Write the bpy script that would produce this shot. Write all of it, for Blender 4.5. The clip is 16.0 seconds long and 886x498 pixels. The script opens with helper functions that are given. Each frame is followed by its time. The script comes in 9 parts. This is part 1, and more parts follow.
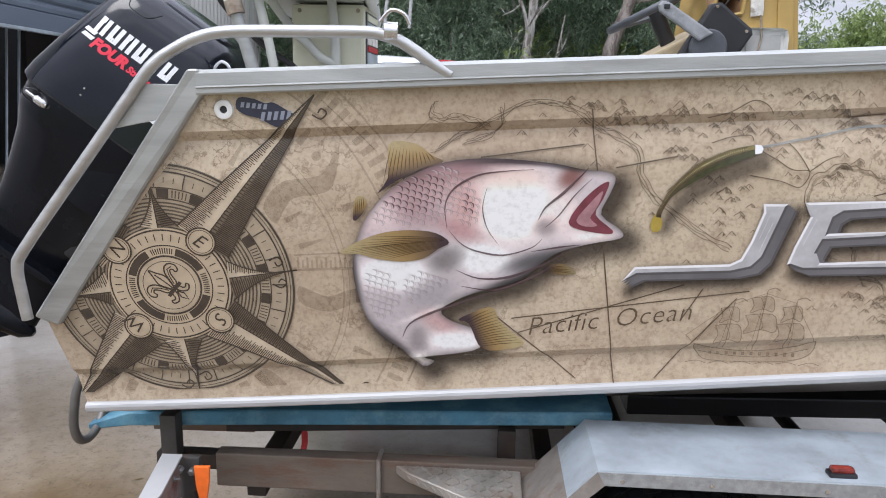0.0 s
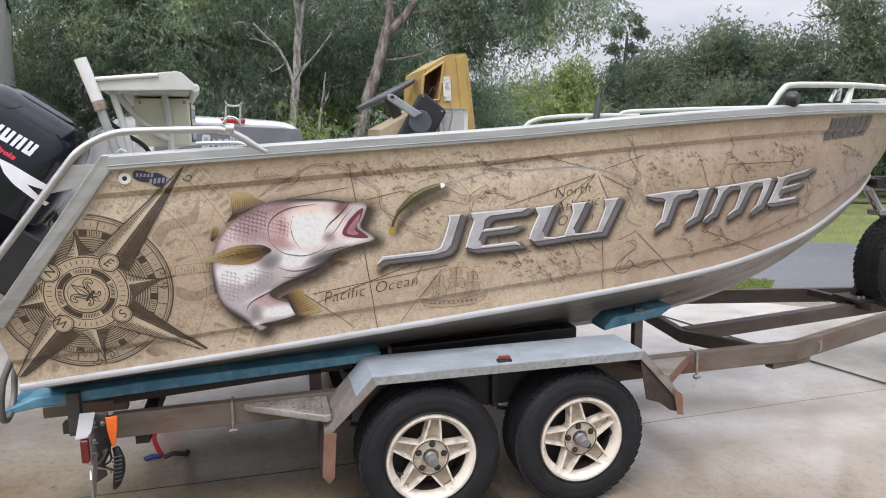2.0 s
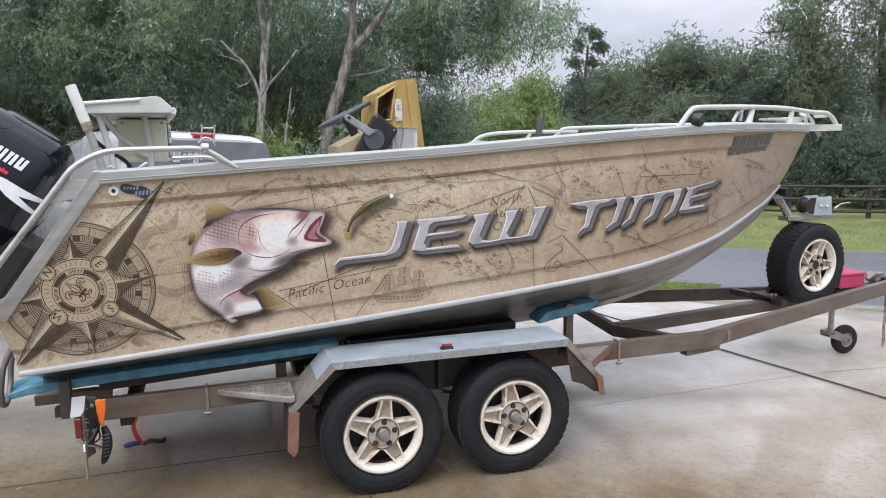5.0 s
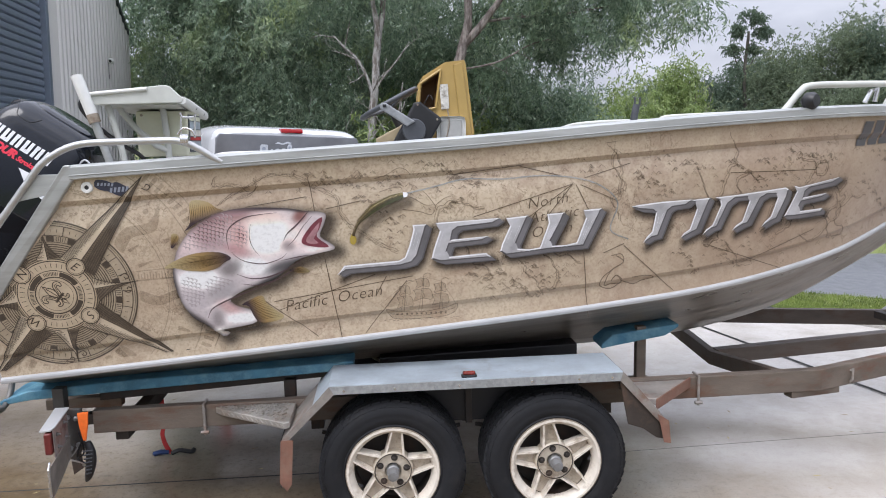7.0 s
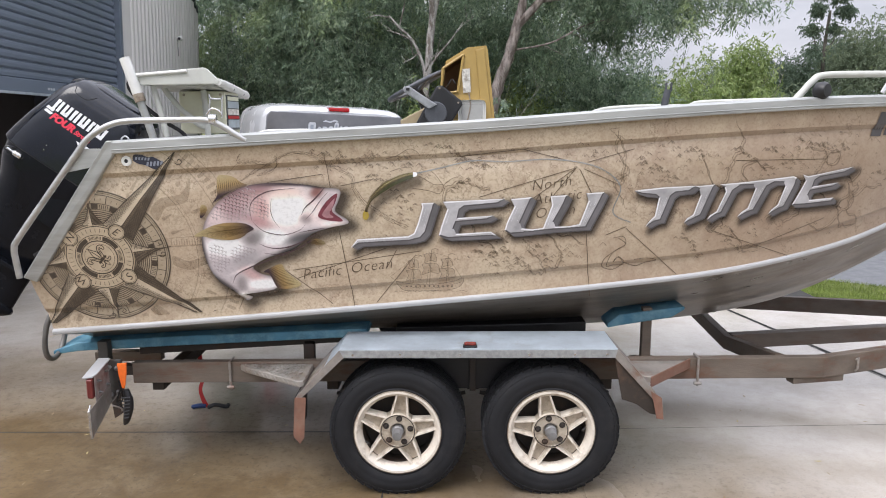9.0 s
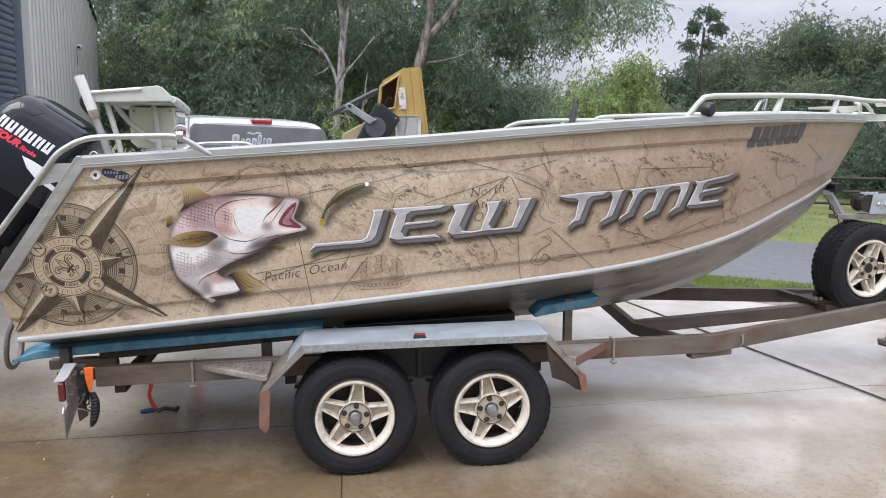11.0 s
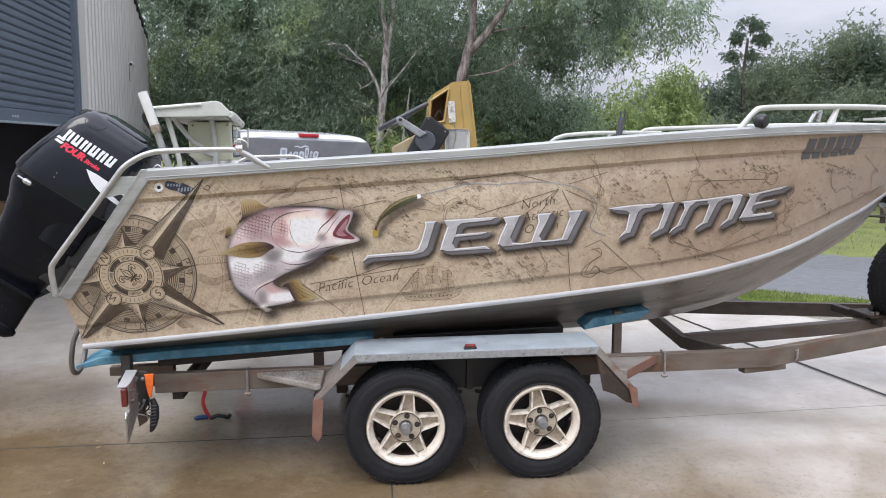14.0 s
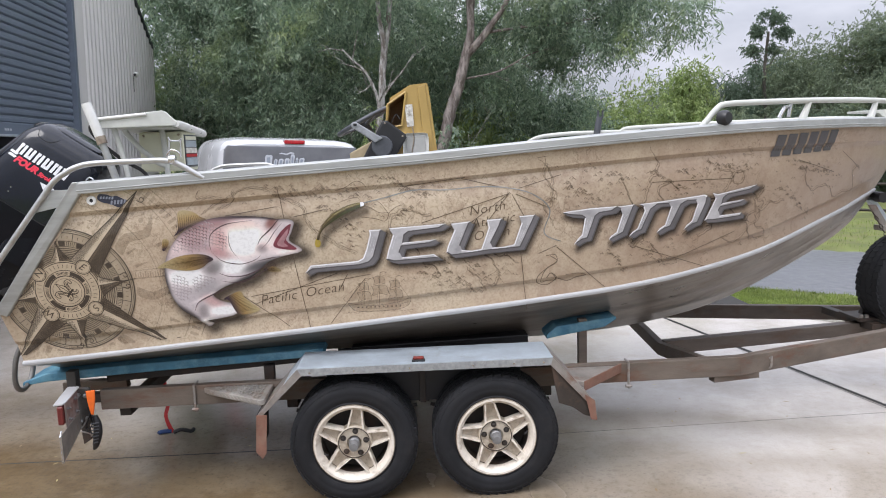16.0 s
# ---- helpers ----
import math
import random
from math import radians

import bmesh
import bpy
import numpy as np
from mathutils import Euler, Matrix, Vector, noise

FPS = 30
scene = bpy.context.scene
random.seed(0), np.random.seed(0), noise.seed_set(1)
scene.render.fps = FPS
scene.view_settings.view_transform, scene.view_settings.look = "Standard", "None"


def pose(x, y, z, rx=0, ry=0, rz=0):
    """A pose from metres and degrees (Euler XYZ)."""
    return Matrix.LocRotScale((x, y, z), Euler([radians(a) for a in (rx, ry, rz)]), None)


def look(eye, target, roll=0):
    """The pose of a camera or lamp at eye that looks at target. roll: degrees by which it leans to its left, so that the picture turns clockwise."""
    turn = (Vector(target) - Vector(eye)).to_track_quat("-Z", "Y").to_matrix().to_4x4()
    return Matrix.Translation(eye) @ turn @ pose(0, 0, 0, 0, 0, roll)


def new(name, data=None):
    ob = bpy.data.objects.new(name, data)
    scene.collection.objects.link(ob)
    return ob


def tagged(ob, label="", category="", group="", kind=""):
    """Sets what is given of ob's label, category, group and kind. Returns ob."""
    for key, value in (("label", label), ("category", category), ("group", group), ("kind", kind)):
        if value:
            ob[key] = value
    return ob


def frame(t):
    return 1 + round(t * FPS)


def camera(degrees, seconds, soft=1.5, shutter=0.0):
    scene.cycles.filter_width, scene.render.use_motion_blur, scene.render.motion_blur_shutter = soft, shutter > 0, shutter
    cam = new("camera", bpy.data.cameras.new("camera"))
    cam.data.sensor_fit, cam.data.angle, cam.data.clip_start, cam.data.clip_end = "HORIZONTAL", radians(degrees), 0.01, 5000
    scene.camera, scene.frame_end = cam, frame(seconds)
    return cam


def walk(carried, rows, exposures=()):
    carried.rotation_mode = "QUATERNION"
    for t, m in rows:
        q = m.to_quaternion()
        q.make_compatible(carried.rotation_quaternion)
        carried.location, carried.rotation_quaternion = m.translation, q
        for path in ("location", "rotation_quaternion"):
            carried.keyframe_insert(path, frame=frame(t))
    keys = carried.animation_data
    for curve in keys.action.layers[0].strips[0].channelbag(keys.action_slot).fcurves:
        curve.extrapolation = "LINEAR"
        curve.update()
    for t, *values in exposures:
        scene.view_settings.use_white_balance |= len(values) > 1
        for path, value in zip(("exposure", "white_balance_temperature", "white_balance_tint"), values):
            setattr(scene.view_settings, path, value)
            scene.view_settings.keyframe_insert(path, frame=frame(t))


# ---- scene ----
cam = camera(63.5, 16.0, soft=1.0)
PATH = [
    (0, (-0.557, -1.702, 1.669), (-0.681, 0.249, 1.245), 1.0),
    (0.5, (-0.615, -2.077, 1.675), (-0.567, -0.111, 1.312), 0.3),
    (1, (-0.669, -2.408, 1.736), (-0.465, -0.448, 1.396), -0.2),
    (1.5, (-0.655, -2.726, 1.758), (-0.3, -0.785, 1.433), -0.6),
    (2, (-0.687, -2.968, 1.779), (-0.201, -1.055, 1.458), -0.8),
    (2.5, (-0.811, -3.206, 1.781), (-0.23, -1.319, 1.463), -0.8),
    (3, (-0.87, -3.331, 1.805), (-0.244, -1.457, 1.494), -0.7),
    (3.2, (-0.903, -3.399, 1.818), (-0.27, -1.527, 1.508), -0.4),
    (5.3, (-0.645, -3.463, 1.81), (-0.108, -1.558, 1.521), -1.1),
    (5.5, (-0.596, -3.402, 1.802), (-0.088, -1.489, 1.516), -1.3),
    (6, (-0.423, -3.254, 1.773), (0.004, -1.321, 1.486), -1.6),
    (6.5, (-0.149, -3.105, 1.772), (0.161, -1.151, 1.479), -1.5),
    (7, (-0.003, -3.016, 1.77), (0.159, -1.045, 1.476), -1.3),
    (7.5, (0.114, -2.887, 1.766), (0.128, -0.91, 1.464), -0.9),
    (8, (0.189, -2.829, 1.762), (0.057, -0.857, 1.455), -0.5),
    (8.5, (0.244, -3.007, 1.784), (0.056, -1.044, 1.451), -0.4),
    (9, (0.25, -3.224, 1.789), (0.233, -1.255, 1.439), -0.3),
    (9.2, (0.207, -3.328, 1.784), (0.274, -1.361, 1.428), -0.3),
    (11.3, (-0.019, -3.616, 1.827), (0.242, -1.659, 1.506), -0.4),
    (11.5, (-0.03, -3.621, 1.826), (0.227, -1.663, 1.511), -0.3),
    (12, (-0.058, -3.635, 1.823), (0.19, -1.674, 1.518), -0.0),
    (12.5, (-0.069, -3.643, 1.82), (0.162, -1.679, 1.521), -0.0),
    (13, (-0.095, -3.64, 1.826), (0.118, -1.674, 1.526), -0.1),
    (13.5, (-0.082, -3.64, 1.825), (0.105, -1.672, 1.526), -0.4),
    (14, (-0.085, -3.637, 1.826), (0.074, -1.665, 1.532), -0.6),
    (14.5, (-0.095, -3.642, 1.82), (0.039, -1.667, 1.536), -0.8),
    (15, (-0.046, -3.624, 1.828), (0.069, -1.648, 1.546), -1.0),
    (15.5, (0.109, -3.589, 1.828), (0.21, -1.612, 1.544), -1.5),
    (16, (0.341, -3.527, 1.829), (0.425, -1.549, 1.543), -1.9),
]
walk(cam, [(t, look(eye, target, roll)) for t, eye, target, roll in PATH], exposures=[(0, 0.44, 6300, 10), (0.8, 0.46, 6580, 10), (2.5, 0.42, 6560, 10), (3.2, 0.40, 6420, 10), (5.5, 0.40, 6350, 10), (7.5, 0.44, 6320, 10), (8.5, 0.52, 6600, 10), (9, 0.48, 6600, 10), (11.5, 0.44, 6420, 10), (16, 0.44, 6440, 10)])

# ---------- light ----------
world = bpy.data.worlds.new("overcast_sky")
scene.world = world
world.use_nodes = True
wn, wl = world.node_tree.nodes, world.node_tree.links
sky = wn.new("ShaderNodeTexSky")
sky.sky_type = "NISHITA"
sky.sun_disc = False
sky.sun_elevation, sky.sun_rotation = radians(57), radians(220)
sky.air_density, sky.dust_density = 1.0, 3.0
grey = wn.new("ShaderNodeHueSaturation")
grey.inputs["Saturation"].default_value = 0.16
grey.inputs["Value"].default_value = 1.0
wl.new(sky.outputs[0], grey.inputs["Color"])
coord = wn.new("ShaderNodeTexCoord")
cloud = wn.new("ShaderNodeTexNoise")
cloud.inputs["Scale"].default_value, cloud.inputs["Detail"].default_value = 3.2, 7
cloud.inputs["Roughness"].default_value = 0.55
stretch = wn.new("ShaderNodeMapping")
stretch.inputs["Scale"].default_value = (1, 1, 2.6)
wl.new(coord.outputs["Generated"], stretch.inputs["Vector"])
wl.new(stretch.outputs[0], cloud.inputs["Vector"])
ramp = wn.new("ShaderNodeValToRGB")
ramp.color_ramp.elements[0].position, ramp.color_ramp.elements[1].position = 0.33, 0.66
ramp.color_ramp.elements[0].color = (5.25, 5.55, 6.6, 1)
ramp.color_ramp.elements[1].color = (8.6, 8.75, 9.95, 1)
wl.new(cloud.outputs[0], ramp.inputs[0])
both = wn.new("ShaderNodeMix")
both.data_type = "RGBA"
both.inputs["Factor"].default_value = 0.85
wl.new(grey.outputs[0], both.inputs["A"])
wl.new(ramp.outputs[0], both.inputs["B"])
# an overcast sky is about three times brighter overhead than at the horizon
axes = wn.new("ShaderNodeSeparateXYZ")
wl.new(coord.outputs["Generated"], axes.inputs[0])
lift = wn.new("ShaderNodeMapRange")
lift.inputs[1].default_value, lift.inputs[2].default_value, lift.inputs[3].default_value, lift.inputs[4].default_value = 0.0, 1.0, 0.48, 2.3
wl.new(axes.outputs["Z"], lift.inputs[0])
dome = wn.new("ShaderNodeVectorMath")
dome.operation = "SCALE"
wl.new(both.outputs["Result"], dome.inputs[0])
wl.new(lift.outputs[0], dome.inputs["Scale"])
wl.new(dome.outputs[0], wn["Background"].inputs["Color"])
wn["Background"].inputs["Strength"].default_value = 0.113

sun = new("sun", bpy.data.lights.new("sun", "SUN"))
sun.data.energy, sun.data.angle, sun.data.color = 1.4, radians(34), (1.0, 0.96, 0.945)
sun.matrix_world = look((-5, -6, 12), (0, 0, 0))


# ---------- materials ----------
def mix_node(nt, a, b, fac, mode="MIX"):
    n = nt.nodes.new("ShaderNodeMix")
    n.data_type, n.blend_type = "RGBA", mode
    for key, v in (("Factor", fac), ("A", a), ("B", b)):
        if isinstance(v, bpy.types.NodeSocket):
            nt.links.new(v, n.inputs[key])
        else:
            n.inputs[key].default_value = v if key == "Factor" else (*v, 1)
    return n.outputs["Result"]


def noise_node(nt, scale, detail=5.0, rough=0.55, vector=None, distort=0.0):
    n = nt.nodes.new("ShaderNodeTexNoise")
    n.inputs["Scale"].default_value, n.inputs["Detail"].default_value = scale, detail
    n.inputs["Roughness"].default_value, n.inputs["Distortion"].default_value = rough, distort
    if vector is not None:
        nt.links.new(vector, n.inputs["Vector"])
    return n.outputs[0]


def step_node(nt, value, low, high, out0=0.0, out1=1.0):
    n = nt.nodes.new("ShaderNodeMapRange")
    n.inputs[1].default_value, n.inputs[2].default_value = low, high
    n.inputs[3].default_value, n.inputs[4].default_value = out0, out1
    nt.links.new(value, n.inputs[0])
    return n.outputs[0]


def math_node(nt, op, a, b=0.0):
    n = nt.nodes.new("ShaderNodeMath")
    n.operation = op
    for k, v in ((0, a), (1, b)):
        if isinstance(v, bpy.types.NodeSocket):
            nt.links.new(v, n.inputs[k])
        else:
            n.inputs[k].default_value = v
    return n.outputs[0]


def place(nt, scale=(1, 1, 1)):
    c = nt.nodes.new("ShaderNodeTexCoord")
    m = nt.nodes.new("ShaderNodeMapping")
    m.inputs["Scale"].default_value = scale
    nt.links.new(c.outputs["Object"], m.inputs["Vector"])
    return m.outputs[0]


def material(name, color, rough=0.6, metal=0.0, vary=0.25, scale=6.0, fine=60.0, bump=0.15, dirt=None, dirt_at=(0.55, 0.75), stretch=(1, 1, 1), spec=0.5, coat=0.0):
    """A painted, metal or rubber surface: broad mottling, fine grain, dirt in patches and relief."""
    m = bpy.data.materials.new(name)
    m.use_nodes = True
    nt = m.node_tree
    b = nt.nodes["Principled BSDF"]
    v = place(nt, stretch)
    big, small = noise_node(nt, scale, 4, 0.6, v), noise_node(nt, fine, 3, 0.6, v)
    dark = tuple(c * (1 - vary) for c in color)
    light = tuple(min(1, c * (1 + vary * 0.6)) for c in color)
    col = mix_node(nt, dark, light, step_node(nt, big, 0.3, 0.7))
    col = mix_node(nt, col, tuple(c * 0.8 for c in color), step_node(nt, small, 0.5, 0.75, 0, vary))
    if dirt:
        patch = noise_node(nt, scale * 0.7, 8, 0.7, v)
        col = mix_node(nt, col, dirt, step_node(nt, patch, *dirt_at, 0, 0.85))
    nt.links.new(col, b.inputs["Base Color"])
    b.inputs["Metallic"].default_value = metal
    nt.links.new(step_node(nt, big, 0.25, 0.75, max(0.03, rough - 0.12), min(1, rough + 0.12)), b.inputs["Roughness"])
    b.inputs["Specular IOR Level"].default_value = spec
    b.inputs["Coat Weight"].default_value = coat
    if bump:
        bp = nt.nodes.new("ShaderNodeBump")
        bp.inputs["Strength"].default_value, bp.inputs["Distance"].default_value = bump, 0.004
        nt.links.new(small, bp.inputs["Height"])
        nt.links.new(bp.outputs[0], b.inputs["Normal"])
    return m


def leaf_material(name, dark, mid, light, rough=0.5, young=None, soft=1.0, spec=0.55):
    """Leaves that differ blade by blade, spray by spray and bough by bough, thin enough to let light through."""
    m = bpy.data.materials.new(name)
    m.use_nodes = True
    nt = m.node_tree
    b = nt.nodes["Principled BSDF"]
    g = nt.nodes.new("ShaderNodeNewGeometry")
    r = nt.nodes.new("ShaderNodeValToRGB")
    e = r.color_ramp.elements
    e[0].color, e[1].color = (*dark, 1), (*light, 1)
    e[0].position, e[1].position = 0.1, 0.97
    k = e.new(0.55)
    k.color = (*mid, 1)
    nt.links.new(g.outputs["Random Per Island"], r.inputs[0])
    v = place(nt)
    patch, spray = noise_node(nt, 0.55, 3, 0.6, v), noise_node(nt, 2.1, 2, 0.5, v)
    col = mix_node(nt, r.outputs[0], tuple(c * 1.4 for c in mid), step_node(nt, spray, 0.50, 0.66, 0, 0.7 * soft))
    col = mix_node(nt, col, dark, step_node(nt, spray, 0.48, 0.34, 0, 0.6 * soft))
    col = mix_node(nt, col, young or tuple(c * 1.3 for c in mid), step_node(nt, patch, 0.54, 0.70, 0, 0.75))
    nt.links.new(col, b.inputs["Base Color"])
    b.inputs["Roughness"].default_value = rough
    b.inputs["Specular IOR Level"].default_value = spec
    t = nt.nodes.new("ShaderNodeBsdfTranslucent")
    bright = nt.nodes.new("ShaderNodeHueSaturation")
    bright.inputs["Value"].default_value = 1.6
    nt.links.new(col, bright.inputs["Color"])
    nt.links.new(bright.outputs[0], t.inputs["Color"])
    s = nt.nodes.new("ShaderNodeMixShader")
    s.inputs[0].default_value = 0.36
    nt.links.new(b.outputs[0], s.inputs[1])
    nt.links.new(t.outputs[0], s.inputs[2])
    nt.links.new(s.outputs[0], nt.nodes["Material Output"].inputs["Surface"])
    return m


def wrap_material():
    """Printed vinyl: an old sea chart with stains, fold marks and fine coast lines."""
    m = bpy.data.materials.new("printed_chart_vinyl")
    m.use_nodes = True
    nt = m.node_tree
    b = nt.nodes["Principled BSDF"]
    v = place(nt)
    big, mid, fine = noise_node(nt, 1.7, 5, 0.6, v), noise_node(nt, 7, 6, 0.65, v), noise_node(nt, 90, 3, 0.6, v)
    col = mix_node(nt, (0.46, 0.37, 0.262), (0.635, 0.545, 0.41), step_node(nt, big, 0.36, 0.62))
    col = mix_node(nt, col, (0.27, 0.175, 0.115), step_node(nt, mid, 0.54, 0.76, 0, 0.6))
    blot = noise_node(nt, 3.3, 8, 0.72, v)
    col = mix_node(nt, col, (0.25, 0.15, 0.095), step_node(nt, blot, 0.5, 0.68, 0, 0.5))
    rosy = noise_node(nt, 1.1, 5, 0.6, v, 0.3)
    col = mix_node(nt, col, (0.44, 0.325, 0.235), step_node(nt, rosy, 0.42, 0.62, 0, 0.6))
    col = mix_node(nt, col, (0.54, 0.45, 0.34), step_node(nt, mid, 0.44, 0.27, 0, 0.55))
    col = mix_node(nt, col, (0.26, 0.185, 0.12), step_node(nt, fine, 0.48, 0.68, 0, 0.5))
    tooth = noise_node(nt, 28, 7, 0.72, v)
    col = mix_node(nt, col, (0.25, 0.175, 0.12), step_node(nt, tooth, 0.52, 0.74, 0, 0.42))
    col = mix_node(nt, col, (0.62, 0.53, 0.40), step_node(nt, tooth, 0.47, 0.28, 0, 0.45))
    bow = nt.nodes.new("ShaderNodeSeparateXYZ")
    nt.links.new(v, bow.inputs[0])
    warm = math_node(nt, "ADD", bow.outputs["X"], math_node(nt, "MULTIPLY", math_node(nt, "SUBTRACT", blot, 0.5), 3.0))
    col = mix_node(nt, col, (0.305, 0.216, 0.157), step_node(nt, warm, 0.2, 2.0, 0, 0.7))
    coast = noise_node(nt, 2.3, 9, 0.62, v)
    land = step_node(nt, big, 0.44, 0.56)
    for level, width, strong in ((0.5, 0.005, 0.62), (0.535, 0.0035, 0.35), (0.44, 0.004, 0.5)):
        line = step_node(nt, math_node(nt, "ABSOLUTE", math_node(nt, "SUBTRACT", coast, level)), width, width * 0.4)
        col = mix_node(nt, col, (0.17, 0.115, 0.07), math_node(nt, "MULTIPLY", math_node(nt, "MULTIPLY", line, land), strong))
    nt.links.new(col, b.inputs["Base Color"])
    nt.links.new(step_node(nt, mid, 0.3, 0.7, 0.3, 0.42), b.inputs["Roughness"])
    b.inputs["Coat Weight"].default_value, b.inputs["Coat Roughness"].default_value = 0.25, 0.2
    return m


def ink(name, color, rough=0.38, vary=0.2, scale=25.0, alpha=1.0):
    m = material(name, color, rough, 0, vary, scale, 140, 0.0)
    b = m.node_tree.nodes["Principled BSDF"]
    b.inputs["Alpha"].default_value = alpha
    b.inputs["Coat Weight"].default_value, b.inputs["Coat Roughness"].default_value = 0.25, 0.2
    return m


def concrete_material(name):
    """Damp slab: tannin-brown towards the shed and paler grey towards the lawn, its colour lifted by painted sky
    reflection, with blotches, grit and a wet sheen in patches.
    """
    m = bpy.data.materials.new(name)
    m.use_nodes = True
    nt = m.node_tree
    b = nt.nodes["Principled BSDF"]
    c = nt.nodes.new("ShaderNodeNewGeometry")
    v = c.outputs["Position"]
    big, mid, fine = noise_node(nt, 0.6, 6, 0.62, v), noise_node(nt, 2.6, 8, 0.7, v), noise_node(nt, 130, 3, 0.7, v)
    grit = noise_node(nt, 22, 5, 0.65, v)
    xyz = nt.nodes.new("ShaderNodeSeparateXYZ")
    nt.links.new(v, xyz.inputs[0])
    across = math_node(nt, "ADD", math_node(nt, "MINIMUM", xyz.outputs["X"], 2.0), math_node(nt, "MULTIPLY", math_node(nt, "SUBTRACT", big, 0.5), 5.0))
    across = math_node(nt, "ADD", across, math_node(nt, "MULTIPLY", xyz.outputs["Y"], 2.5))
    pale = step_node(nt, across, -0.1, 3.5)
    brown = mix_node(nt, (0.122, 0.083, 0.043), (0.20, 0.145, 0.081), step_node(nt, big, 0.36, 0.62))
    brown = mix_node(nt, brown, (0.255, 0.198, 0.125), step_node(nt, noise_node(nt, 1.7, 6, 0.68, v, 0.6), 0.52, 0.66, 0, 0.55))
    brown = mix_node(nt, brown, (0.105, 0.072, 0.038), step_node(nt, mid, 0.5, 0.66, 0, 0.65))
    # this pale grey also holds the sky's reflection on the wet slab
    grey = mix_node(nt, (0.42, 0.38, 0.33), (0.54, 0.50, 0.45), step_node(nt, mid, 0.3, 0.7))
    grey = mix_node(nt, grey, (0.25, 0.205, 0.15), step_node(nt, noise_node(nt, 0.9, 5, 0.6, v), 0.48, 0.68, 0, 0.6))
    col = mix_node(nt, brown, grey, pale)
    rough_part = step_node(nt, pale, 0.25, 0.85, 1.0, 0.22)
    col = mix_node(nt, col, (0.115, 0.09, 0.06), math_node(nt, "MULTIPLY", step_node(nt, grit, 0.51, 0.66, 0, 0.4), rough_part))
    col = mix_node(nt, col, (0.09, 0.075, 0.055), math_node(nt, "MULTIPLY", step_node(nt, noise_node(nt, 48, 4, 0.75, v), 0.57, 0.68, 0, 0.7), rough_part))
    col = mix_node(nt, col, (0.12, 0.11, 0.095), step_node(nt, fine, 0.5, 0.8, 0, 0.35))
    nt.links.new(col, b.inputs["Base Color"])
    wet = noise_node(nt, 0.55, 4, 0.55, v, 0.4)
    wet = math_node(nt, "ADD", wet, math_node(nt, "MULTIPLY", pale, 0.14))
    nt.links.new(step_node(nt, wet, 0.36, 0.60, 0.34, 0.05), b.inputs["Roughness"])
    bp = nt.nodes.new("ShaderNodeBump")
    bp.inputs["Strength"].default_value, bp.inputs["Distance"].default_value = 0.1, 0.003
    nt.links.new(fine, bp.inputs["Height"])
    nt.links.new(bp.outputs[0], b.inputs["Normal"])
    return m


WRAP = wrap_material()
CONCRETE = concrete_material("damp_stained_concrete")
ALU = material("brushed_aluminium", (0.50, 0.50, 0.49), 0.42, 0.75, 0.18, 5, 45, 0.12, stretch=(1, 6, 6))
ALU_CAP = material("dull_aluminium_gunwale", (0.42, 0.43, 0.42), 0.5, 0.55, 0.2, 4, 60, 0.12, stretch=(0.6, 6, 6), dirt=(0.30, 0.29, 0.26), dirt_at=(0.56, 0.8))
WHITE_TRIM = material("white_painted_strip", (0.45, 0.455, 0.46), 0.4, 0.1, 0.12, 3, 50, 0.05, dirt=(0.42, 0.40, 0.37), dirt_at=(0.62, 0.85))
HULL_BOTTOM = material("bare_hull_aluminium", (0.36, 0.325, 0.285), 0.36, 0.6, 0.35, 3, 40, 0.1, dirt=(0.17, 0.138, 0.108), dirt_at=(0.44, 0.66), stretch=(0.5, 3.5, 3.5))
CREAM_PAINT = material("cream_painted_tube", (0.52, 0.53, 0.49), 0.45, 0, 0.12, 8, 70, 0.08, dirt=(0.42, 0.40, 0.33), dirt_at=(0.62, 0.85))
CREAM_PANEL = material("cream_plastic_panel", (0.62, 0.62, 0.48), 0.5, 0, 0.1, 6, 80, 0.06, dirt=(0.45, 0.43, 0.33), dirt_at=(0.62, 0.88))
WHITE_TUBE = material("white_tube", (0.70, 0.70, 0.67), 0.4, 0, 0.08, 8, 70, 0.05, dirt=(0.5, 0.48, 0.42), dirt_at=(0.66, 0.9))
INSIDE = material("grey_hull_liner", (0.34, 0.34, 0.32), 0.7, 0, 0.2, 5, 60, 0.1)
COWL = material("gloss_black_cowl", (0.004, 0.006, 0.012), 0.12, 0, 0.3, 5, 90, 0.0, coat=0.2, spec=0.42)
COWL_SATIN = material("satin_black_casing", (0.006, 0.007, 0.010), 0.2, 0, 0.3, 6, 90, 0.03, spec=0.17)
BLACK = material("black_plastic", (0.015, 0.015, 0.017), 0.45, 0, 0.3, 10, 90, 0.1)
DARK_GREY = material("dark_grey_plastic", (0.07, 0.075, 0.085), 0.45, 0, 0.25, 12, 90, 0.1)
CHROME = material("worn_chrome", (0.62, 0.62, 0.62), 0.22, 0.9, 0.15, 10, 90, 0.05)
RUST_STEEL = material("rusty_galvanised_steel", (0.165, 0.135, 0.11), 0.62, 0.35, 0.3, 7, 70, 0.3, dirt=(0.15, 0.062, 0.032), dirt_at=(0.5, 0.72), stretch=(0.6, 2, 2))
GALV = material("galvanised_sheet", (0.47, 0.53, 0.58), 0.42, 0.35, 0.2, 10, 50, 0.15, dirt=(0.26, 0.24, 0.21), dirt_at=(0.56, 0.82))
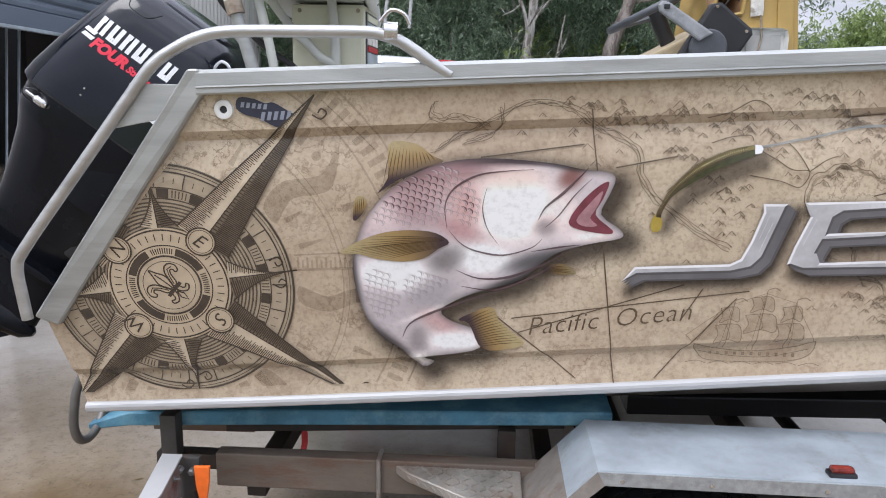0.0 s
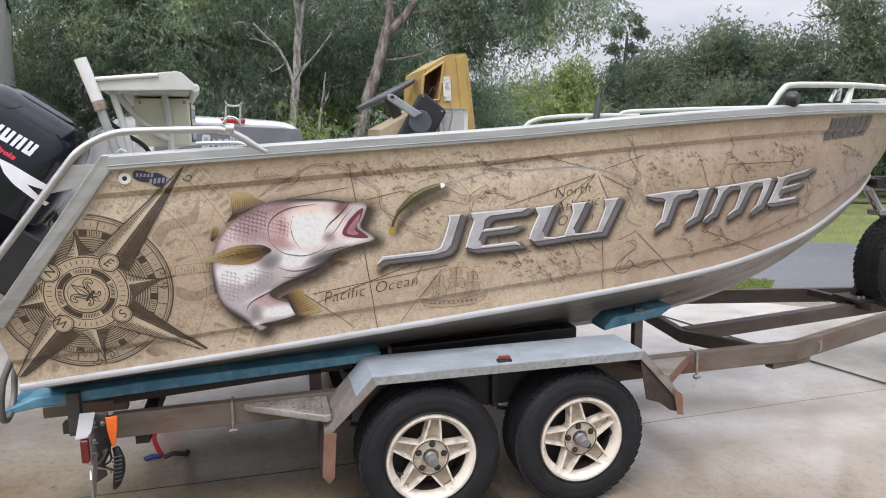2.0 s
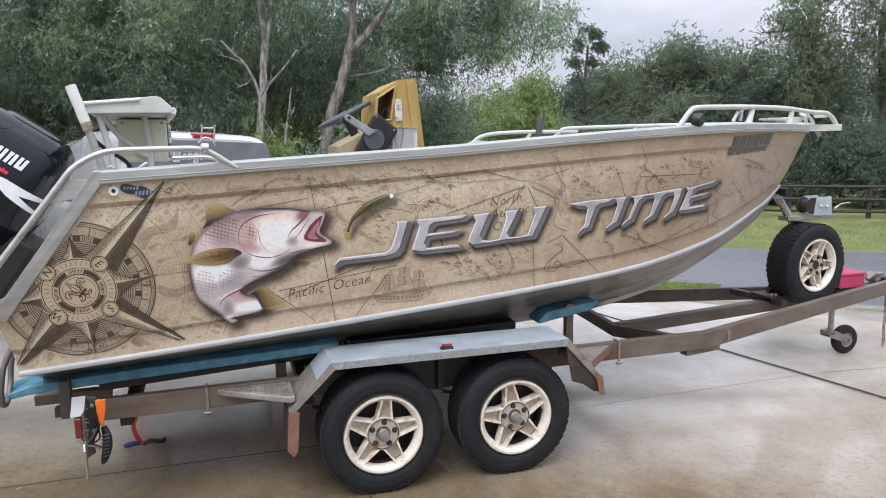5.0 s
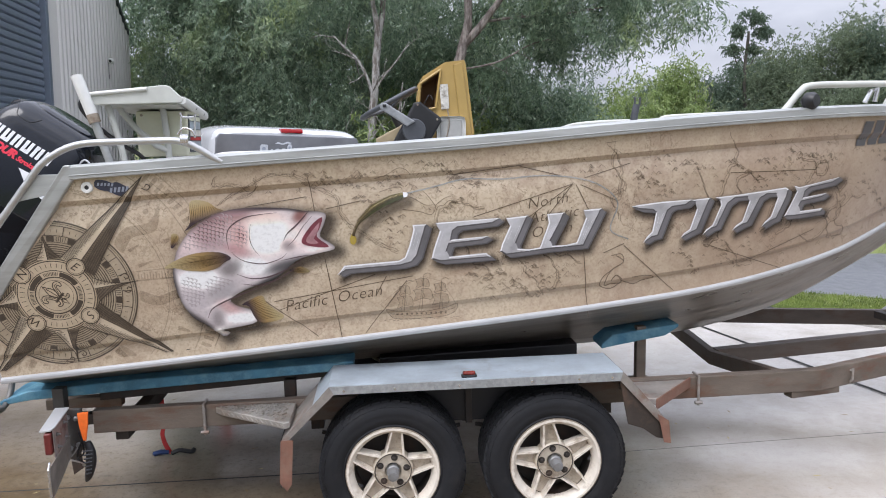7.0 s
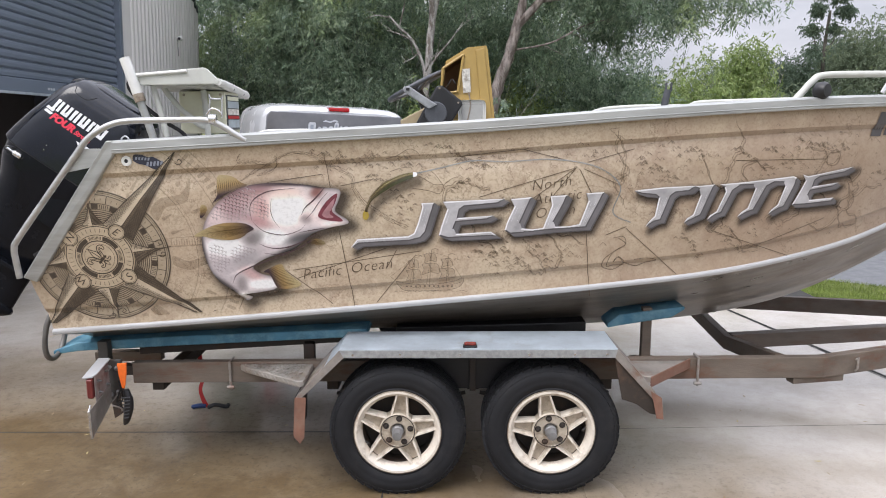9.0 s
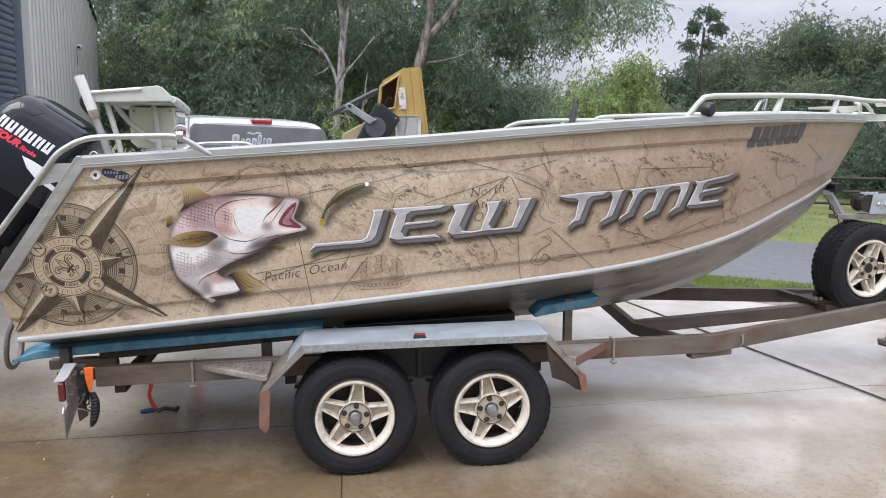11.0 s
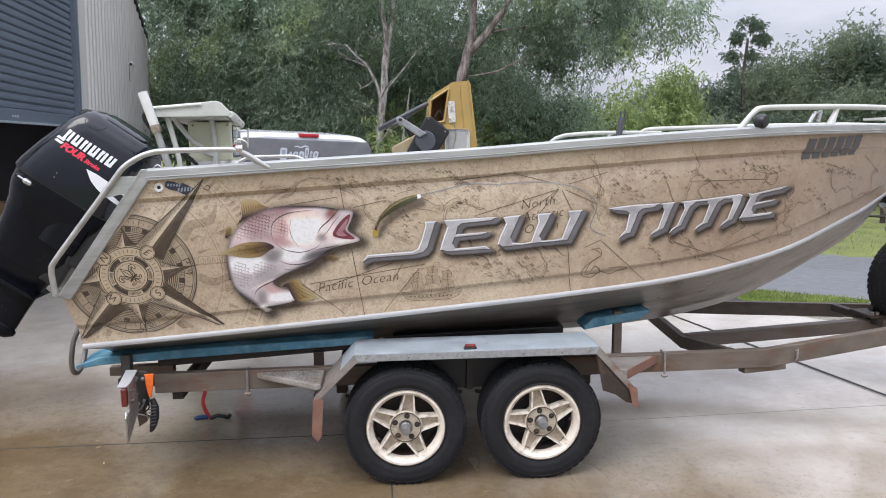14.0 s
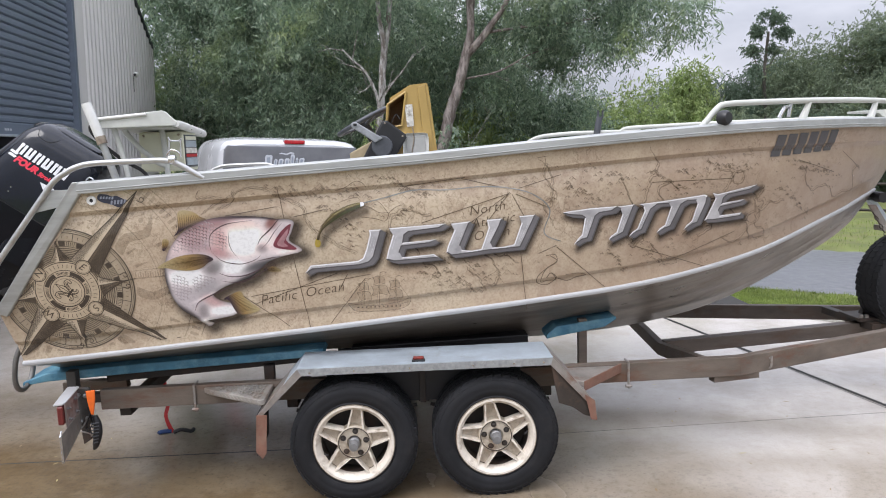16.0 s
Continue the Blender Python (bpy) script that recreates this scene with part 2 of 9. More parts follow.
GALV_WORN = material("worn_galvanised_edge", (0.30, 0.275, 0.25), 0.6, 0.4, 0.3, 12, 70, 0.3, dirt=(0.20, 0.095, 0.055), dirt_at=(0.5, 0.7))
TREAD_PLATE = material("worn_checker_plate", (0.36, 0.34, 0.31), 0.55, 0.5, 0.3, 9, 70, 0.3, dirt=(0.24, 0.16, 0.11), dirt_at=(0.5, 0.75))
FLAP_STEEL = material("brown_worn_flap", (0.05, 0.04, 0.033), 0.65, 0.3, 0.3, 8, 60, 0.3, dirt=(0.13, 0.075, 0.05), dirt_at=(0.52, 0.75))
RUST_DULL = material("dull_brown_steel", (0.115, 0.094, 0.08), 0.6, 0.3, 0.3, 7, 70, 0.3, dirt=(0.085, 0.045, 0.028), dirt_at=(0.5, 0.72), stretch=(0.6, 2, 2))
DARK_STEEL = material("grimy_dark_steel", (0.045, 0.038, 0.033), 0.65, 0.3, 0.35, 8, 60, 0.3, dirt=(0.08, 0.042, 0.025), dirt_at=(0.52, 0.75))
RUBBER = material("dusty_tyre_rubber", (0.0135, 0.0142, 0.0165), 0.7, 0, 0.35, 7, 60, 0.2, dirt=(0.031, 0.030, 0.030), dirt_at=(0.52, 0.78), spec=0.3)
RIM = material("cream_white_alloy", (0.72, 0.66, 0.57), 0.45, 0, 0.15, 18, 70, 0.15, dirt=(0.30, 0.22, 0.15), dirt_at=(0.54, 0.72))
RIM_DIRTY = material("grimy_shaded_cream_alloy", (0.50, 0.43, 0.34), 0.6, 0, 0.35, 20, 70, 0.2, dirt=(0.13, 0.095, 0.065), dirt_at=(0.47, 0.64))
MARKER_LENS = material("dark_amber_red_lens", (0.22, 0.028, 0.02), 0.2, 0, 0.5, 40, 90, 0.0, coat=0.4)
# spangled skirt; its side-on shade beside the top sheet is in this grey
GALV_SPANGLE = material("spangled_galvanised_edge", (0.34, 0.355, 0.36), 0.45, 0.4, 0.25, 45, 160, 0.1, dirt=(0.43, 0.44, 0.44), dirt_at=(0.54, 0.68))
LAMP_BOARD = material("rusted_grey_board", (0.30, 0.255, 0.24), 0.6, 0.2, 0.3, 16, 80, 0.2, dirt=(0.17, 0.07, 0.055), dirt_at=(0.48, 0.66))
POST_STEEL = material("dark_grey_post_steel", (0.075, 0.072, 0.068), 0.55, 0.3, 0.35, 12, 80, 0.3, dirt=(0.13, 0.075, 0.05), dirt_at=(0.55, 0.75))
TUBE_DULL = material("dull_dark_tube", (0.17, 0.165, 0.155), 0.5, 0.4, 0.25, 9, 70, 0.1)
STUD_STEEL = material("dull_grey_stud", (0.26, 0.26, 0.26), 0.5, 0.5, 0.25, 20, 90, 0.15)
HUB_CREAM = material("grimy_cream_hub", (0.50, 0.44, 0.35), 0.5, 0.1, 0.25, 22, 90, 0.2, dirt=(0.17, 0.11, 0.07), dirt_at=(0.52, 0.72))
RUST_RED = material("rust_red_primer", (0.20, 0.10, 0.07), 0.65, 0.1, 0.3, 14, 80, 0.3, dirt=(0.22, 0.15, 0.11), dirt_at=(0.52, 0.72))
RIM_GRIME = material("grimy_hub_metal", (0.34, 0.29, 0.23), 0.55, 0.4, 0.3, 20, 90, 0.2, dirt=(0.14, 0.08, 0.05), dirt_at=(0.5, 0.72))
BLUE_PAD = material("faded_blue_skid", (0.06, 0.19, 0.28), 0.55, 0, 0.3, 9, 60, 0.2, dirt=(0.19, 0.37, 0.45), dirt_at=(0.46, 0.7))
ORANGE = material("orange_strap", (0.85, 0.16, 0.02), 0.6, 0, 0.2, 20, 120, 0.2)
RED_STRAP = material("red_webbing", (0.38, 0.02, 0.02), 0.7, 0, 0.25, 25, 140, 0.2)
BLUE_STRAP = material("blue_webbing", (0.02, 0.05, 0.16), 0.7, 0, 0.25, 25, 140, 0.2)
TAIL_LENS = material("dull_red_tail_lens", (0.12, 0.016, 0.014), 0.4, 0, 0.3, 30, 90, 0.05)
RED_LENS = material("red_lamp_lens", (0.42, 0.01, 0.015), 0.18, 0, 0.2, 30, 90, 0.0, coat=0.5)
PINK = material("red_plastic_crate", (0.43, 0.045, 0.11), 0.5, 0, 0.15, 6, 80, 0.08)
GOLD = material("mustard_gelcoat", (0.40, 0.27, 0.085), 0.42, 0, 0.15, 5, 70, 0.08, dirt=(0.24, 0.16, 0.06), dirt_at=(0.6, 0.82))
GOLD_IN = material("brown_bare_inside", (0.30, 0.18, 0.095), 0.7, 0, 0.3, 7, 60, 0.2)
PAPER = material("peeling_white_label", (0.62, 0.60, 0.55), 0.7, 0, 0.3, 40, 120, 0.15, dirt=(0.25, 0.22, 0.18), dirt_at=(0.52, 0.62))
CARPAINT = material("silver_white_car_paint", (0.62, 0.63, 0.65), 0.25, 0.1, 0.06, 2, 200, 0.0, coat=0.6)
CARGLASS = material("tinted_rear_glass", (0.18, 0.185, 0.20), 0.08, 0, 0.2, 4, 90, 0.0, spec=0.8)
LEVER_GREY = material("worn_light_grey_plastic", (0.26, 0.27, 0.28), 0.5, 0.1, 0.3, 20, 90, 0.05, dirt=(0.12, 0.12, 0.12), dirt_at=(0.55, 0.75))
STICKER_BLUE = ink("grey_blue_vinyl_sticker", (0.30, 0.34, 0.40))
STICKER = ink("white_vinyl_sticker", (0.55, 0.58, 0.62))
SHED_STEEL = material("grey_corrugated_steel", (0.64, 0.62, 0.60), 0.55, 0.1, 0.08, 2, 40, 0.05, stretch=(1, 1, 0.3))
SHED_TRIM = material("dark_shed_trim", (0.035, 0.038, 0.042), 0.5, 0.1, 0.15, 4, 60, 0.05)
SHED_PILLAR = material("light_shed_pillar", (0.80, 0.78, 0.77), 0.55, 0.1, 0.08, 2, 60, 0.05, stretch=(1, 1, 0.3))
DOOR_STEEL = material("slate_roller_door", (0.155, 0.185, 0.235), 0.42, 0.1, 0.15, 3, 60, 0.05, stretch=(1, 0.4, 2))
# shed walls and board: the unlit interior's dimness is painted into both colours
DARK_ROOM = material("dimmed_interior_wall", (0.04, 0.042, 0.048), 0.9, 0, 0.3, 2, 30, 0.1)
BROWN_BOARD = material("dimmed_brown_chipboard", (0.034, 0.026, 0.023), 0.8, 0, 0.25, 4, 60, 0.1)
CARDBOARD = material("tan_carton", (0.34, 0.22, 0.11), 0.85, 0, 0.15, 4, 60, 0.1)
ASPHALT = material("damp_asphalt", (0.125, 0.129, 0.139), 0.42, 0, 0.07, 5, 90, 0.4)
GRASS = material("mown_grass_soil", (0.128, 0.15, 0.04), 0.9, 0, 0.45, 1.2, 40, 0.6, dirt=(0.16, 0.14, 0.048), dirt_at=(0.5, 0.75))
BLADE = leaf_material("grass_blade", (0.085, 0.125, 0.028), (0.155, 0.205, 0.045), (0.25, 0.285, 0.085), 0.6)
LEAF_GUM = leaf_material("gum_leaf", (0.088, 0.135, 0.09), (0.165, 0.228, 0.152), (0.33, 0.39, 0.275), 0.4, (0.29, 0.345, 0.12))
LEAF_DARK = leaf_material("dark_scrub_leaf", (0.076, 0.118, 0.082), (0.14, 0.195, 0.13), (0.285, 0.345, 0.235), 0.4, (0.245, 0.30, 0.10))
LEAF_BRIGHT = leaf_material("yellow_green_leaf", (0.12, 0.17, 0.055), (0.19, 0.25, 0.085), (0.3, 0.35, 0.14), 0.45)
# far leaves: the haze of distance is mixed into their low-contrast colours
LEAF_FAR_DARK = leaf_material("hazy_far_dark_leaf", (0.088, 0.122, 0.09), (0.108, 0.146, 0.104), (0.13, 0.168, 0.118), 0.85, (0.14, 0.182, 0.096), 0.6, 0.15)
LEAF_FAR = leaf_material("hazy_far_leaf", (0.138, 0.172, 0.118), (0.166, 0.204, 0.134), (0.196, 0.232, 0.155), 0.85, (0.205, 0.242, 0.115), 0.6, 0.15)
BARK = material("pale_gum_bark", (0.36, 0.345, 0.325), 0.85, 0, 0.5, 9, 60, 0.8, dirt=(0.10, 0.08, 0.065), dirt_at=(0.47, 0.56), stretch=(2, 2, 0.7))
BARK_FAR = material("dark_far_bark", (0.11, 0.10, 0.085), 0.9, 0, 0.4, 6, 40, 0.5)
BARK_PINK = material("pinkish_bark", (0.27, 0.235, 0.215), 0.85, 0, 0.5, 9, 60, 0.8, dirt=(0.085, 0.065, 0.055), dirt_at=(0.46, 0.56), stretch=(2, 2, 0.5))
FENCE_WOOD = material("weathered_fence_timber", (0.05, 0.042, 0.036), 0.85, 0, 0.3, 3, 40, 0.4)
DEAD_LEAF = material("fallen_leaf", (0.22, 0.145, 0.06), 0.7, 0, 0.35, 20, 90, 0.2)
JOINT = material("dark_joint_filler", (0.03, 0.028, 0.026), 0.8, 0, 0.3, 10, 60, 0.2)

INK = ink("sepia_ink", (0.055, 0.04, 0.028), vary=0.35)
INK_SOFT = ink("faded_sepia_ink", (0.12, 0.085, 0.055), vary=0.35)
INK_WASH = ink("pale_sepia_wash", (0.20, 0.14, 0.09), vary=0.3, alpha=0.3)
INK_MID = ink("mid_parchment_ink", (0.17, 0.125, 0.085), vary=0.25, alpha=0.9)
CH_SIDE = ink("silver_print_side", (0.15, 0.145, 0.155), vary=0.3, scale=7)
CH_LIGHT = ink("silver_print_light", (0.78, 0.78, 0.80), vary=0.12, scale=9)
CH_FACE = ink("silver_print_face", (0.47, 0.465, 0.48), vary=0.42, scale=6)
CH_DARK = ink("silver_print_dark", (0.085, 0.08, 0.085), vary=0.15, scale=9)
PRINT_YELLOW = ink("straw_yellow_print", (0.44, 0.32, 0.07), vary=0.3, scale=30)
PRINT_BROWN = ink("dark_brown_print", (0.10, 0.07, 0.035), vary=0.3, scale=30)
PRINT_GREEN = ink("olive_green_print", (0.055, 0.058, 0.022), vary=0.45, scale=60)
PRINT_NAVY = ink("navy_print", (0.03, 0.034, 0.06), vary=0.2)
PRINT_PALE = ink("pale_blue_print", (0.27, 0.30, 0.37), vary=0.2)
PRINT_REGO = ink("dark_grey_print", (0.075, 0.07, 0.075), vary=0.2)
PRINT_RED = ink("pinkish_red_print", (0.72, 0.035, 0.07), vary=0.1)
PRINT_SNOW = ink("white_print", (0.75, 0.76, 0.78), vary=0.08)


# ---------- building helpers ----------
def part(name, bm, mat, parent=None, label="", smooth=False):
    me = bpy.data.meshes.new(name)
    bmesh.ops.recalc_face_normals(bm, faces=bm.faces)
    for f in bm.faces:
        f.smooth = smooth
    if smooth:
        bm.normal_update()
        for e in bm.edges:
            if len(e.link_faces) == 2 and e.calc_face_angle(0.0) > 0.7:
                e.smooth = False
    bm.to_mesh(me)
    bm.free()
    for m in mat if isinstance(mat, (list, tuple)) else [mat]:
        me.materials.append(m)
    ob = new(name, me)
    if parent is not None:
        ob.parent = parent
        ob.matrix_parent_inverse = Matrix.Identity(4)
    if label:
        ob["label"] = label
    return ob


def thing(name, label, category, group="", kind="", m=None):
    ob = new(name)
    ob.empty_display_size = 0.1
    if m is not None:
        ob.matrix_basis = m
    return tagged(ob, label, category, group, kind)


def box(lo, hi, bm=None, bevel=0.0, m=None):
    bm = bm or bmesh.new()
    c = [(a + b) / 2 for a, b in zip(lo, hi)]
    s = [abs(b - a) for a, b in zip(lo, hi)]
    mat = Matrix.Translation(c) @ Matrix.Diagonal((*s, 1))
    geo = bmesh.ops.create_cube(bm, size=1, matrix=(m @ mat) if m is not None else mat)
    if bevel:
        edges = list({e for v in geo["verts"] for e in v.link_edges})
        bmesh.ops.bevel(bm, geom=edges, offset=bevel, segments=2, affect="EDGES", profile=0.6)
    return bm


def prism(outline, y0, y1, bm=None, bevel=0.0, m=None):
    """A plate with an outline in x and z, from y0 to y1."""
    bm = bm or bmesh.new()
    a = [bm.verts.new((x, y0, z)) for x, z in outline]
    b = [bm.verts.new((x, y1, z)) for x, z in outline]
    n = len(a)
    faces = [bm.faces.new(a), bm.faces.new(b[::-1])]
    for i in range(n):
        faces.append(bm.faces.new((a[i], b[i], b[(i + 1) % n], a[(i + 1) % n])))
    if bevel:
        bmesh.ops.recalc_face_normals(bm, faces=faces)
        bmesh.ops.bevel(bm, geom=list({e for f in faces[:2] for e in f.edges}), offset=bevel, segments=2, affect="EDGES", profile=0.6)
    if m is not None:
        bmesh.ops.transform(bm, matrix=m, verts=bm.verts)
    return bm


def smooth_path(points, steps=6):
    pts = [Vector(p) for p in points]
    out = []
    for i in range(len(pts) - 1):
        p0, p1, p2, p3 = pts[max(i - 1, 0)], pts[i], pts[i + 1], pts[min(i + 2, len(pts) - 1)]
        for k in range(steps):
            t = k / steps
            out.append(0.5 * ((2 * p1) + (p2 - p0) * t + (2 * p0 - 5 * p1 + 4 * p2 - p3) * t * t + (3 * p1 - p0 - 3 * p2 + p3) * t**3))
    return out + [pts[-1]]


def tube(points, r, bm=None, sides=10, smooth=0, square=False):
    """A round or square bar along points; r may be a list."""
    bm = bm or bmesh.new()
    pts = smooth_path(points, smooth) if smooth else [Vector(p) for p in points]
    n = len(pts)
    rings, up = [], None
    for i, p in enumerate(pts):
        d = (pts[min(i + 1, n - 1)] - pts[max(i - 1, 0)]).normalized()
        if up is None:
            up = Vector((0, 0, 1)) if abs(d.z) < 0.9 else Vector((0, 1, 0))
        x = d.cross(up).normalized()
        up = x.cross(d).normalized()
        u = i / max(n - 1, 1) * (len(r) - 1) if isinstance(r, (list, tuple)) else 0
        rr = r[int(u)] + (r[min(int(u) + 1, len(r) - 1)] - r[int(u)]) * (u - int(u)) if isinstance(r, (list, tuple)) else r
        if square:
            ring = [bm.verts.new(p + x * a * rr + up * b * rr) for a, b in ((-1, -1), (1, -1), (1, 1), (-1, 1))]
        else:
            ring = [bm.verts.new(p + (x * math.cos(2 * math.pi * k / sides) + up * math.sin(2 * math.pi * k / sides)) * rr) for k in range(sides)]
        rings.append(ring)
    s = len(rings[0])
    for a, b in zip(rings, rings[1:]):
        for k in range(s):
            bm.faces.new((a[k], a[(k + 1) % s], b[(k + 1) % s], b[k]))
    bm.faces.new(rings[0][::-1])
    bm.faces.new(rings[-1])
    return bm


def lathe(profile, bm=None, sides=40, m=None):
    """A turned shape about the y axis from rows of (y, radius); closed where the radius is 0."""
    bm = bm or bmesh.new()
    start = len(bm.verts)
    rings = []
    for y, r in profile:
        if r < 1e-5:
            rings.append([bm.verts.new((0, y, 0))])
        else:
            rings.append([bm.verts.new((r * math.cos(2 * math.pi * k / sides), y, r * math.sin(2 * math.pi * k / sides))) for k in range(sides)])
    for a, b in zip(rings, rings[1:]):
        for k in range(sides):
            va, vb = [a[k % len(a)], a[(k + 1) % len(a)]], [b[(k + 1) % len(b)], b[k % len(b)]]
            loop = []
            for v in va + vb:
                if v not in loop:
                    loop.append(v)
            if len(loop) > 2:
                bm.faces.new(loop)
    if m is not None:
        bm.verts.ensure_lookup_table()
        bmesh.ops.transform(bm, matrix=m, verts=bm.verts[start:])
    return bm


def fast_mesh(name, verts, quads, mat):
    me = bpy.data.meshes.new(name)
    verts, quads = np.asarray(verts, np.float32), np.asarray(quads, np.int32)
    n, k = len(quads), quads.shape[1]
    me.vertices.add(len(verts))
    me.vertices.foreach_set("co", verts.ravel())
    me.loops.add(n * k)
    me.loops.foreach_set("vertex_index", quads.ravel())
    me.polygons.add(n)
    me.polygons.foreach_set("loop_start", np.arange(0, n * k, k, dtype=np.int32))
    me.update(calc_edges=True)
    me.materials.append(mat)
    return me


# ---------- ground ----------
def smoothstep(a, b, x):
    t = min(1, max(0, (x - a) / (b - a)))
    return t * t * (3 - 2 * t)


ROAD_DIR = Vector((0.80, -0.60, 0))
ROAD_OFF = Vector((0.60, 0.80, 0))
ROAD_NEAR, ROAD_FAR, ROAD_Z = 11.6, 17.0, -1.05


def ground_z(x, y):
    """The lot is level round the trailer and falls away to the road."""
    d = x * ROAD_OFF.x + y * ROAD_OFF.y
    z = -0.03 + (ROAD_Z + 0.05) * smoothstep(4.3, 11.4, d) * smoothstep(-1.0, 4.0, x)
    if d > ROAD_FAR:
        z += 0.08 * smoothstep(ROAD_FAR, ROAD_FAR + 0.4, d) + 0.012 * (d - ROAD_FAR)
    return z


def build_ground():
    xs = [-400, -200, -100, -60, -40, -25, -15] + [-10 + 0.5 * i for i in range(85)] + [36, 42, 50, 60, 80, 110, 160, 250, 400]
    ys = [-400, -200, -100, -50, -25, -12] + [-6 + 0.5 * i for i in range(75)] + [34, 40, 48, 58, 70, 90, 120, 180, 260, 400]
    verts = [(x, y, ground_z(x, y) + (0.02 * noise.noise((x * 0.7, y * 0.7, 0)) if max(abs(x), abs(y)) < 40 else 0)) for x in xs for y in ys]
    n = len(ys)
    quads = [(i * n + j, (i + 1) * n + j, (i + 1) * n + j + 1, i * n + j + 1) for i in range(len(xs) - 1) for j in range(n - 1)]
    ob = new("ground", fast_mesh("ground", verts, quads, GRASS))
    ob.data.polygons.foreach_set("use_smooth", [True] * len(quads))
    tagged(ob, "mown green lawn falling gently to the road", "lawn", kind="structure")


def build_road():
    bm = bmesh.new()
    rows = []
    for i in range(-30, 61):
        c = ROAD_DIR * (i * 2.0)
        row = []
        for d, up in ((ROAD_NEAR, -0.12), (ROAD_NEAR, 0.03), (ROAD_NEAR + 2.6, 0.09), (ROAD_FAR, 0.03), (ROAD_FAR, -0.12)):
            p = c + ROAD_OFF * d
            row.append(bm.verts.new((p.x, p.y, ROAD_Z + up)))
        rows.append(row)
    for a, b in zip(rows, rows[1:]):
        for k in range(4):
            bm.faces.new((a[k], b[k], b[k + 1], a[k + 1]))
    tagged(part("road", bm, ASPHALT), "damp grey asphalt road beyond the lawn", "road", kind="structure")


def slab(outline, driveway):
    bm = bmesh.new()
    top = [bm.verts.new((x, y, 0)) for x, y in outline]
    low = [bm.verts.new((x, y, -0.12)) for x, y in outline]
    n = len(top)
    face = bm.faces.new(top)
    bm.faces.new(low[::-1])
    for i in range(n):
        bm.faces.new((top[i], low[i], low[(i + 1) % n], top[(i + 1) % n]))
    bmesh.ops.recalc_face_normals(bm, faces=bm.faces)
    bmesh.ops.bevel(bm, geom=list(face.edges), offset=0.0008, segments=1, affect="EDGES")
    return part("slab", bm, CONCRETE, driveway)


def build_driveway():
    d = thing("pavement", "damp stained concrete driveway in large slabs", "driveway", kind="structure")
    j = 0.72

    def strip(y):
        return 3.66 - 0.215 * y

    g = 0.0035
    slab([(-9, j + g), (-0.08 - g, j + g), (-0.08 - g, 9.4), (-9, 9.4)], d)
    slab([(-0.08 + g, j + g), (strip(j) - 0.02, j + 0.12), (strip(5.2) - 0.02, 5.2), (1.2, 7.4), (-0.08 + g, 7.4)], d)
    slab([(-0.08 + g, -8), (strip(-8) - 0.02, -8), (strip(j) - 0.02, j + 0.12 - 2 * g), (-0.08 + g, j - g)], d)
    slab([(-9, -8), (-0.08 - g, -8), (-0.08 - g, j - g), (-9, j - g)], d)
    slab([(strip(-8) + 0.02, -8), (9.5, -8), (7.2, -1.2), (6.2, 0.55), (strip(j) + 0.02, j + 0.12 - g)], d)
    slab([(strip(j) + 0.02, j + 0.12 + g), (6.15, 0.6 + g), (5.2, 2.2), (4.1, 3.4), (strip(4.2) + 0.02, 4.2)], d)
    # the apron runs down to the road
    near = [(4.1, 3.4), (5.2, 2.2), (6.17, 0.58), (7.2, -1.2), (9.5, -8.0)]
    edge = [(8.5, 8.12), (10.9, 6.32), (13.3, 4.52), (16.5, 2.12), (22.0, -2.0)]
    bm = bmesh.new()
    rows = []
    for (x0, y0), (x1, y1) in zip(near, edge):
        row = []
        for k in range(19):
            x, y = x0 + (x1 - x0) * k / 18, y0 + (y1 - y0) * k / 18
            row.append(bm.verts.new((x, y, min(-0.001, ground_z(x, y) + 0.05) if k else -0.002)))
        rows.append(row)
    for a, b in zip(rows, rows[1:]):
        for k in range(18):
            bm.faces.new((a[k], b[k], b[k + 1], a[k + 1])).material_index = 0 if k < 6 else 1
    bmesh.ops.recalc_face_normals(bm, faces=bm.faces)
    part("apron", bm, [CONCRETE, ASPHALT], d, "concrete apron and asphalt crossover falling to the road", smooth=True)
    bm = bmesh.new()
    for off in (-0.019, 0.009):
        a, b = [bm.verts.new((strip(y) + off + k, y, 0.0015)) for y in (-8, 4.2) for k in (0, 0.010)], None
        bm.faces.new((a[0], a[1], a[3], a[2]))
    part("joint_strip", bm, JOINT, d, "dark double expansion strip")
    bm = bmesh.new()
    for x0, y0, x1, y1 in ((-9, j - 0.0045, -0.08, j + 0.0045), (-0.0835, -8, -0.0765, 7.4)):
        bm.faces.new([bm.verts.new(p) for p in ((x0, y0, 0.0012), (x1, y0, 0.0012), (x1, y1, 0.0012), (x0, y1, 0.0012))])
    part("joint_line", bm, JOINT, d, "dark dirt-filled slab joints")
    bm = box((-9, -8, -0.05), (4, 6, -0.0015))
    part("joint_filler", bm, JOINT, d, "dark filler in the slab joints")


build_ground()
build_road()
build_driveway()

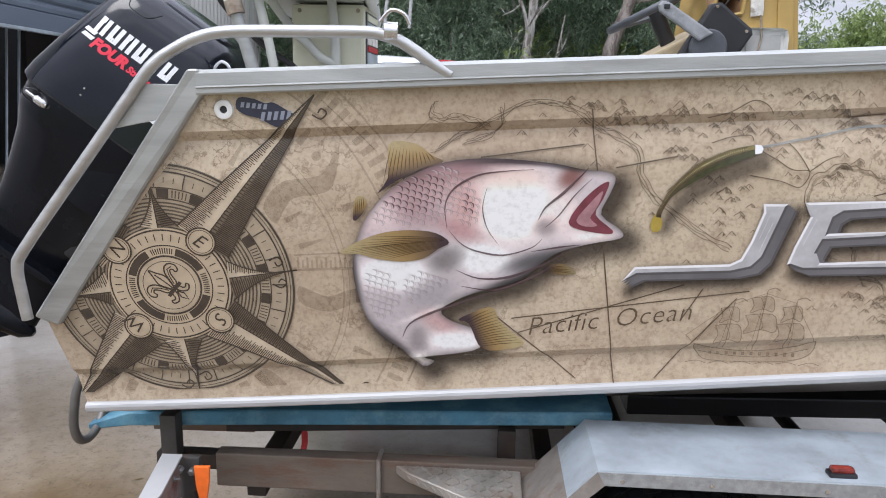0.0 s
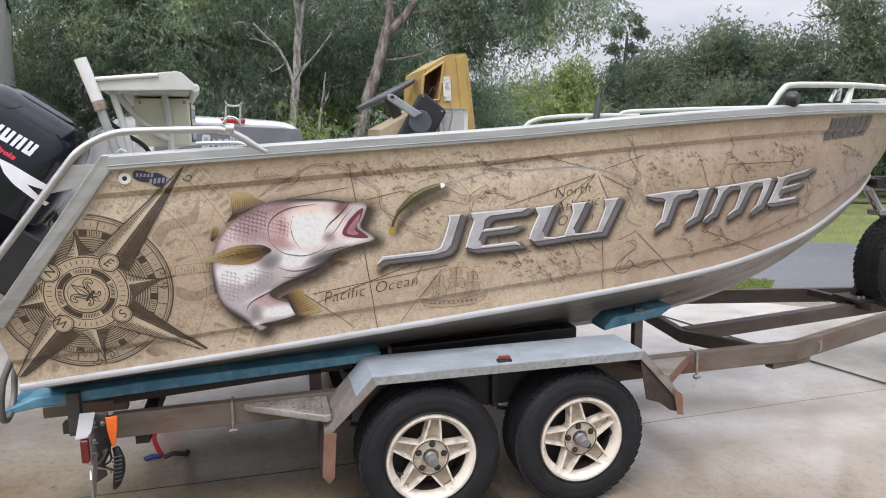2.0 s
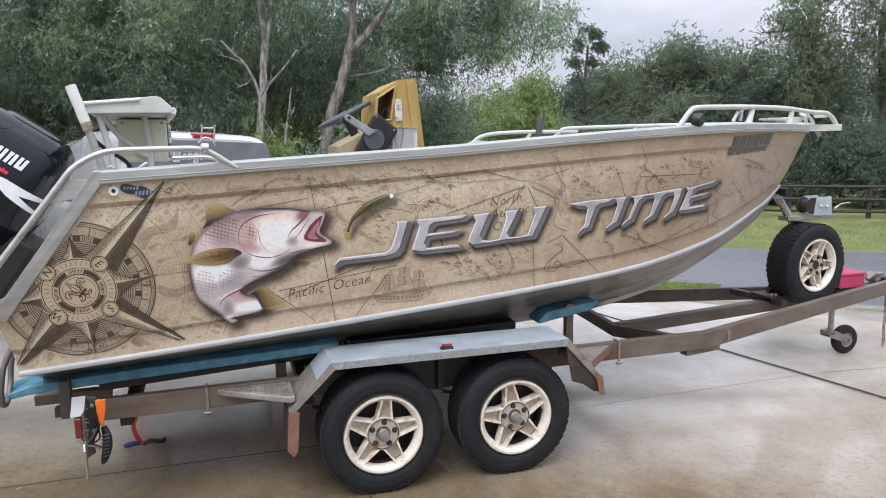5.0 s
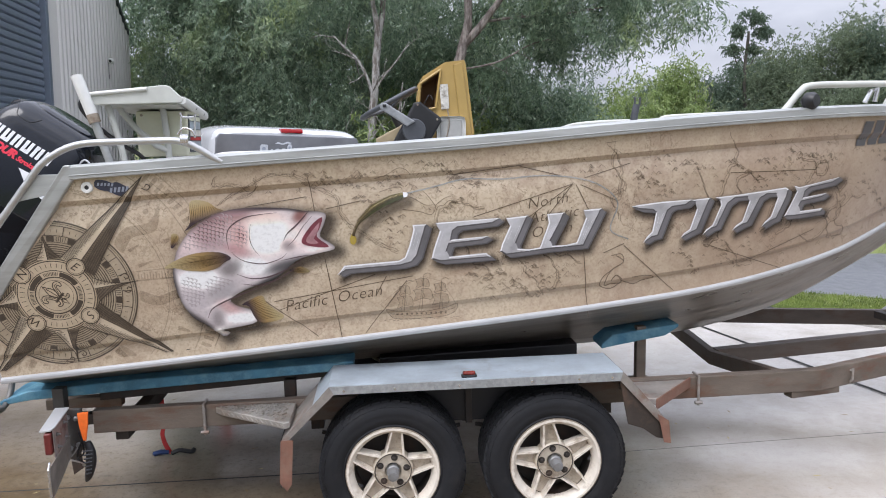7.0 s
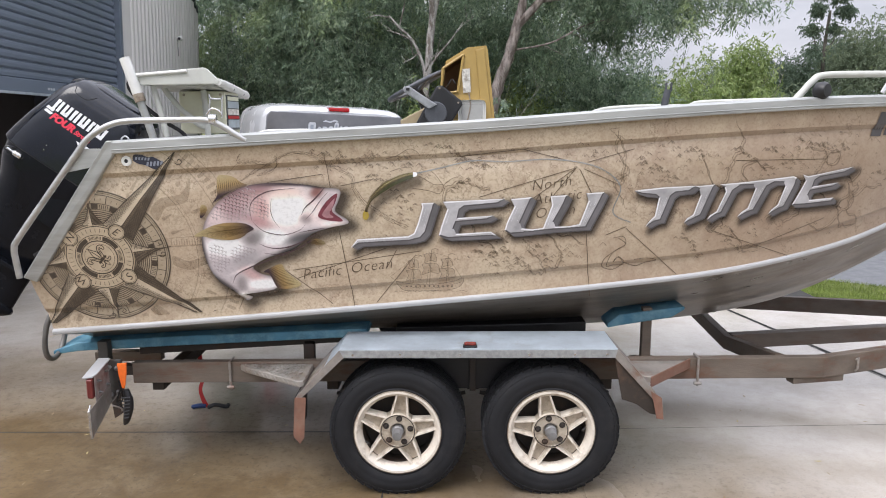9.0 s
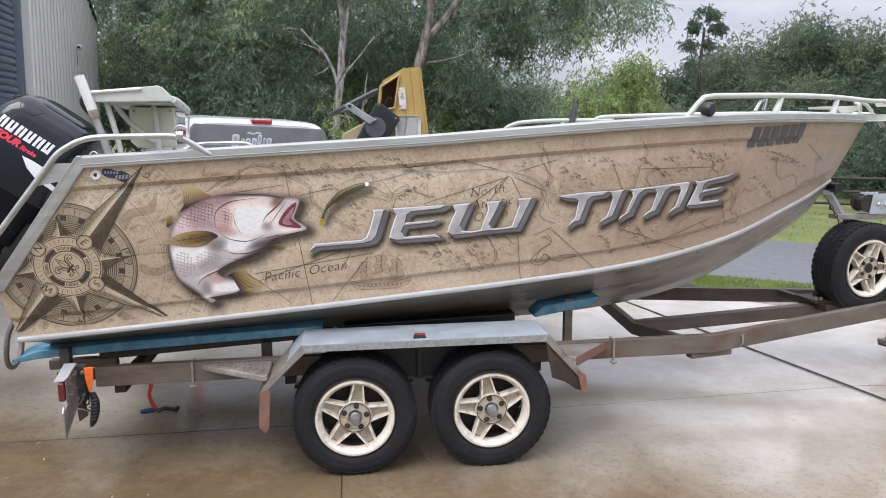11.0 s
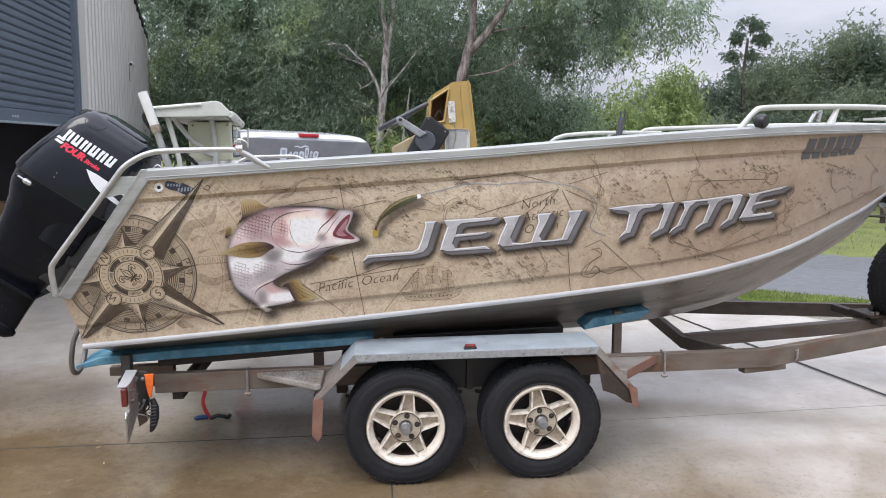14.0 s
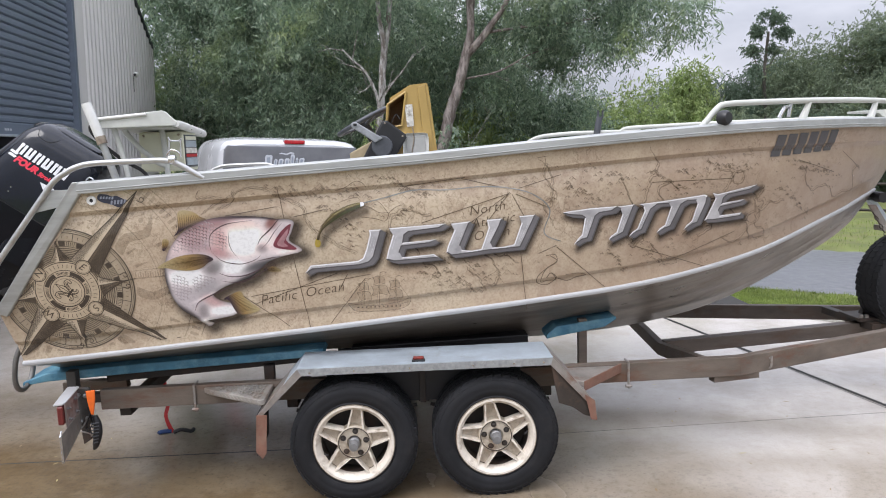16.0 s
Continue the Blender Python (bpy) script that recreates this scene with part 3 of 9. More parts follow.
# ---------- boat ----------
def curve_at(rows, x):
    n = len(rows)
    if x <= rows[0][0]:
        return rows[0][1] + (x - rows[0][0]) * (rows[1][1] - rows[0][1]) / (rows[1][0] - rows[0][0])
    if x >= rows[-1][0]:
        return rows[-1][1] + (x - rows[-1][0]) * (rows[-1][1] - rows[-2][1]) / (rows[-1][0] - rows[-2][0])
    i = max(k for k in range(n - 1) if rows[k][0] <= x)

    def slope(k):
        a, b = max(k - 1, 0), min(k + 1, n - 1)
        return (rows[b][1] - rows[a][1]) / (rows[b][0] - rows[a][0])

    h = rows[i + 1][0] - rows[i][0]
    t = (x - rows[i][0]) / h
    return (rows[i][1] * (2 * t**3 - 3 * t * t + 1) + h * slope(i) * (t**3 - 2 * t * t + t)
            + rows[i + 1][1] * (3 * t * t - 2 * t**3) + h * slope(i + 1) * (t**3 - t * t))


YC = 1.20  # the boat's middle line
GUN_Y = [(-1.8, -0.085), (-1.3, -0.05), (0, 0.08), (1.14, 0.145), (2.27, 0.33), (3.0, 0.63), (3.4, 0.89), (3.72, 1.2)]
GUN_Z = [(-1.24, 1.66), (-0.4, 1.703), (0.4, 1.745), (1.02, 1.788), (1.6, 1.823), (2.2, 1.85), (2.8, 1.86), (3.3, 1.858), (3.72, 1.85)]
CH_Y = [(-1.8, 0.06), (-1.645, 0.07), (0, 0.15), (1.14, 0.22), (2.27, 0.47), (3.0, 0.83), (3.3, 1.05), (3.48, 1.2)]
CH_Z = [(-1.64, 0.80), (-1.0, 0.838), (-0.15, 0.896), (0.4, 0.938), (1.04, 0.988), (1.48, 1.022), (1.86, 1.068), (2.33, 1.155), (2.85, 1.29), (3.25, 1.385), (3.48, 1.43)]


def gun(x):
    return min(curve_at(GUN_Y, x), YC), curve_at(GUN_Z, x)


def chine(x):
    """Where the side's lower edge runs: along the chine, then up the stem."""
    if x > 3.48:
        return YC, 1.43 + (x - 3.48) / 0.24 * 0.42
    return min(curve_at(CH_Y, x), YC), curve_at(CH_Z, x)


def side(x, z, out=0.0):
    """A point on the near side's skin, a little proud of it by out."""
    (yg, zg), (yl, zl) = gun(x), chine(x)
    f = (z - zl) / max(zg - zl, 0.02)
    y = yl + (yg - yl) * (1 - (1 - f) ** 1.25 if 0 <= f <= 1 else f)
    fit = min(1.0, max(0.0, (zg - zl - 0.2) / 0.2))
    for top in (zg - 0.088 * fit, zl + 0.128 * fit):
        d = top - z
        if 0 < d < 0.12:
            y += 0.018 * fit * (d / 0.022 if d < 0.022 else (0.12 - d) / 0.098)
    return x, y - out, z


LEAN = 0.075  # the far side sits a little lower


def lean_at(x):
    return LEAN * min(1.0, max(0.0, (3.5 - x) / 0.9))


boat = thing("boat", "aluminium fishing boat with a printed sea chart wrap, on a trailer", "boat")


def edge_low(x):
    """The lower limit of the side at x: transom edge, chine or stem."""
    if x < -1.64:
        return 0.80 + (-1.64 - x) / 0.06 * 0.30
    return chine(x)[1]


def edge_high(x):
    if x < -1.24:
        return 1.10 + (x + 1.70) / 0.46 * 0.56
    return gun(x)[1]


def build_side(mirror=False):
    xs = [-1.70, -1.685, -1.66, -1.64] + [-1.6 + 0.06 * i for i in range(6)] + [-1.24] + [-1.18 + 0.07 * i for i in range(66)] + [3.46, 3.52, 3.58, 3.64, 3.69, 3.715]
    bm = bmesh.new()
    cols = []
    for x in xs:
        lo, hi = edge_low(x), edge_high(x)
        if hi - lo < 0.004:
            hi = lo + 0.004
        (_, zg), (_, zl) = gun(x), chine(x)
        fit = min(1.0, max(0.0, (zg - zl - 0.2) / 0.2))
        t0, t1 = zl + 0.128 * fit, zg - 0.088 * fit
        stops = [(lo, 3), (t0 - 0.022, 1), (t0, 16), (t1 - 0.022, 1), (t1, 4), (hi, 0)]
        levels = []
        for (p, n), (q, _) in zip(stops, stops[1:]):
            levels += [p + (q - p) * k / n for k in range(n)]
        levels.append(hi)
        n = len(levels)
        levels = [min(max(z, lo + 0.0001 * k), hi - 0.0001 * (n - 1 - k)) for k, z in enumerate(levels)]
        cols.append([bm.verts.new(side(x, z) if not mirror else (x, 2 * YC - side(x, z)[1], z - lean_at(x))) for z in levels])
    for a, b in zip(cols, cols[1:]):
        for k in range(len(a) - 1):
            bm.faces.new((a[k], b[k], b[k + 1], a[k + 1]))
        for k in (4, 21):
            e = bm.edges.get((a[k], b[k]))
            if e:
                e.smooth = False
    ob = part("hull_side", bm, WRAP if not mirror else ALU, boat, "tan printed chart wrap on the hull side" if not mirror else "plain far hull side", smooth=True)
    return ob


near_side = build_side()
build_side(True)


def build_bottom():
    """The vee bottom with pressed strakes, from chine to keel."""
    bm = bmesh.new()
    keel = [(-1.62, 0.50), (0.0, 0.50), (1.4, 0.535), (1.97, 0.60), (2.43, 0.72), (2.91, 0.95), (3.3, 1.20), (3.48, 1.43)]
    rows = []
    for i in range(70):
        x = -1.63 + 5.10 * i / 69
        (yl, zl), zk = chine(x), curve_at(keel, x)
        row = []
        for k in range(17):
            f = k / 16
            y = yl + (YC - yl) * f
            z = zl - 0.004 + (zk - zl) * (f ** 0.92)
            for mid in (0.3, 0.62):
                z -= 0.028 * max(0, 1 - abs(f - mid) / 0.075) * min(1, (YC - yl) * 2)
            row.append((x, y, z))
        rows.append([bm.verts.new(p) for p in row] + [bm.verts.new((p[0], 2 * YC - p[1], p[2])) for p in row[-2::-1]])
    for a, b in zip(rows, rows[1:]):
        for k in range(len(a) - 1):
            bm.faces.new((a[k], b[k], b[k + 1], a[k + 1]))
    part("hull_bottom", bm, HULL_BOTTOM, boat, "bare scuffed aluminium vee bottom with pressed strakes", smooth=True)


build_bottom()


def sweep_section(section, stations, name, mat, parent, label="", smooth=False):
    """Sweeps a closed section of (out, up) pairs along rows of (x, y, z, outward)."""
    bm = bmesh.new()
    rings = []
    for x, y, z, (ox, oy) in stations:
        rings.append([bm.verts.new((x + o * ox, y + o * oy, z + u)) for o, u in section])
    n = len(section)
    for a, b in zip(rings, rings[1:]):
        for k in range(n):
            bm.faces.new((a[k], b[k], b[(k + 1) % n], a[(k + 1) % n]))
    bm.faces.new(rings[0][::-1])
    bm.faces.new(rings[-1])
    return part(name, bm, mat, parent, label, smooth)


def along(fn, x0, x1, n, flip=False):
    out = []
    for i in range(n):
        x = x0 + (x1 - x0) * i / (n - 1)
        y, z = fn(x)
        y2, _ = fn(x + 0.01)
        y1, _ = fn(x - 0.01)
        t = Vector((0.02, y2 - y1)).normalized()
        o = (t.y, -t.x)
        if flip:
            y, o = 2 * YC - y, (o[0], -o[1])
        out.append((x, y, z, o))
    return out


CAP = [(0.022, -0.004), (0.0250, 0.0), (0.0250, 0.010), (0.0285, 0.0125), (0.0280, 0.0145), (0.0245, 0.0160), (0.024, 0.044), (0.014, 0.052), (-0.045, 0.055), (-0.05, 0.048), (-0.05, -0.004)]
STRIP = [(-0.01, 0.008), (0.010, 0.008), (0.013, 0.012), (0.0155, 0.022), (0.014, 0.029), (0.008, 0.034), (-0.01, 0.036)]
for flip in (False, True):
    sweep_section(CAP, [(x, y, z - (lean_at(x) if flip else 0), o) for x, y, z, o in along(gun, -1.235, 3.62, 60, flip)], "gunwale_rail", ALU_CAP, boat, "dull aluminium gunwale rail")
    sweep_section(STRIP, along(lambda x: (chine(x)[0], chine(x)[1] - 0.012), -1.645, 3.475, 60, flip), "chine_strip", WHITE_TRIM, boat, "white painted chine strip")
# the raked frame round the stern corner, mitred to the gunwale rail
for flip in (False, True):
    bm = bmesh.new()
    outline = [(-1.252, 1.714), (-1.226, 1.7145), (-1.221, 1.658), (-1.655, 1.068), (-1.712, 1.092)]
    rows = []
    for o in (-0.024, 0.03):
        ring = []
        for x, z in outline:
            y = side(max(x, -1.72), min(z, gun(x)[1]))[1] + o
            ring.append(bm.verts.new((x, y if not flip else 2 * YC - y, z)))
        rows.append(ring)
    bm.faces.new(rows[0]), bm.faces.new(rows[1][::-1])
    for k in range(5):
        bm.faces.new((rows[0][k], rows[0][(k + 1) % 5], rows[1][(k + 1) % 5], rows[1][k]))
    bmesh.ops.recalc_face_normals(bm, faces=bm.faces)
    bmesh.ops.bevel(bm, geom=bm.edges[:], offset=0.004, segments=1, affect="EDGES")
    part("stern_frame", bm, ALU_CAP, boat, "raked dull aluminium stern frame").location.z = -LEAN if flip else 0
# bow plate, inner skin, deck and transom
bm = bmesh.new()
pts = [(3.44, gun(3.44)[0]), (3.58, gun(3.58)[0]), (3.70, 1.10), (3.97, 1.10), (3.99, 1.13)]
prism_pts = pts + [(x, 2 * YC - y) for x, y in pts[::-1]]
a = [bm.verts.new((x, y, 1.862)) for x, y in prism_pts]
b = [bm.verts.new((x, y, 1.912)) for x, y in prism_pts]
bm.faces.new(a[::-1]), bm.faces.new(b)
for i in range(len(a)):
    bm.faces.new((a[i], a[(i + 1) % len(a)], b[(i + 1) % len(a)], b[i]))
bmesh.ops.bevel(bm, geom=bm.edges[:], offset=0.005, segments=1, affect="EDGES")
part("bow_plate", bm, CREAM_PAINT, boat, "pale painted bow roller plate")
bm = bmesh.new()
cols = []
for i in range(40):
    x = -1.2 + 4.6 * i / 39
    y, z = gun(x)
    floor_z = max(1.22, chine(x)[1] + 0.16)
    half, low = YC - y - 0.05, YC - side(x, floor_z)[1] - 0.05
    cols.append([bm.verts.new((x, YC - half, z + 0.02)), bm.verts.new((x, YC - low, floor_z)), bm.verts.new((x, YC + low, floor_z)), bm.verts.new((x, YC + half, z + 0.02 - LEAN))])
for a, b in zip(cols, cols[1:]):
    for k in range(3):
        bm.faces.new((a[k], b[k], b[k + 1], a[k + 1]))
part("inner_skin", bm, INSIDE, boat, "grey inside of the hull and deck")
bm = bmesh.new()
tr = [(-1.26, 1.56), (-1.69, 1.08), (-1.635, 0.80)]
near = [bm.verts.new((x + 0.02, side(max(x, -1.7), z)[1] + 0.02, z)) for x, z in tr]
mid = [bm.verts.new((-1.28, YC, 1.50)), bm.verts.new((-1.66, YC, 1.05)), bm.verts.new((-1.62, YC, 0.52))]
far = [bm.verts.new((v.co.x, 2 * YC - v.co.y, v.co.z)) for v in near]
for p, q in ((near, mid), (mid, far)):
    for k in range(2):
        bm.faces.new((p[k], q[k], q[k + 1], p[k + 1]))
part("transom", bm, ALU, boat, "aluminium transom")

# ---------- trailer ----------
trailer = thing("boat_trailer", "rusty galvanised tandem axle boat trailer standing on the driveway", "trailer")


def beam(pts, w, h, mat, parent, name="rail", label=""):
    """A hollow-section bar, w wide and h high, through points at its middle."""
    bm = bmesh.new()
    rows = []
    v = [Vector(p) for p in pts]
    for i, p in enumerate(v):
        d = (v[min(i + 1, len(v) - 1)] - v[max(i - 1, 0)]).normalized()
        o = Vector((d.y, -d.x, 0)).normalized() * w / 2
        u = Vector((0, 0, h / 2))
        if abs(d.z) > 0.7:
            o, u = Vector((0, w / 2, 0)), Vector((h / 2, 0, 0))
        rows.append([bm.verts.new(p + o - u), bm.verts.new(p + o + u), bm.verts.new(p - o + u), bm.verts.new(p - o - u)])
    for a, b in zip(rows, rows[1:]):
        for k in range(4):
            bm.faces.new((a[k], b[k], b[(k + 1) % 4], a[(k + 1) % 4]))
    bm.faces.new(rows[0][::-1])
    bm.faces.new(rows[-1])
    bmesh.ops.bevel(bm, geom=bm.edges[:], offset=min(w, h) * 0.09, segments=2, affect="EDGES", profile=0.6)
    return part(name, bm, mat, parent, label)


def far(p):
    return (p[0], 2 * YC - p[1], *p[2:])


rail = [(-1.36, 0.26, 0.540), (2.13, 0.26, 0.560), (4.75, 1.12, 0.585)]
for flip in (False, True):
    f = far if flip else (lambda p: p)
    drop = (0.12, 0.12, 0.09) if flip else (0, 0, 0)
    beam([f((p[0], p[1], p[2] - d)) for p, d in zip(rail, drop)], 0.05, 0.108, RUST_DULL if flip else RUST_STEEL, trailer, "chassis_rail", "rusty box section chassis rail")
    beam([f(p) for p in ((1.985, 0.27, 0.488), (2.26, 0.31, 0.492))], 0.06, 0.035, RUST_STEEL, trailer, "spring_plate")
for x in (-1.25, -0.35, 0.37, 1.05):
    beam([(x, 0.27, 0.47), (x, 2 * YC - 0.27, 0.47)], 0.06, 0.07, DARK_STEEL, trailer, "cross_member")
beam([(2.0, 0.29, 0.545), (2.0, 1.12, 0.415), (2.0, 2 * YC - 0.29, 0.48)], 0.05, 0.085, RUST_DULL, trailer, "cross_member", "bent dark steel cross member")
beam([(2.02, YC - 0.06, 0.42), (4.95, YC, 0.56)], 0.075, 0.09, RUST_DULL, trailer, "draw_bar", "dark steel draw bar")
beam([(4.6, YC, 0.58), (5.25, YC, 0.58)], 0.09, 0.09, DARK_STEEL, trailer, "coupling")
for x in (0.0, 0.735):
    bm = tube([(x, 0.14, 0.325), (x, 2 * YC - 0.14, 0.325)], 0.028, sides=10)
    part("axle", bm, DARK_STEEL, trailer, smooth=True)
    for flip in (False, True):
        f = far if flip else (lambda p: p)
        bm = bmesh.new()
        for k in range(4):
            s = 0.33 - 0.06 * k
            tube([f((x - s, 0.27, 0.42 - 0.008 * k)), f((x, 0.27, 0.362 - 0.008 * k)), f((x + s, 0.27, 0.42 - 0.008 * k))], 0.01, bm, 6, 4)
        part("leaf_spring", bm, DARK_STEEL, trailer)


def tread_blocks(bm, r, half, n=46):
    """Blocks round the tread and shoulder lugs."""
    for i in range(n):
        a = 2 * math.pi * i / n
        for k, (y, wide, turn) in enumerate(((-0.066, 0.034, 0.25), (-0.022, 0.034, -0.2), (0.022, 0.034, 0.2), (0.066, 0.034, -0.25))):
            aa = a + (0.5 if k % 2 else 0) * 2 * math.pi / n
            m = Matrix.Rotation(-aa, 4, "Y") @ Matrix.Translation((r, y * half / 0.09, 0)) @ Matrix.Rotation(turn, 4, "X")
            box((-0.012, -wide / 2 - 0.003, -0.0195), (0.0028, wide / 2 + 0.003, 0.0195), bm, m=m)


def build_wheel(name_parent, m, spin=0.0, stud=True, valve_at=10):
    """Tyre with tread and side ribs, and a five-spoke star rim. The outer face looks to -y."""
    wheel = new("wheel")
    wheel.empty_display_size = 0.1
    wheel.parent = name_parent
    wheel.matrix_basis = m @ Matrix.Rotation(spin, 4, "Y")
    prof = [(0.03, 0.195), (0.0, 0.206), (-0.006, 0.216), (-0.002, 0.222), (-0.009, 0.236), (-0.012, 0.256), (-0.0105, 0.262), (-0.0125, 0.268), (-0.009, 0.290), (0.001, 0.310), (0.016, 0.322),
            (0.05, 0.326), (0.105, 0.326), (0.158, 0.326), (0.192, 0.322), (0.205, 0.305), (0.215, 0.262), (0.208, 0.222), (0.20, 0.206), (0.17, 0.195)]
    bm = lathe(prof, sides=56, m=Matrix.Translation((0, 0, 0)))
    for f in bm.faces:
        f.smooth = True
    blocks = bmesh.new()
    tread_blocks(blocks, 0.326, 0.1)
    bmesh.ops.transform(blocks, matrix=Matrix.Translation((0, 0.104, 0)), verts=blocks.verts)
    for i in range(46):
        a = 2 * math.pi * (i + 0.3) / 46
        mm = Matrix.Rotation(-a, 4, "Y") @ Matrix.Translation((0.311, 0.004, 0)) @ Matrix.Rotation(0.75, 4, "Z")
        box((-0.011, -0.0022, -0.015), (0.009, 0.004, 0.015), blocks, m=mm)
    tyre = part("tyre", bm, RUBBER, wheel, "worn black tyre", smooth=True)
    part("tread", blocks, RUBBER, wheel, "chunky worn tread")
    rim = lathe([(0.19, 0.192), (0.012, 0.186), (0.004, 0.20), (-0.004, 0.208), (-0.010, 0.206), (-0.010, 0.196), (-0.002, 0.190), (0.012, 0.178), (0.04, 0.173), (0.042, 0.18)], sides=56)
    part("barrel", lathe([(0.041, 0.1735), (0.06, 0.170), (0.185, 0.170)], sides=40), DARK_STEEL, wheel, "grimy dark inner barrel", smooth=True)
    part("rim", rim, RIM, wheel, "cream white alloy rim", smooth=True)
    back = lathe([(0.12, 0.0), (0.12, 0.174)], sides=32)
    part("brake_backing", back, DARK_STEEL, wheel)
    for i in range(5):
        # a star arm: a sunken tapering floor between two raised ribs
        turn = Matrix.Rotation(-(math.pi / 2 + 2 * math.pi * i / 5), 4, "Y")
        c, s = math.cos, math.sin
        (h0, h1), (r0, r1) = (0.53, 0.125), (0.080, 0.182)
        bm = bmesh.new()
        out = [(r0 * c(h0), -r0 * s(h0)), (r1 * c(h1), -r1 * s(h1)), (r1 * c(h1), r1 * s(h1)), (r0 * c(h0), r0 * s(h0))]
        prism(out, 0.046, 0.066, bm)
        # grimy floor, painted darker still as recess shade between the ribs
        spoke = part("spoke", bm, RIM_DIRTY, wheel, "grimy sunken spoke face, darkened for relief")
        spoke.matrix_basis = turn
        for g in (-1, 1):
            a, b = Vector((r0 * c(h0), 0, g * r0 * s(h0))), Vector((r1 * c(h1), 0, g * r1 * s(h1)))
            d = (b - a).normalized()
            n = Vector((-d.z, 0, d.x)) * 0.0056
            bm = bmesh.new()
            ring = []
            for p, w, y in ((a - d * 0.004, 1.15, 0.011), (b + d * 0.006, 0.85, 0.004)):
                ring.append([bm.verts.new(p + n * k * w + Vector((0, yy, 0))) for k, yy in ((-1, 0.06), (-0.8, y), (0.8, y), (1, 0.06))])
            for k in range(4):
                bm.faces.new((ring[0][k], ring[1][k], ring[1][(k + 1) % 4], ring[0][(k + 1) % 4]))
            bm.faces.new(ring[0]), bm.faces.new(ring[1][::-1])
            rib = part("rib", bm, RIM, spoke)
    hub = lathe([(0.06, 0.092), (0.014, 0.090), (0.008, 0.085), (0.008, 0.080), (0.013, 0.077), (0.013, 0.040), (0.018, 0.036), (0.032, 0.034), (0.032, 0.0)], sides=36)
    part("hub_plate", hub, HUB_CREAM, wheel, "grimy cream hub plate", smooth=False)
    part("hub_groove", lathe([(0.0126, 0.0835), (0.0072, 0.083), (0.0066, 0.0795), (0.0126, 0.0785)], sides=40), DARK_STEEL, wheel, "dark groove round the hub", smooth=True)
    part("bead_line", lathe([(-0.002, 0.2115), (-0.0085, 0.2105), (-0.0092, 0.2072), (-0.003, 0.2068)], sides=56), RIM_GRIME, wheel, "scuffed grimy bead edge", smooth=True)
    if stud:
        cap = lathe([(0.034, 0.030), (0.0, 0.029), (-0.004, 0.025), (-0.045, 0.024), (-0.052, 0.020), (-0.053, 0.0)], sides=22)
    else:
        cap = lathe([(0.009, 0.034), (0.0088, 0.030), (0.0085, 0.0)], sides=20)
    part("hub_cap", cap, STUD_STEEL if stud else BLACK, wheel, "" if stud else "dark open hub hole", smooth=True)
    for i in range(5):
        a = math.pi / 2 + 2 * math.pi * i / 5
        nut = lathe([(0.03, 0.0155), (0.0122, 0.0155), (0.0118, 0.0)], sides=12, m=Matrix.Translation((0.062 * math.cos(a), 0, 0.062 * math.sin(a))))
        bolt = lathe([(0.014, 0.0105), (0.001, 0.010), (-0.002, 0.0)], nut, 6, Matrix.Translation((0.062 * math.cos(a), 0, 0.062 * math.sin(a))))
        part("wheel_nut", bolt, DARK_STEEL, wheel, "dark wheel nut")
    va = radians(valve_at)
    valve = tube([(0.166 * math.cos(va), 0.02, 0.166 * math.sin(va)), (0.154 * math.cos(va), -0.004, 0.154 * math.sin(va)), (0.146 * math.cos(va), -0.012, 0.146 * math.sin(va))], 0.0055, sides=6)
    part("valve", valve, BLACK, wheel)
    return wheel


build_wheel(trailer, pose(0, 0.0, 0.325), 0.12, valve_at=207)
build_wheel(trailer, pose(0.735, 0.0, 0.325), -0.17, valve_at=-5)
build_wheel(trailer, pose(0, 2 * YC, 0.325, 0, 0, 180), 0.5)
build_wheel(trailer, pose(0.735, 2 * YC, 0.325, 0, 0, 180), 0.9)


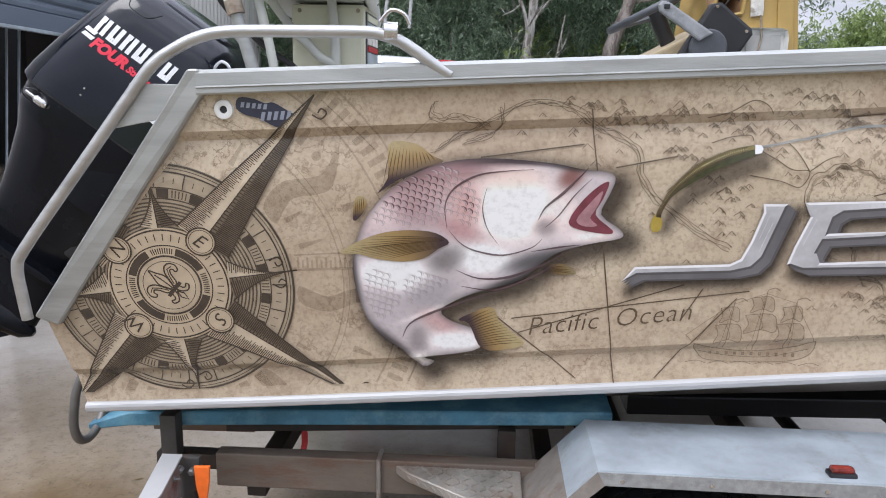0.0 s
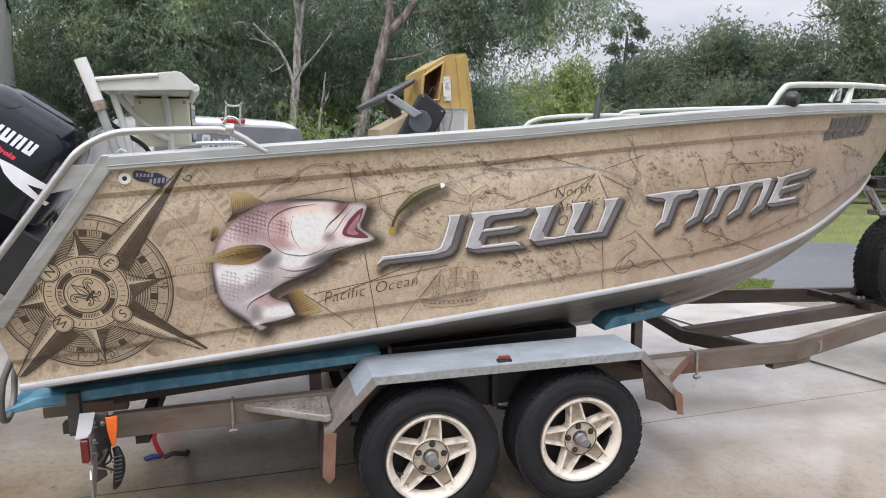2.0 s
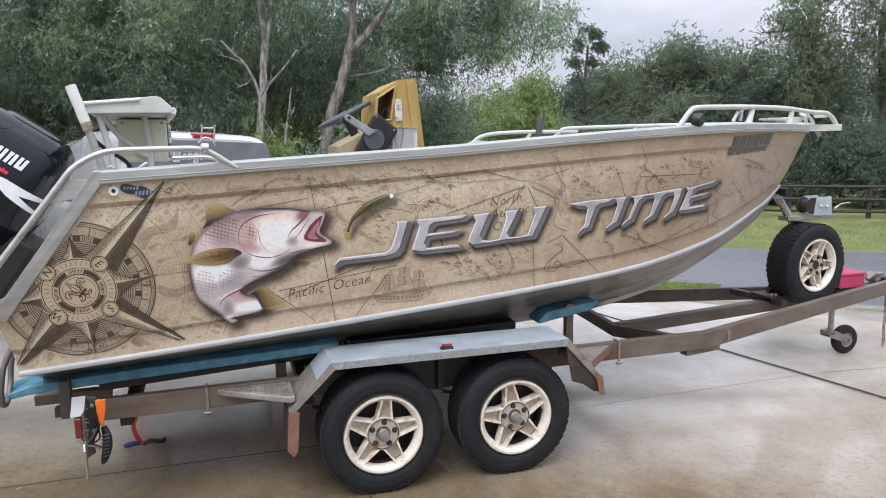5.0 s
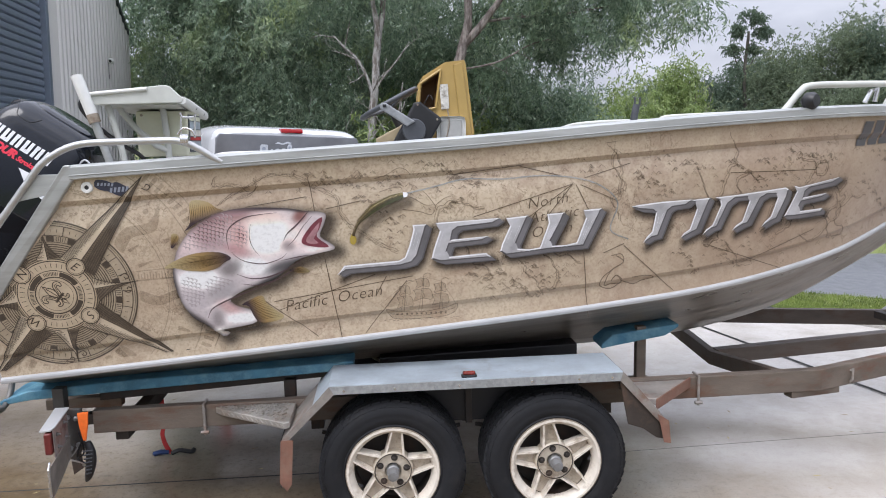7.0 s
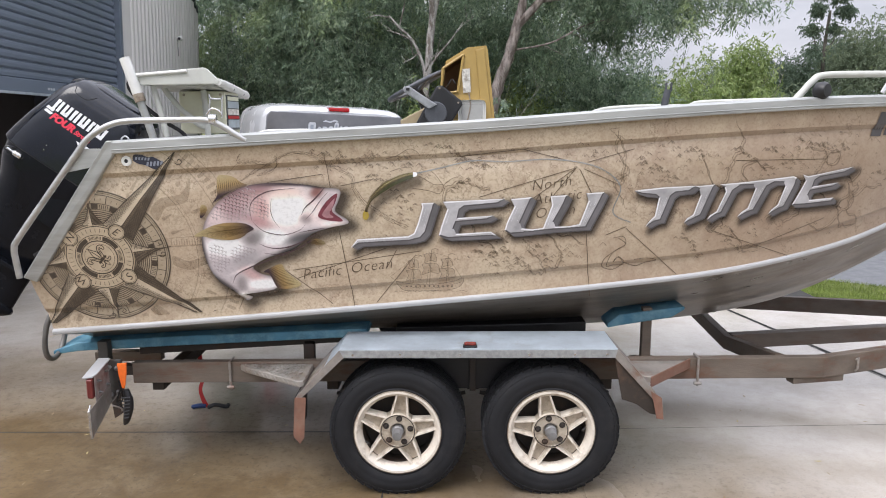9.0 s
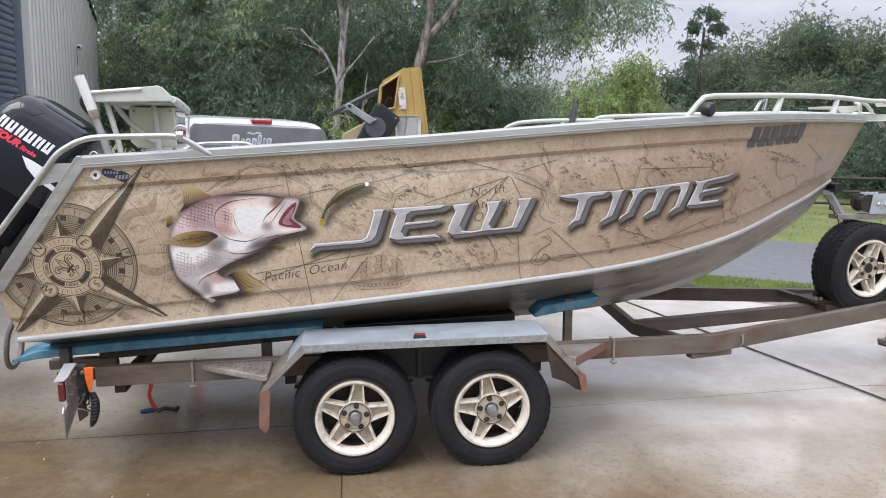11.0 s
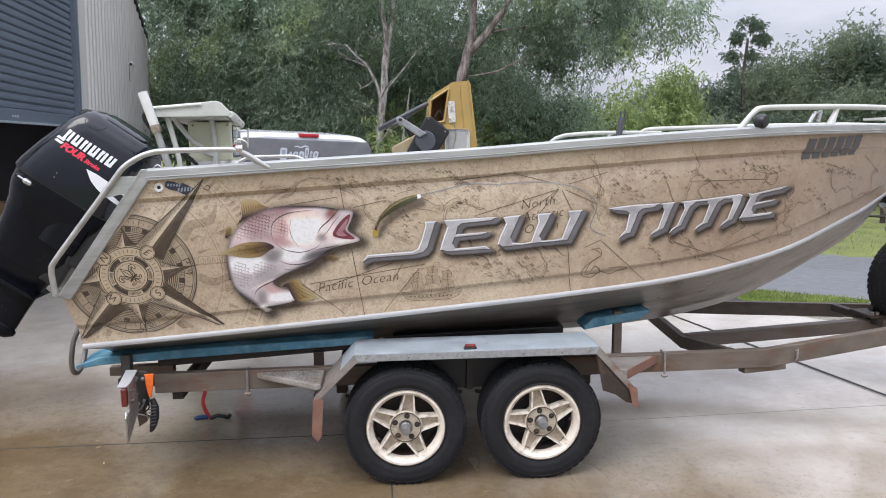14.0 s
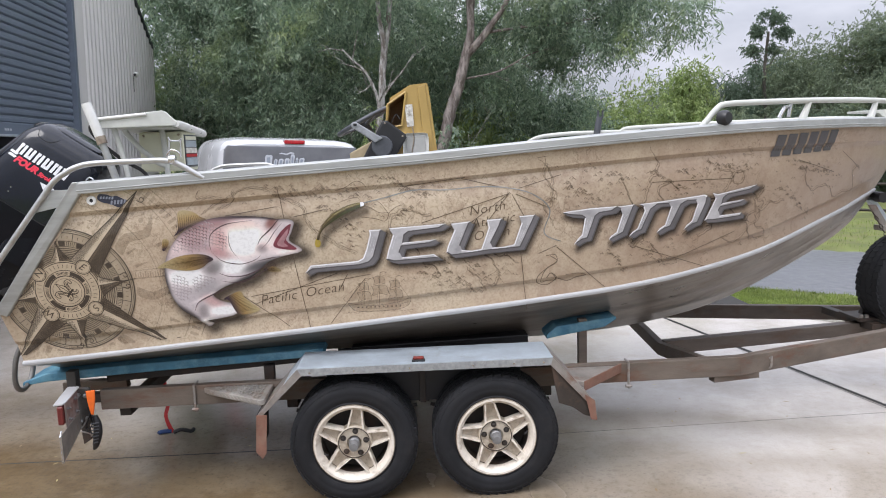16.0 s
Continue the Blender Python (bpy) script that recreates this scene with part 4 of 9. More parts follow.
def build_mudguard(flip):
    guard = new("mudguard")
    guard.parent = trailer
    guard["label"] = "folded galvanised tandem mudguard"
    y0, y1 = -0.035, 0.255
    g = (lambda y: 2 * YC - y) if flip else (lambda y: y)
    line = [(-0.485, 0.30), (-0.475, 0.515), (-0.262, 0.745), (1.03, 0.745), (1.245, 0.50), (1.25, 0.40)]
    th, skirt = 0.004, 0.048

    def sheet(pts, name, mat, lab=""):
        bm = bmesh.new()
        rows = []
        for x, z in pts:
            rows.append([bm.verts.new((x, g(y1), z)), bm.verts.new((x, g(y0), z))])
        for a, b in zip(rows, rows[1:]):
            bm.faces.new((a[0], b[0], b[1], a[1]))
        bmesh.ops.recalc_face_normals(bm, faces=bm.faces)
        bmesh.ops.solidify(bm, geom=bm.faces[:], thickness=th)
        part(name, bm, mat, guard, lab)

    sheet(line[2:4], "top_sheet", GALV, "blue-grey galvanised top sheet")
    sheet([(-0.262, 0.746), (-0.335, 0.667)], "corner_sheet", GALV)
    sheet([(-0.335, 0.667), (-0.475, 0.515)], "slope_sheet", GALV_WORN)
    sheet([(-0.475, 0.515), (-0.485, 0.30)], "end_flap", DARK_STEEL)
    sheet([(1.03, 0.745), (1.20, 0.55)], "slope_sheet", GALV_WORN)
    # the folded skirt along the outer edge
    low = [(-0.445, 0.515), (-0.243, 0.709), (1.018, 0.707), (1.218, 0.487)]
    yy = y0 - 0.001
    for n, (k0, k1) in enumerate(((1, 2), (2, 3), (3, 4))):
        pts = [line[k0], line[k1], low[k1 - 1], low[k0 - 1]]
        bm = prism(pts, g(yy) - 0.003, g(yy) + 0.001)
        part("skirt", bm, GALV_SPANGLE if n == 1 else GALV_WORN, guard, "spangled galvanised skirt" if n == 1 else "rusting skirt edge")
    part("end_strip", prism([(-0.478, 0.517), (-0.425, 0.517), (-0.44, 0.315), (-0.462, 0.285), (-0.492, 0.325)], g(-0.0415) - 0.0018, g(-0.0415) + 0.0018, bevel=0.001), RUST_RED, guard, "rust-brown end plate")
    part("end_strip", prism([(1.19, 0.545), (1.243, 0.512), (1.255, 0.405), (1.222, 0.41), (1.205, 0.49)], g(-0.0415) - 0.0018, g(-0.0415) + 0.0018, bevel=0.001), RUST_RED, guard, "rust-brown end plate")
    bm = prism([(1.02, 0.705), (1.225, 0.492), (1.232, 0.42), (1.19, 0.43), (1.13, 0.475), (1.06, 0.50), (1.04, 0.60)], g(-0.028), g(-0.022))
    part("end_flap", bm, FLAP_STEEL, guard)
    for x in (-0.2, 0.02, 0.30, 0.62, 0.83, 0.98):
        part("rivet", lathe([(0, 0.0), (0.0, 0.006), (0.004, 0.005)], sides=8, m=Matrix.Translation((x, g(-0.042), 0.725))), CHROME, guard)
    # marker lamp
    m = Matrix.Translation((0.347, g(0.0), 0.753))
    lamp = box((-0.034, -0.017, -0.008), (0.034, 0.017, 0.007), bevel=0.006, m=m)
    base = part("marker_lamp", lamp, BLACK, guard, "small red side marker lamp")
    part("lens", box((-0.029, -0.013, 0.004), (0.029, 0.013, 0.021), bevel=0.010, m=m), MARKER_LENS, base, "red lens")
    # stays
    beam([(0.365, g(0.2), 0.735), (0.365, g(0.2), 0.46)], 0.03, 0.03, DARK_STEEL, guard, "stay")
    for x0, x1 in ((-0.15, 0.9),):
        bm = box((x0, g(0.222), 0.46), (x1, g(0.231), 0.735))
        # plain black stands in for the shade between the wheels
        part("inner_wall", bm, BLACK, guard, "inner guard wall, black for the wheel arch's shade")


for flip in (False, True):
    build_mudguard(flip)
    g = (lambda y: 2 * YC - y) if flip else (lambda y: y)

    # checker plate step behind, folded plate step in front
    def flat_step(outline, z, name, mat, lab):
        bm = bmesh.new()
        a = [bm.verts.new((x, g(y), z)) for x, y in outline]
        b = [bm.verts.new((x, g(y), z - 0.03)) for x, y in outline]
        bm.faces.new(a), bm.faces.new(b[::-1])
        for i in range(len(a)):
            bm.faces.new((a[i], b[i], b[(i + 1) % len(a)], a[(i + 1) % len(a)]))
        bmesh.ops.recalc_face_normals(bm, faces=bm.faces)
        bmesh.ops.bevel(bm, geom=bm.edges[:], offset=0.003, segments=1, affect="EDGES")
        if name == "checker_step" and not flip:
            for i in range(14):
                for k in range(9):
                    x, y = -0.775 + 0.025 * i, 0.012 + 0.026 * k
                    if y > 0.215 - 0.668 * (x + 0.775) and x < -0.45:
                        m = Matrix.Translation((x, y, z + 0.001)) @ Matrix.Rotation(0.8 if (i + k) % 2 else -0.8, 4, "Z")
                        box((-0.010, -0.0028, -0.002), (0.010, 0.0028, 0.0035), bm, m=m)
        if name == "checker_step":
            for i in range(13):
                t = (i + 0.5) / 13
                m = Matrix.Translation((-0.775 + 0.31 * t, g(0.195 - 0.207 * t), z - 0.015)) @ Matrix.Rotation(math.atan2(-0.207, 0.31) * (-1 if flip else 1), 4, "Z") @ Matrix.Rotation(0.7, 4, "Y")
                box((-0.011, -0.0035, -0.003), (0.011, 0.0035, 0.003), bm, m=m)
        part(name, bm, mat, trailer, lab)

    flat_step([(-0.81, 0.235), (-0.775, 0.195), (-0.465, -0.012), (-0.44, 0.0), (-0.44, 0.235)], 0.585, "checker_step", TREAD_PLATE, "worn checker plate step")
    flat_step([(1.10, 0.235), (1.16, 0.02), (1.20, 0.0), (1.46, 0.235)], 0.60, "front_step", GALV_WORN, "worn plate step with a rusty lip")
    beam([(1.20, g(-0.002), 0.575), (1.46, g(0.236), 0.585)], 0.006, 0.05, RUST_RED, trailer, "step_lip", "rust-red step lip")
    # u-bolts on the rail
    for x, z in ((-0.86, 0.54), (1.50, 0.555)):
        bm = tube([(x, g(0.225), z - 0.085), (x, g(0.225), z + 0.062), (x, g(0.29), z + 0.062)], 0.007, sides=8)
        tube([(x - 0.018, g(0.222), z - 0.07), (x + 0.018, g(0.222), z - 0.07)], 0.009, bm, 6)
        part("u_bolt", bm, GALV_WORN, trailer)
    bm = tube([(2.33, g(0.30), 0.58), (2.335, g(0.288), 0.595), (2.335, g(0.288), 0.535), (2.33, g(0.30), 0.52)], 0.006, sides=8)
    part("tie_ring", bm, GALV_WORN, trailer)

    # bunks and posts
    bm = bmesh.new()
    rows = []
    for x, z, hh in ((-1.795, 0.624, 0.010), (-1.665, 0.656, 0.022), (-1.18, 0.685, 0.025), (-0.17, 0.728, 0.021)):
        rows.append([bm.verts.new((x, g(y), z + s * hh)) for y, s in ((0.305, -1), (0.305, 1), (0.54, 1.4), (0.54, -1))])
    for a, b in zip(rows, rows[1:]):
        for k in range(4):
            bm.faces.new((a[k], b[k], b[(k + 1) % 4], a[(k + 1) % 4]))
    bm.faces.new(rows[0]), bm.faces.new(rows[-1])
    bmesh.ops.bevel(bm, geom=bm.edges[:], offset=0.004, segments=1, affect="EDGES")
    part("skid_bunk", bm, BLUE_PAD, trailer, "faded blue plastic skid bunk")
    bm = bmesh.new()
    rows = []
    for x, z, hh in ((1.10, 0.705, 0.012), (1.16, 0.735, 0.03), (1.44, 0.775, 0.026), (1.51, 0.80, 0.008)):
        rows.append([bm.verts.new((x, g(y), z + s * hh)) for y, s in ((0.5, -1), (0.5, 1), (0.66, 1), (0.66, -1))])
    for a, b in zip(rows, rows[1:]):
        for k in range(4):
            bm.faces.new((a[k], b[k], b[(k + 1) % 4], a[(k + 1) % 4]))
    bm.faces.new(rows[0]), bm.faces.new(rows[-1])
    bmesh.ops.bevel(bm, geom=bm.edges[:], offset=0.004, segments=1, affect="EDGES")
    part("front_skid", bm, BLUE_PAD, trailer, "faded blue front skid")
    part("post_foot", box((1.24, g(0.53) - 0.05, 0.485), (1.37, g(0.53) + 0.05, 0.515), bevel=0.004), RUST_STEEL, trailer)
    beam([(1.315, g(0.53), 0.50), (1.315, g(0.53), 0.80)], 0.045, 0.05, RUST_STEEL, trailer, "bunk_post", "rusty bunk post")
    beam([(-0.48, g(0.36), 0.50), (-0.48, g(0.36), 0.66)], 0.05, 0.055, DARK_STEEL, trailer, "bunk_post")
    beam([(-1.512, g(0.278), 0.51), (-1.512, g(0.278), 0.70)], 0.05, 0.05, POST_STEEL, trailer, "bunk_post")
    beam([(-1.73, g(0.62), 0.505), (-1.36, g(0.62), 0.51)], 0.055, 0.055, RUST_STEEL, trailer, "tail_arm", "rusty square tail arm")
    beam([(-1.57, g(0.31), 0.535), (-1.37, g(0.31), 0.535)], 0.05, 0.05, DARK_STEEL, trailer, "bunk_arm")
    beam([(-1.38, g(0.42), 0.618), (-0.3, g(0.42), 0.682)], 0.08, 0.055, DARK_STEEL, trailer, "bunk_bearer")
    beam([(-0.05, g(0.75), 0.61), (1.02, g(0.75), 0.64)], 0.14, 0.07, BLACK, trailer, "keel_bunk", "black rubber keel bunk")

# spare wheel on its bracket
spare = build_wheel(trailer, pose(3.70, 0.99, 0.818, 0, 0, 8) , 0.35, stud=False)
beam([(3.50, 1.22, 0.55), (3.62, 1.22, 0.80)], 0.05, 0.14, DARK_STEEL, trailer, "spare_bracket")
part("bracket_foot", box((3.34, 1.06, 0.555), (3.60, 1.3, 0.575), bevel=0.004), DARK_STEEL, trailer)
for x in (3.37, 3.41):
    part("bracket_bolt", lathe([(0, 0.012), (-0.02, 0.012), (-0.02, 0)], sides=6, m=Matrix.Translation((x, 1.09, 0.575)) @ Matrix.Rotation(radians(-90), 4, "X")), GALV_WORN, trailer)
beam([(3.42, 1.0, 0.53), (3.42, 1.6, 0.515)], 0.06, 0.05, DARK_STEEL, trailer, "cross_member")
# jockey wheel
jw = new("jockey_wheel")
jw.parent = trailer
jw["label"] = "small black jockey wheel on a galvanised leg"
JW = Matrix.Translation((4.225, 1.185, 0.122))
bm = lathe([(-0.032, 0.062), (-0.036, 0.095), (-0.026, 0.115), (-0.012, 0.122), (0.012, 0.122), (0.026, 0.115), (0.036, 0.095), (0.032, 0.062)], sides=32, m=JW)
part("tyre", bm, RUBBER, jw, "worn black solid tyre", smooth=True)
bm = lathe([(-0.03, 0.0), (-0.034, 0.018), (-0.026, 0.03), (-0.018, 0.055), (-0.03, 0.07), (-0.03, 0.078), (0.03, 0.078), (0.03, 0.0)], sides=28, m=JW)
part("rim", bm, RIM_GRIME, jw, "dull grey pressed rim", smooth=True)
part("axle_bolt", lathe([(-0.05, 0.0), (-0.05, 0.012), (-0.03, 0.014)], sides=8, m=JW), GALV_WORN, jw)
for yy in (1.135, 1.228):
    part("fork", prism([(4.02, 0.205), (4.09, 0.215), (4.255, 0.135), (4.25, 0.105), (4.20, 0.105), (4.02, 0.165)], yy, yy + 0.006, bevel=0.002), GALV_WORN, jw, "worn fork plate")
part("fork_head", box((4.015, 1.135, 0.185), (4.075, 1.234, 0.215), bevel=0.004), GALV_WORN, jw)
part("leg", tube([(4.04, 1.15, 0.20), (4.04, 1.15, 0.74)], 0.022, sides=12), GALV_WORN, jw, smooth=True)
part("clamp", tube([(4.04, 1.15, 0.53), (4.04, 1.15, 0.61)], 0.033, sides=12), DARK_STEEL, jw, smooth=True)
part("crank_handle", tube([(4.04, 1.15, 0.74), (4.04, 1.15, 0.77), (4.10, 1.12, 0.775), (4.10, 1.12, 0.82)], 0.007, sides=8), GALV_WORN, jw)
# coupling lever and the safety chain hanging from the draw bar's end
part("coupling_lever", tube([(4.40, 1.16, 0.63), (4.48, 1.16, 0.67), (4.58, 1.17, 0.66)], [0.016, 0.02, 0.013], sides=10), GALV_WORN, trailer, "grey coupling lever", smooth=True)
part("coupling_head", lathe([(-0.04, 0.0), (-0.04, 0.03), (0.0, 0.045), (0.05, 0.045), (0.06, 0.0)], sides=16, m=Matrix.Translation((4.52, 1.2, 0.63))), GALV_WORN, trailer, smooth=True)
for i in range(17):
    bm = bmesh.new()
    ring = [(math.cos(2 * math.pi * k / 10) * 0.011, 0, math.sin(2 * math.pi * k / 10) * 0.021) for k in range(11)]
    m = Matrix.Translation((4.66 + 0.004 * math.sin(i), 1.19, 0.53 - 0.031 * i)) @ Matrix.Rotation(math.pi / 2 * (i % 2), 4, "Z")
    tube([m @ Vector(q) for q in ring], 0.004, bm, 5)
    part("chain_link", bm, RUST_STEEL, trailer)
# winch post with winch
wp = new("winch_post")
wp.parent = trailer
wp["label"] = "steel winch post with a grey hand winch"
beam([(3.72, YC, 0.56), (3.66, YC, 1.15)], 0.06, 0.06, RUST_STEEL, wp, "post")
beam([(3.50, YC - 0.04, 1.18), (3.97, YC - 0.04, 1.175)], 0.10, 0.035, GALV_WORN, wp, "arm")
beam([(3.62, YC, 1.16), (3.46, YC, 1.37)], 0.05, 0.05, GALV, wp, "snubber_arm")
beam([(3.55, YC - 0.05, 1.17), (3.44, YC - 0.05, 1.34)], 0.02, 0.05, GALV_WORN, wp, "snubber_arm")
part("snubber", tube([(3.49, YC - 0.1, 1.39), (3.49, YC + 0.1, 1.39)], 0.035, sides=16), BLACK, wp, smooth=True)
for yy in (YC - 0.105, YC + 0.03):
    part("winch_frame", prism([(3.74, 1.20), (3.92, 1.20), (3.905, 1.345), (3.76, 1.345)], yy, yy + 0.007, bevel=0.002), GALV, wp, "grey galvanised winch frame")
part("winch_drum", lathe([(-0.09, 0.0), (-0.09, 0.065), (-0.08, 0.065), (-0.075, 0.045), (0.01, 0.045), (0.015, 0.065), (0.025, 0.065), (0.025, 0)], sides=24, m=Matrix.Translation((3.74, YC - 0.005, 1.275))), DARK_STEEL, wp, smooth=True)
for x, z in ((3.80, 1.27), (3.86, 1.265)):
    part("winch_bolt", lathe([(0, 0.014), (-0.012, 0.014), (-0.018, 0.006), (-0.018, 0)], sides=10, m=Matrix.Translation((x, YC - 0.105, z))), CHROME, wp)
part("crank_handle", tube([(3.93, YC - 0.12, 1.25), (3.97, YC - 0.13, 1.28), (3.99, YC - 0.2, 1.30)], 0.008, sides=8), CHROME, wp)
# safety chain
for i in range(16):
    t = i / 15
    p = Vector((3.44 + 0.2 * t, YC - 0.08 - 0.1 * t, 1.28 - 0.34 * t - 0.03 * math.sin(math.pi * t)))
    d = Vector((0.2, -0.1, -0.34)).normalized()
    bm = bmesh.new()
    ring = [(math.cos(2 * math.pi * k / 10) * 0.009, 0, math.sin(2 * math.pi * k / 10) * 0.017) for k in range(11)]
    m = Matrix.Translation(p) @ d.to_track_quat("Z", "Y").to_matrix().to_4x4() @ Matrix.Rotation(math.pi / 2 * (i % 2), 4, "Z")
    tube([m @ Vector(q) for q in ring], 0.003, bm, 5)
    part("chain_link", bm, DARK_STEEL, trailer)

# tail lamp board at the stern
tl = new("tail_lamp_board")
tl.parent = trailer
tl["label"] = "battered tail lamp board with a white cap plate"
def board(y0, y1, z00, z01, z10, z11, x_at, thick, bm=None):
    """An upright sheet across the trailer, its rear face following x_at."""
    bm = bm or bmesh.new()
    v = [[bm.verts.new((x_at(y) + d, y, z)) for y, z in ((y0, z00), (y1, z10), (y1, z11), (y0, z01))] for d in (0.0, thick)]
    for q in (v[0], v[1][::-1]):
        bm.faces.new(q)
    for k in range(4):
        bm.faces.new((v[0][k], v[1][k], v[1][(k + 1) % 4], v[0][(k + 1) % 4]))
    bmesh.ops.recalc_face_normals(bm, faces=bm.faces[:])
    bmesh.ops.bevel(bm, geom=bm.edges[:], offset=min(thick * 0.3, 0.004), segments=1, affect="EDGES")
    return bm


def slant(y):
    return -1.392 - 0.16 * y


bm = bmesh.new()
cap = [[bm.verts.new((x, y, z + d)) for x, y, z in ((-1.445, 0.075, 0.668), (-1.388, 0.075, 0.668), (-1.366, -0.105, 0.656), (-1.372, -0.14, 0.652), (-1.412, -0.15, 0.652))] for d in (0.0, 0.006)]
bm.faces.new(cap[0][::-1]), bm.faces.new(cap[1])
for k in range(5):
    bm.faces.new((cap[0][k], cap[0][(k + 1) % 5], cap[1][(k + 1) % 5], cap[1][k]))
part("cap_plate", bm, WHITE_TRIM, tl, "scuffed white cap plate")
part("back_plate", board(-0.13, 0.075, 0.535, 0.655, 0.50, 0.668, slant, 0.004), LAMP_BOARD, tl, "grey-pink rusted lamp board")
part("lamp", board(-0.15, 0.0, 0.555, 0.645, 0.55, 0.65, lambda y: slant(y) - 0.03, 0.028), TAIL_LENS, tl, "dull dark red tail lamp")
for y, z in ((-0.09, 0.62), (-0.085, 0.565), (0.02, 0.63), (0.03, 0.56)):
    part("board_bolt", tube([(slant(y), y, z), (slant(y) + 0.022, y, z)], 0.0035, sides=6), STUD_STEEL, tl)
    part("nut", tube([(slant(y) + 0.003, y, z), (slant(y) + 0.010, y, z)], 0.008, sides=6), STUD_STEEL, tl)
part("side_plate", prism([(-1.425, 0.66), (-1.345, 0.66), (-1.345, 0.49), (-1.365, 0.455), (-1.425, 0.455)], 0.085, 0.105, bevel=0.003), POST_STEEL, tl, "dark grey steel post plate")
for x, z in ((-1.40, 0.625), (-1.365, 0.50), (-1.40, 0.485), (-1.365, 0.62)):
    part("post_bolt", lathe([(0, 0.011), (-0.012, 0.011), (-0.016, 0.006), (-0.016, 0)], sides=6, m=Matrix.Translation((x, 0.085, z))), STUD_STEEL, tl)
part("hook_wire", tube([(-1.44, 0.06, 0.47), (-1.40, 0.055, 0.455), (-1.375, 0.055, 0.475), (-1.345, 0.05, 0.52)], 0.004, sides=6, smooth=4), STUD_STEEL, tl)
part("plate_holder", board(-0.235, 0.07, 0.40, 0.535, 0.455, 0.545, lambda y: slant(y) + 0.006, 0.003), GALV_WORN, tl, "bare metal plate seen nearly edge-on")
part("plate_rim", tube([(slant(-0.235) + 0.005, -0.235, 0.40), (slant(-0.235) + 0.005, -0.238, 0.53), (slant(-0.2) + 0.005, -0.21, 0.548)], 0.005, sides=6), CHROME, tl)
part("board_tab", prism([(-1.43, 0.46), (-1.385, 0.46), (-1.375, 0.37), (-1.42, 0.34)], 0.13, 0.14, bevel=0.002), DARK_STEEL, tl)
part("wiring", tube([(-1.36, 0.08, 0.56), (-1.34, 0.07, 0.47), (-1.37, 0.07, 0.44), (-1.33, 0.06, 0.42)], 0.004, sides=6, smooth=4), BLACK, tl)
part("clip", tube([(-1.40, 0.07, 0.435), (-1.35, 0.06, 0.425), (-1.345, 0.06, 0.41)], 0.004, sides=6, smooth=3), GALV_WORN, tl)

# ---------- outboard motor, tilted up ----------
TILT_M = Matrix.Translation((-1.758, YC, 1.988)) @ Matrix.Rotation(radians(34.8), 4, "Y")
motor = thing("outboard_motor", "gloss black four-stroke outboard motor tilted up on the transom", "outboard motor", m=TILT_M)


def loft(sections, sides=36, power=2.6, bm=None):
    """Rounded sections stacked along z from rows of (z, x0, x1, half width)."""
    bm = bm or bmesh.new()
    rings = []
    for z, x0, x1, hy in sections:
        ring = []
        for k in range(sides):
            a = 2 * math.pi * k / sides
            c, s = math.cos(a), math.sin(a)
            ring.append(bm.verts.new(((x0 + x1) / 2 + (x1 - x0) / 2 * math.copysign(abs(c) ** (2 / power), c), hy * math.copysign(abs(s) ** (2 / power), s), z)))
        rings.append(ring)
    for a, b in zip(rings, rings[1:]):
        for k in range(sides):
            bm.faces.new((a[k], a[(k + 1) % sides], b[(k + 1) % sides], b[k]))
    bm.faces.new(rings[0])
    bm.faces.new(rings[-1][::-1])
    return bm


ROWS = [(-0.022, -0.10, 0.16, 0.08), (-0.026, -0.135, 0.20, 0.115), (-0.038, -0.165, 0.245, 0.145), (-0.065, -0.19, 0.285, 0.17), (-0.085, -0.203, 0.30, 0.187), (-0.135, -0.235, 0.325, 0.205), (-0.25, -0.275, 0.342, 0.221), (-0.36, -0.315, 0.348, 0.23), (-0.50, -0.356, 0.343, 0.235), (-0.555, -0.366, 0.338, 0.236)]
part("cowl", loft(ROWS, power=4.6, sides=64), COWL, motor, "gloss black upper cowl", smooth=True)
part("cowl_seam", loft([(-0.554, -0.358, 0.33, 0.229), (-0.566, -0.358, 0.33, 0.229)], power=4.6), BLACK, motor)
# raised top lid with its seam line
part("top_lid", loft([(-0.008, -0.06, 0.16, 0.07), (-0.012, -0.085, 0.20, 0.10), (-0.022, -0.105, 0.225, 0.118), (-0.04, -0.11, 0.235, 0.123)], power=4.0), COWL, motor, smooth=True)
part("lid_seam", loft([(-0.0385, -0.115, 0.241, 0.128), (-0.044, -0.117, 0.243, 0.130)], power=4.0), BLACK, motor)
part("tilt_handle", loft([(-0.06, -0.215, -0.16, 0.06), (-0.08, -0.232, -0.16, 0.07), (-0.10, -0.236, -0.18, 0.07)], power=3.0), COWL_SATIN, motor, smooth=True)
part("lower_casing", loft([(-0.565, -0.367, 0.335, 0.236), (-0.66, -0.362, 0.318, 0.232), (-0.70, -0.35, 0.305, 0.222), (-0.77, -0.326, 0.28, 0.20), (-0.90, -0.305, 0.245, 0.165), (-1.02, -0.288, 0.215, 0.135), (-1.10, -0.278, 0.19, 0.115), (-1.13, -0.29, 0.18, 0.11)], power=3.0), COWL_SATIN, motor, "satin black lower casing", smooth=True)
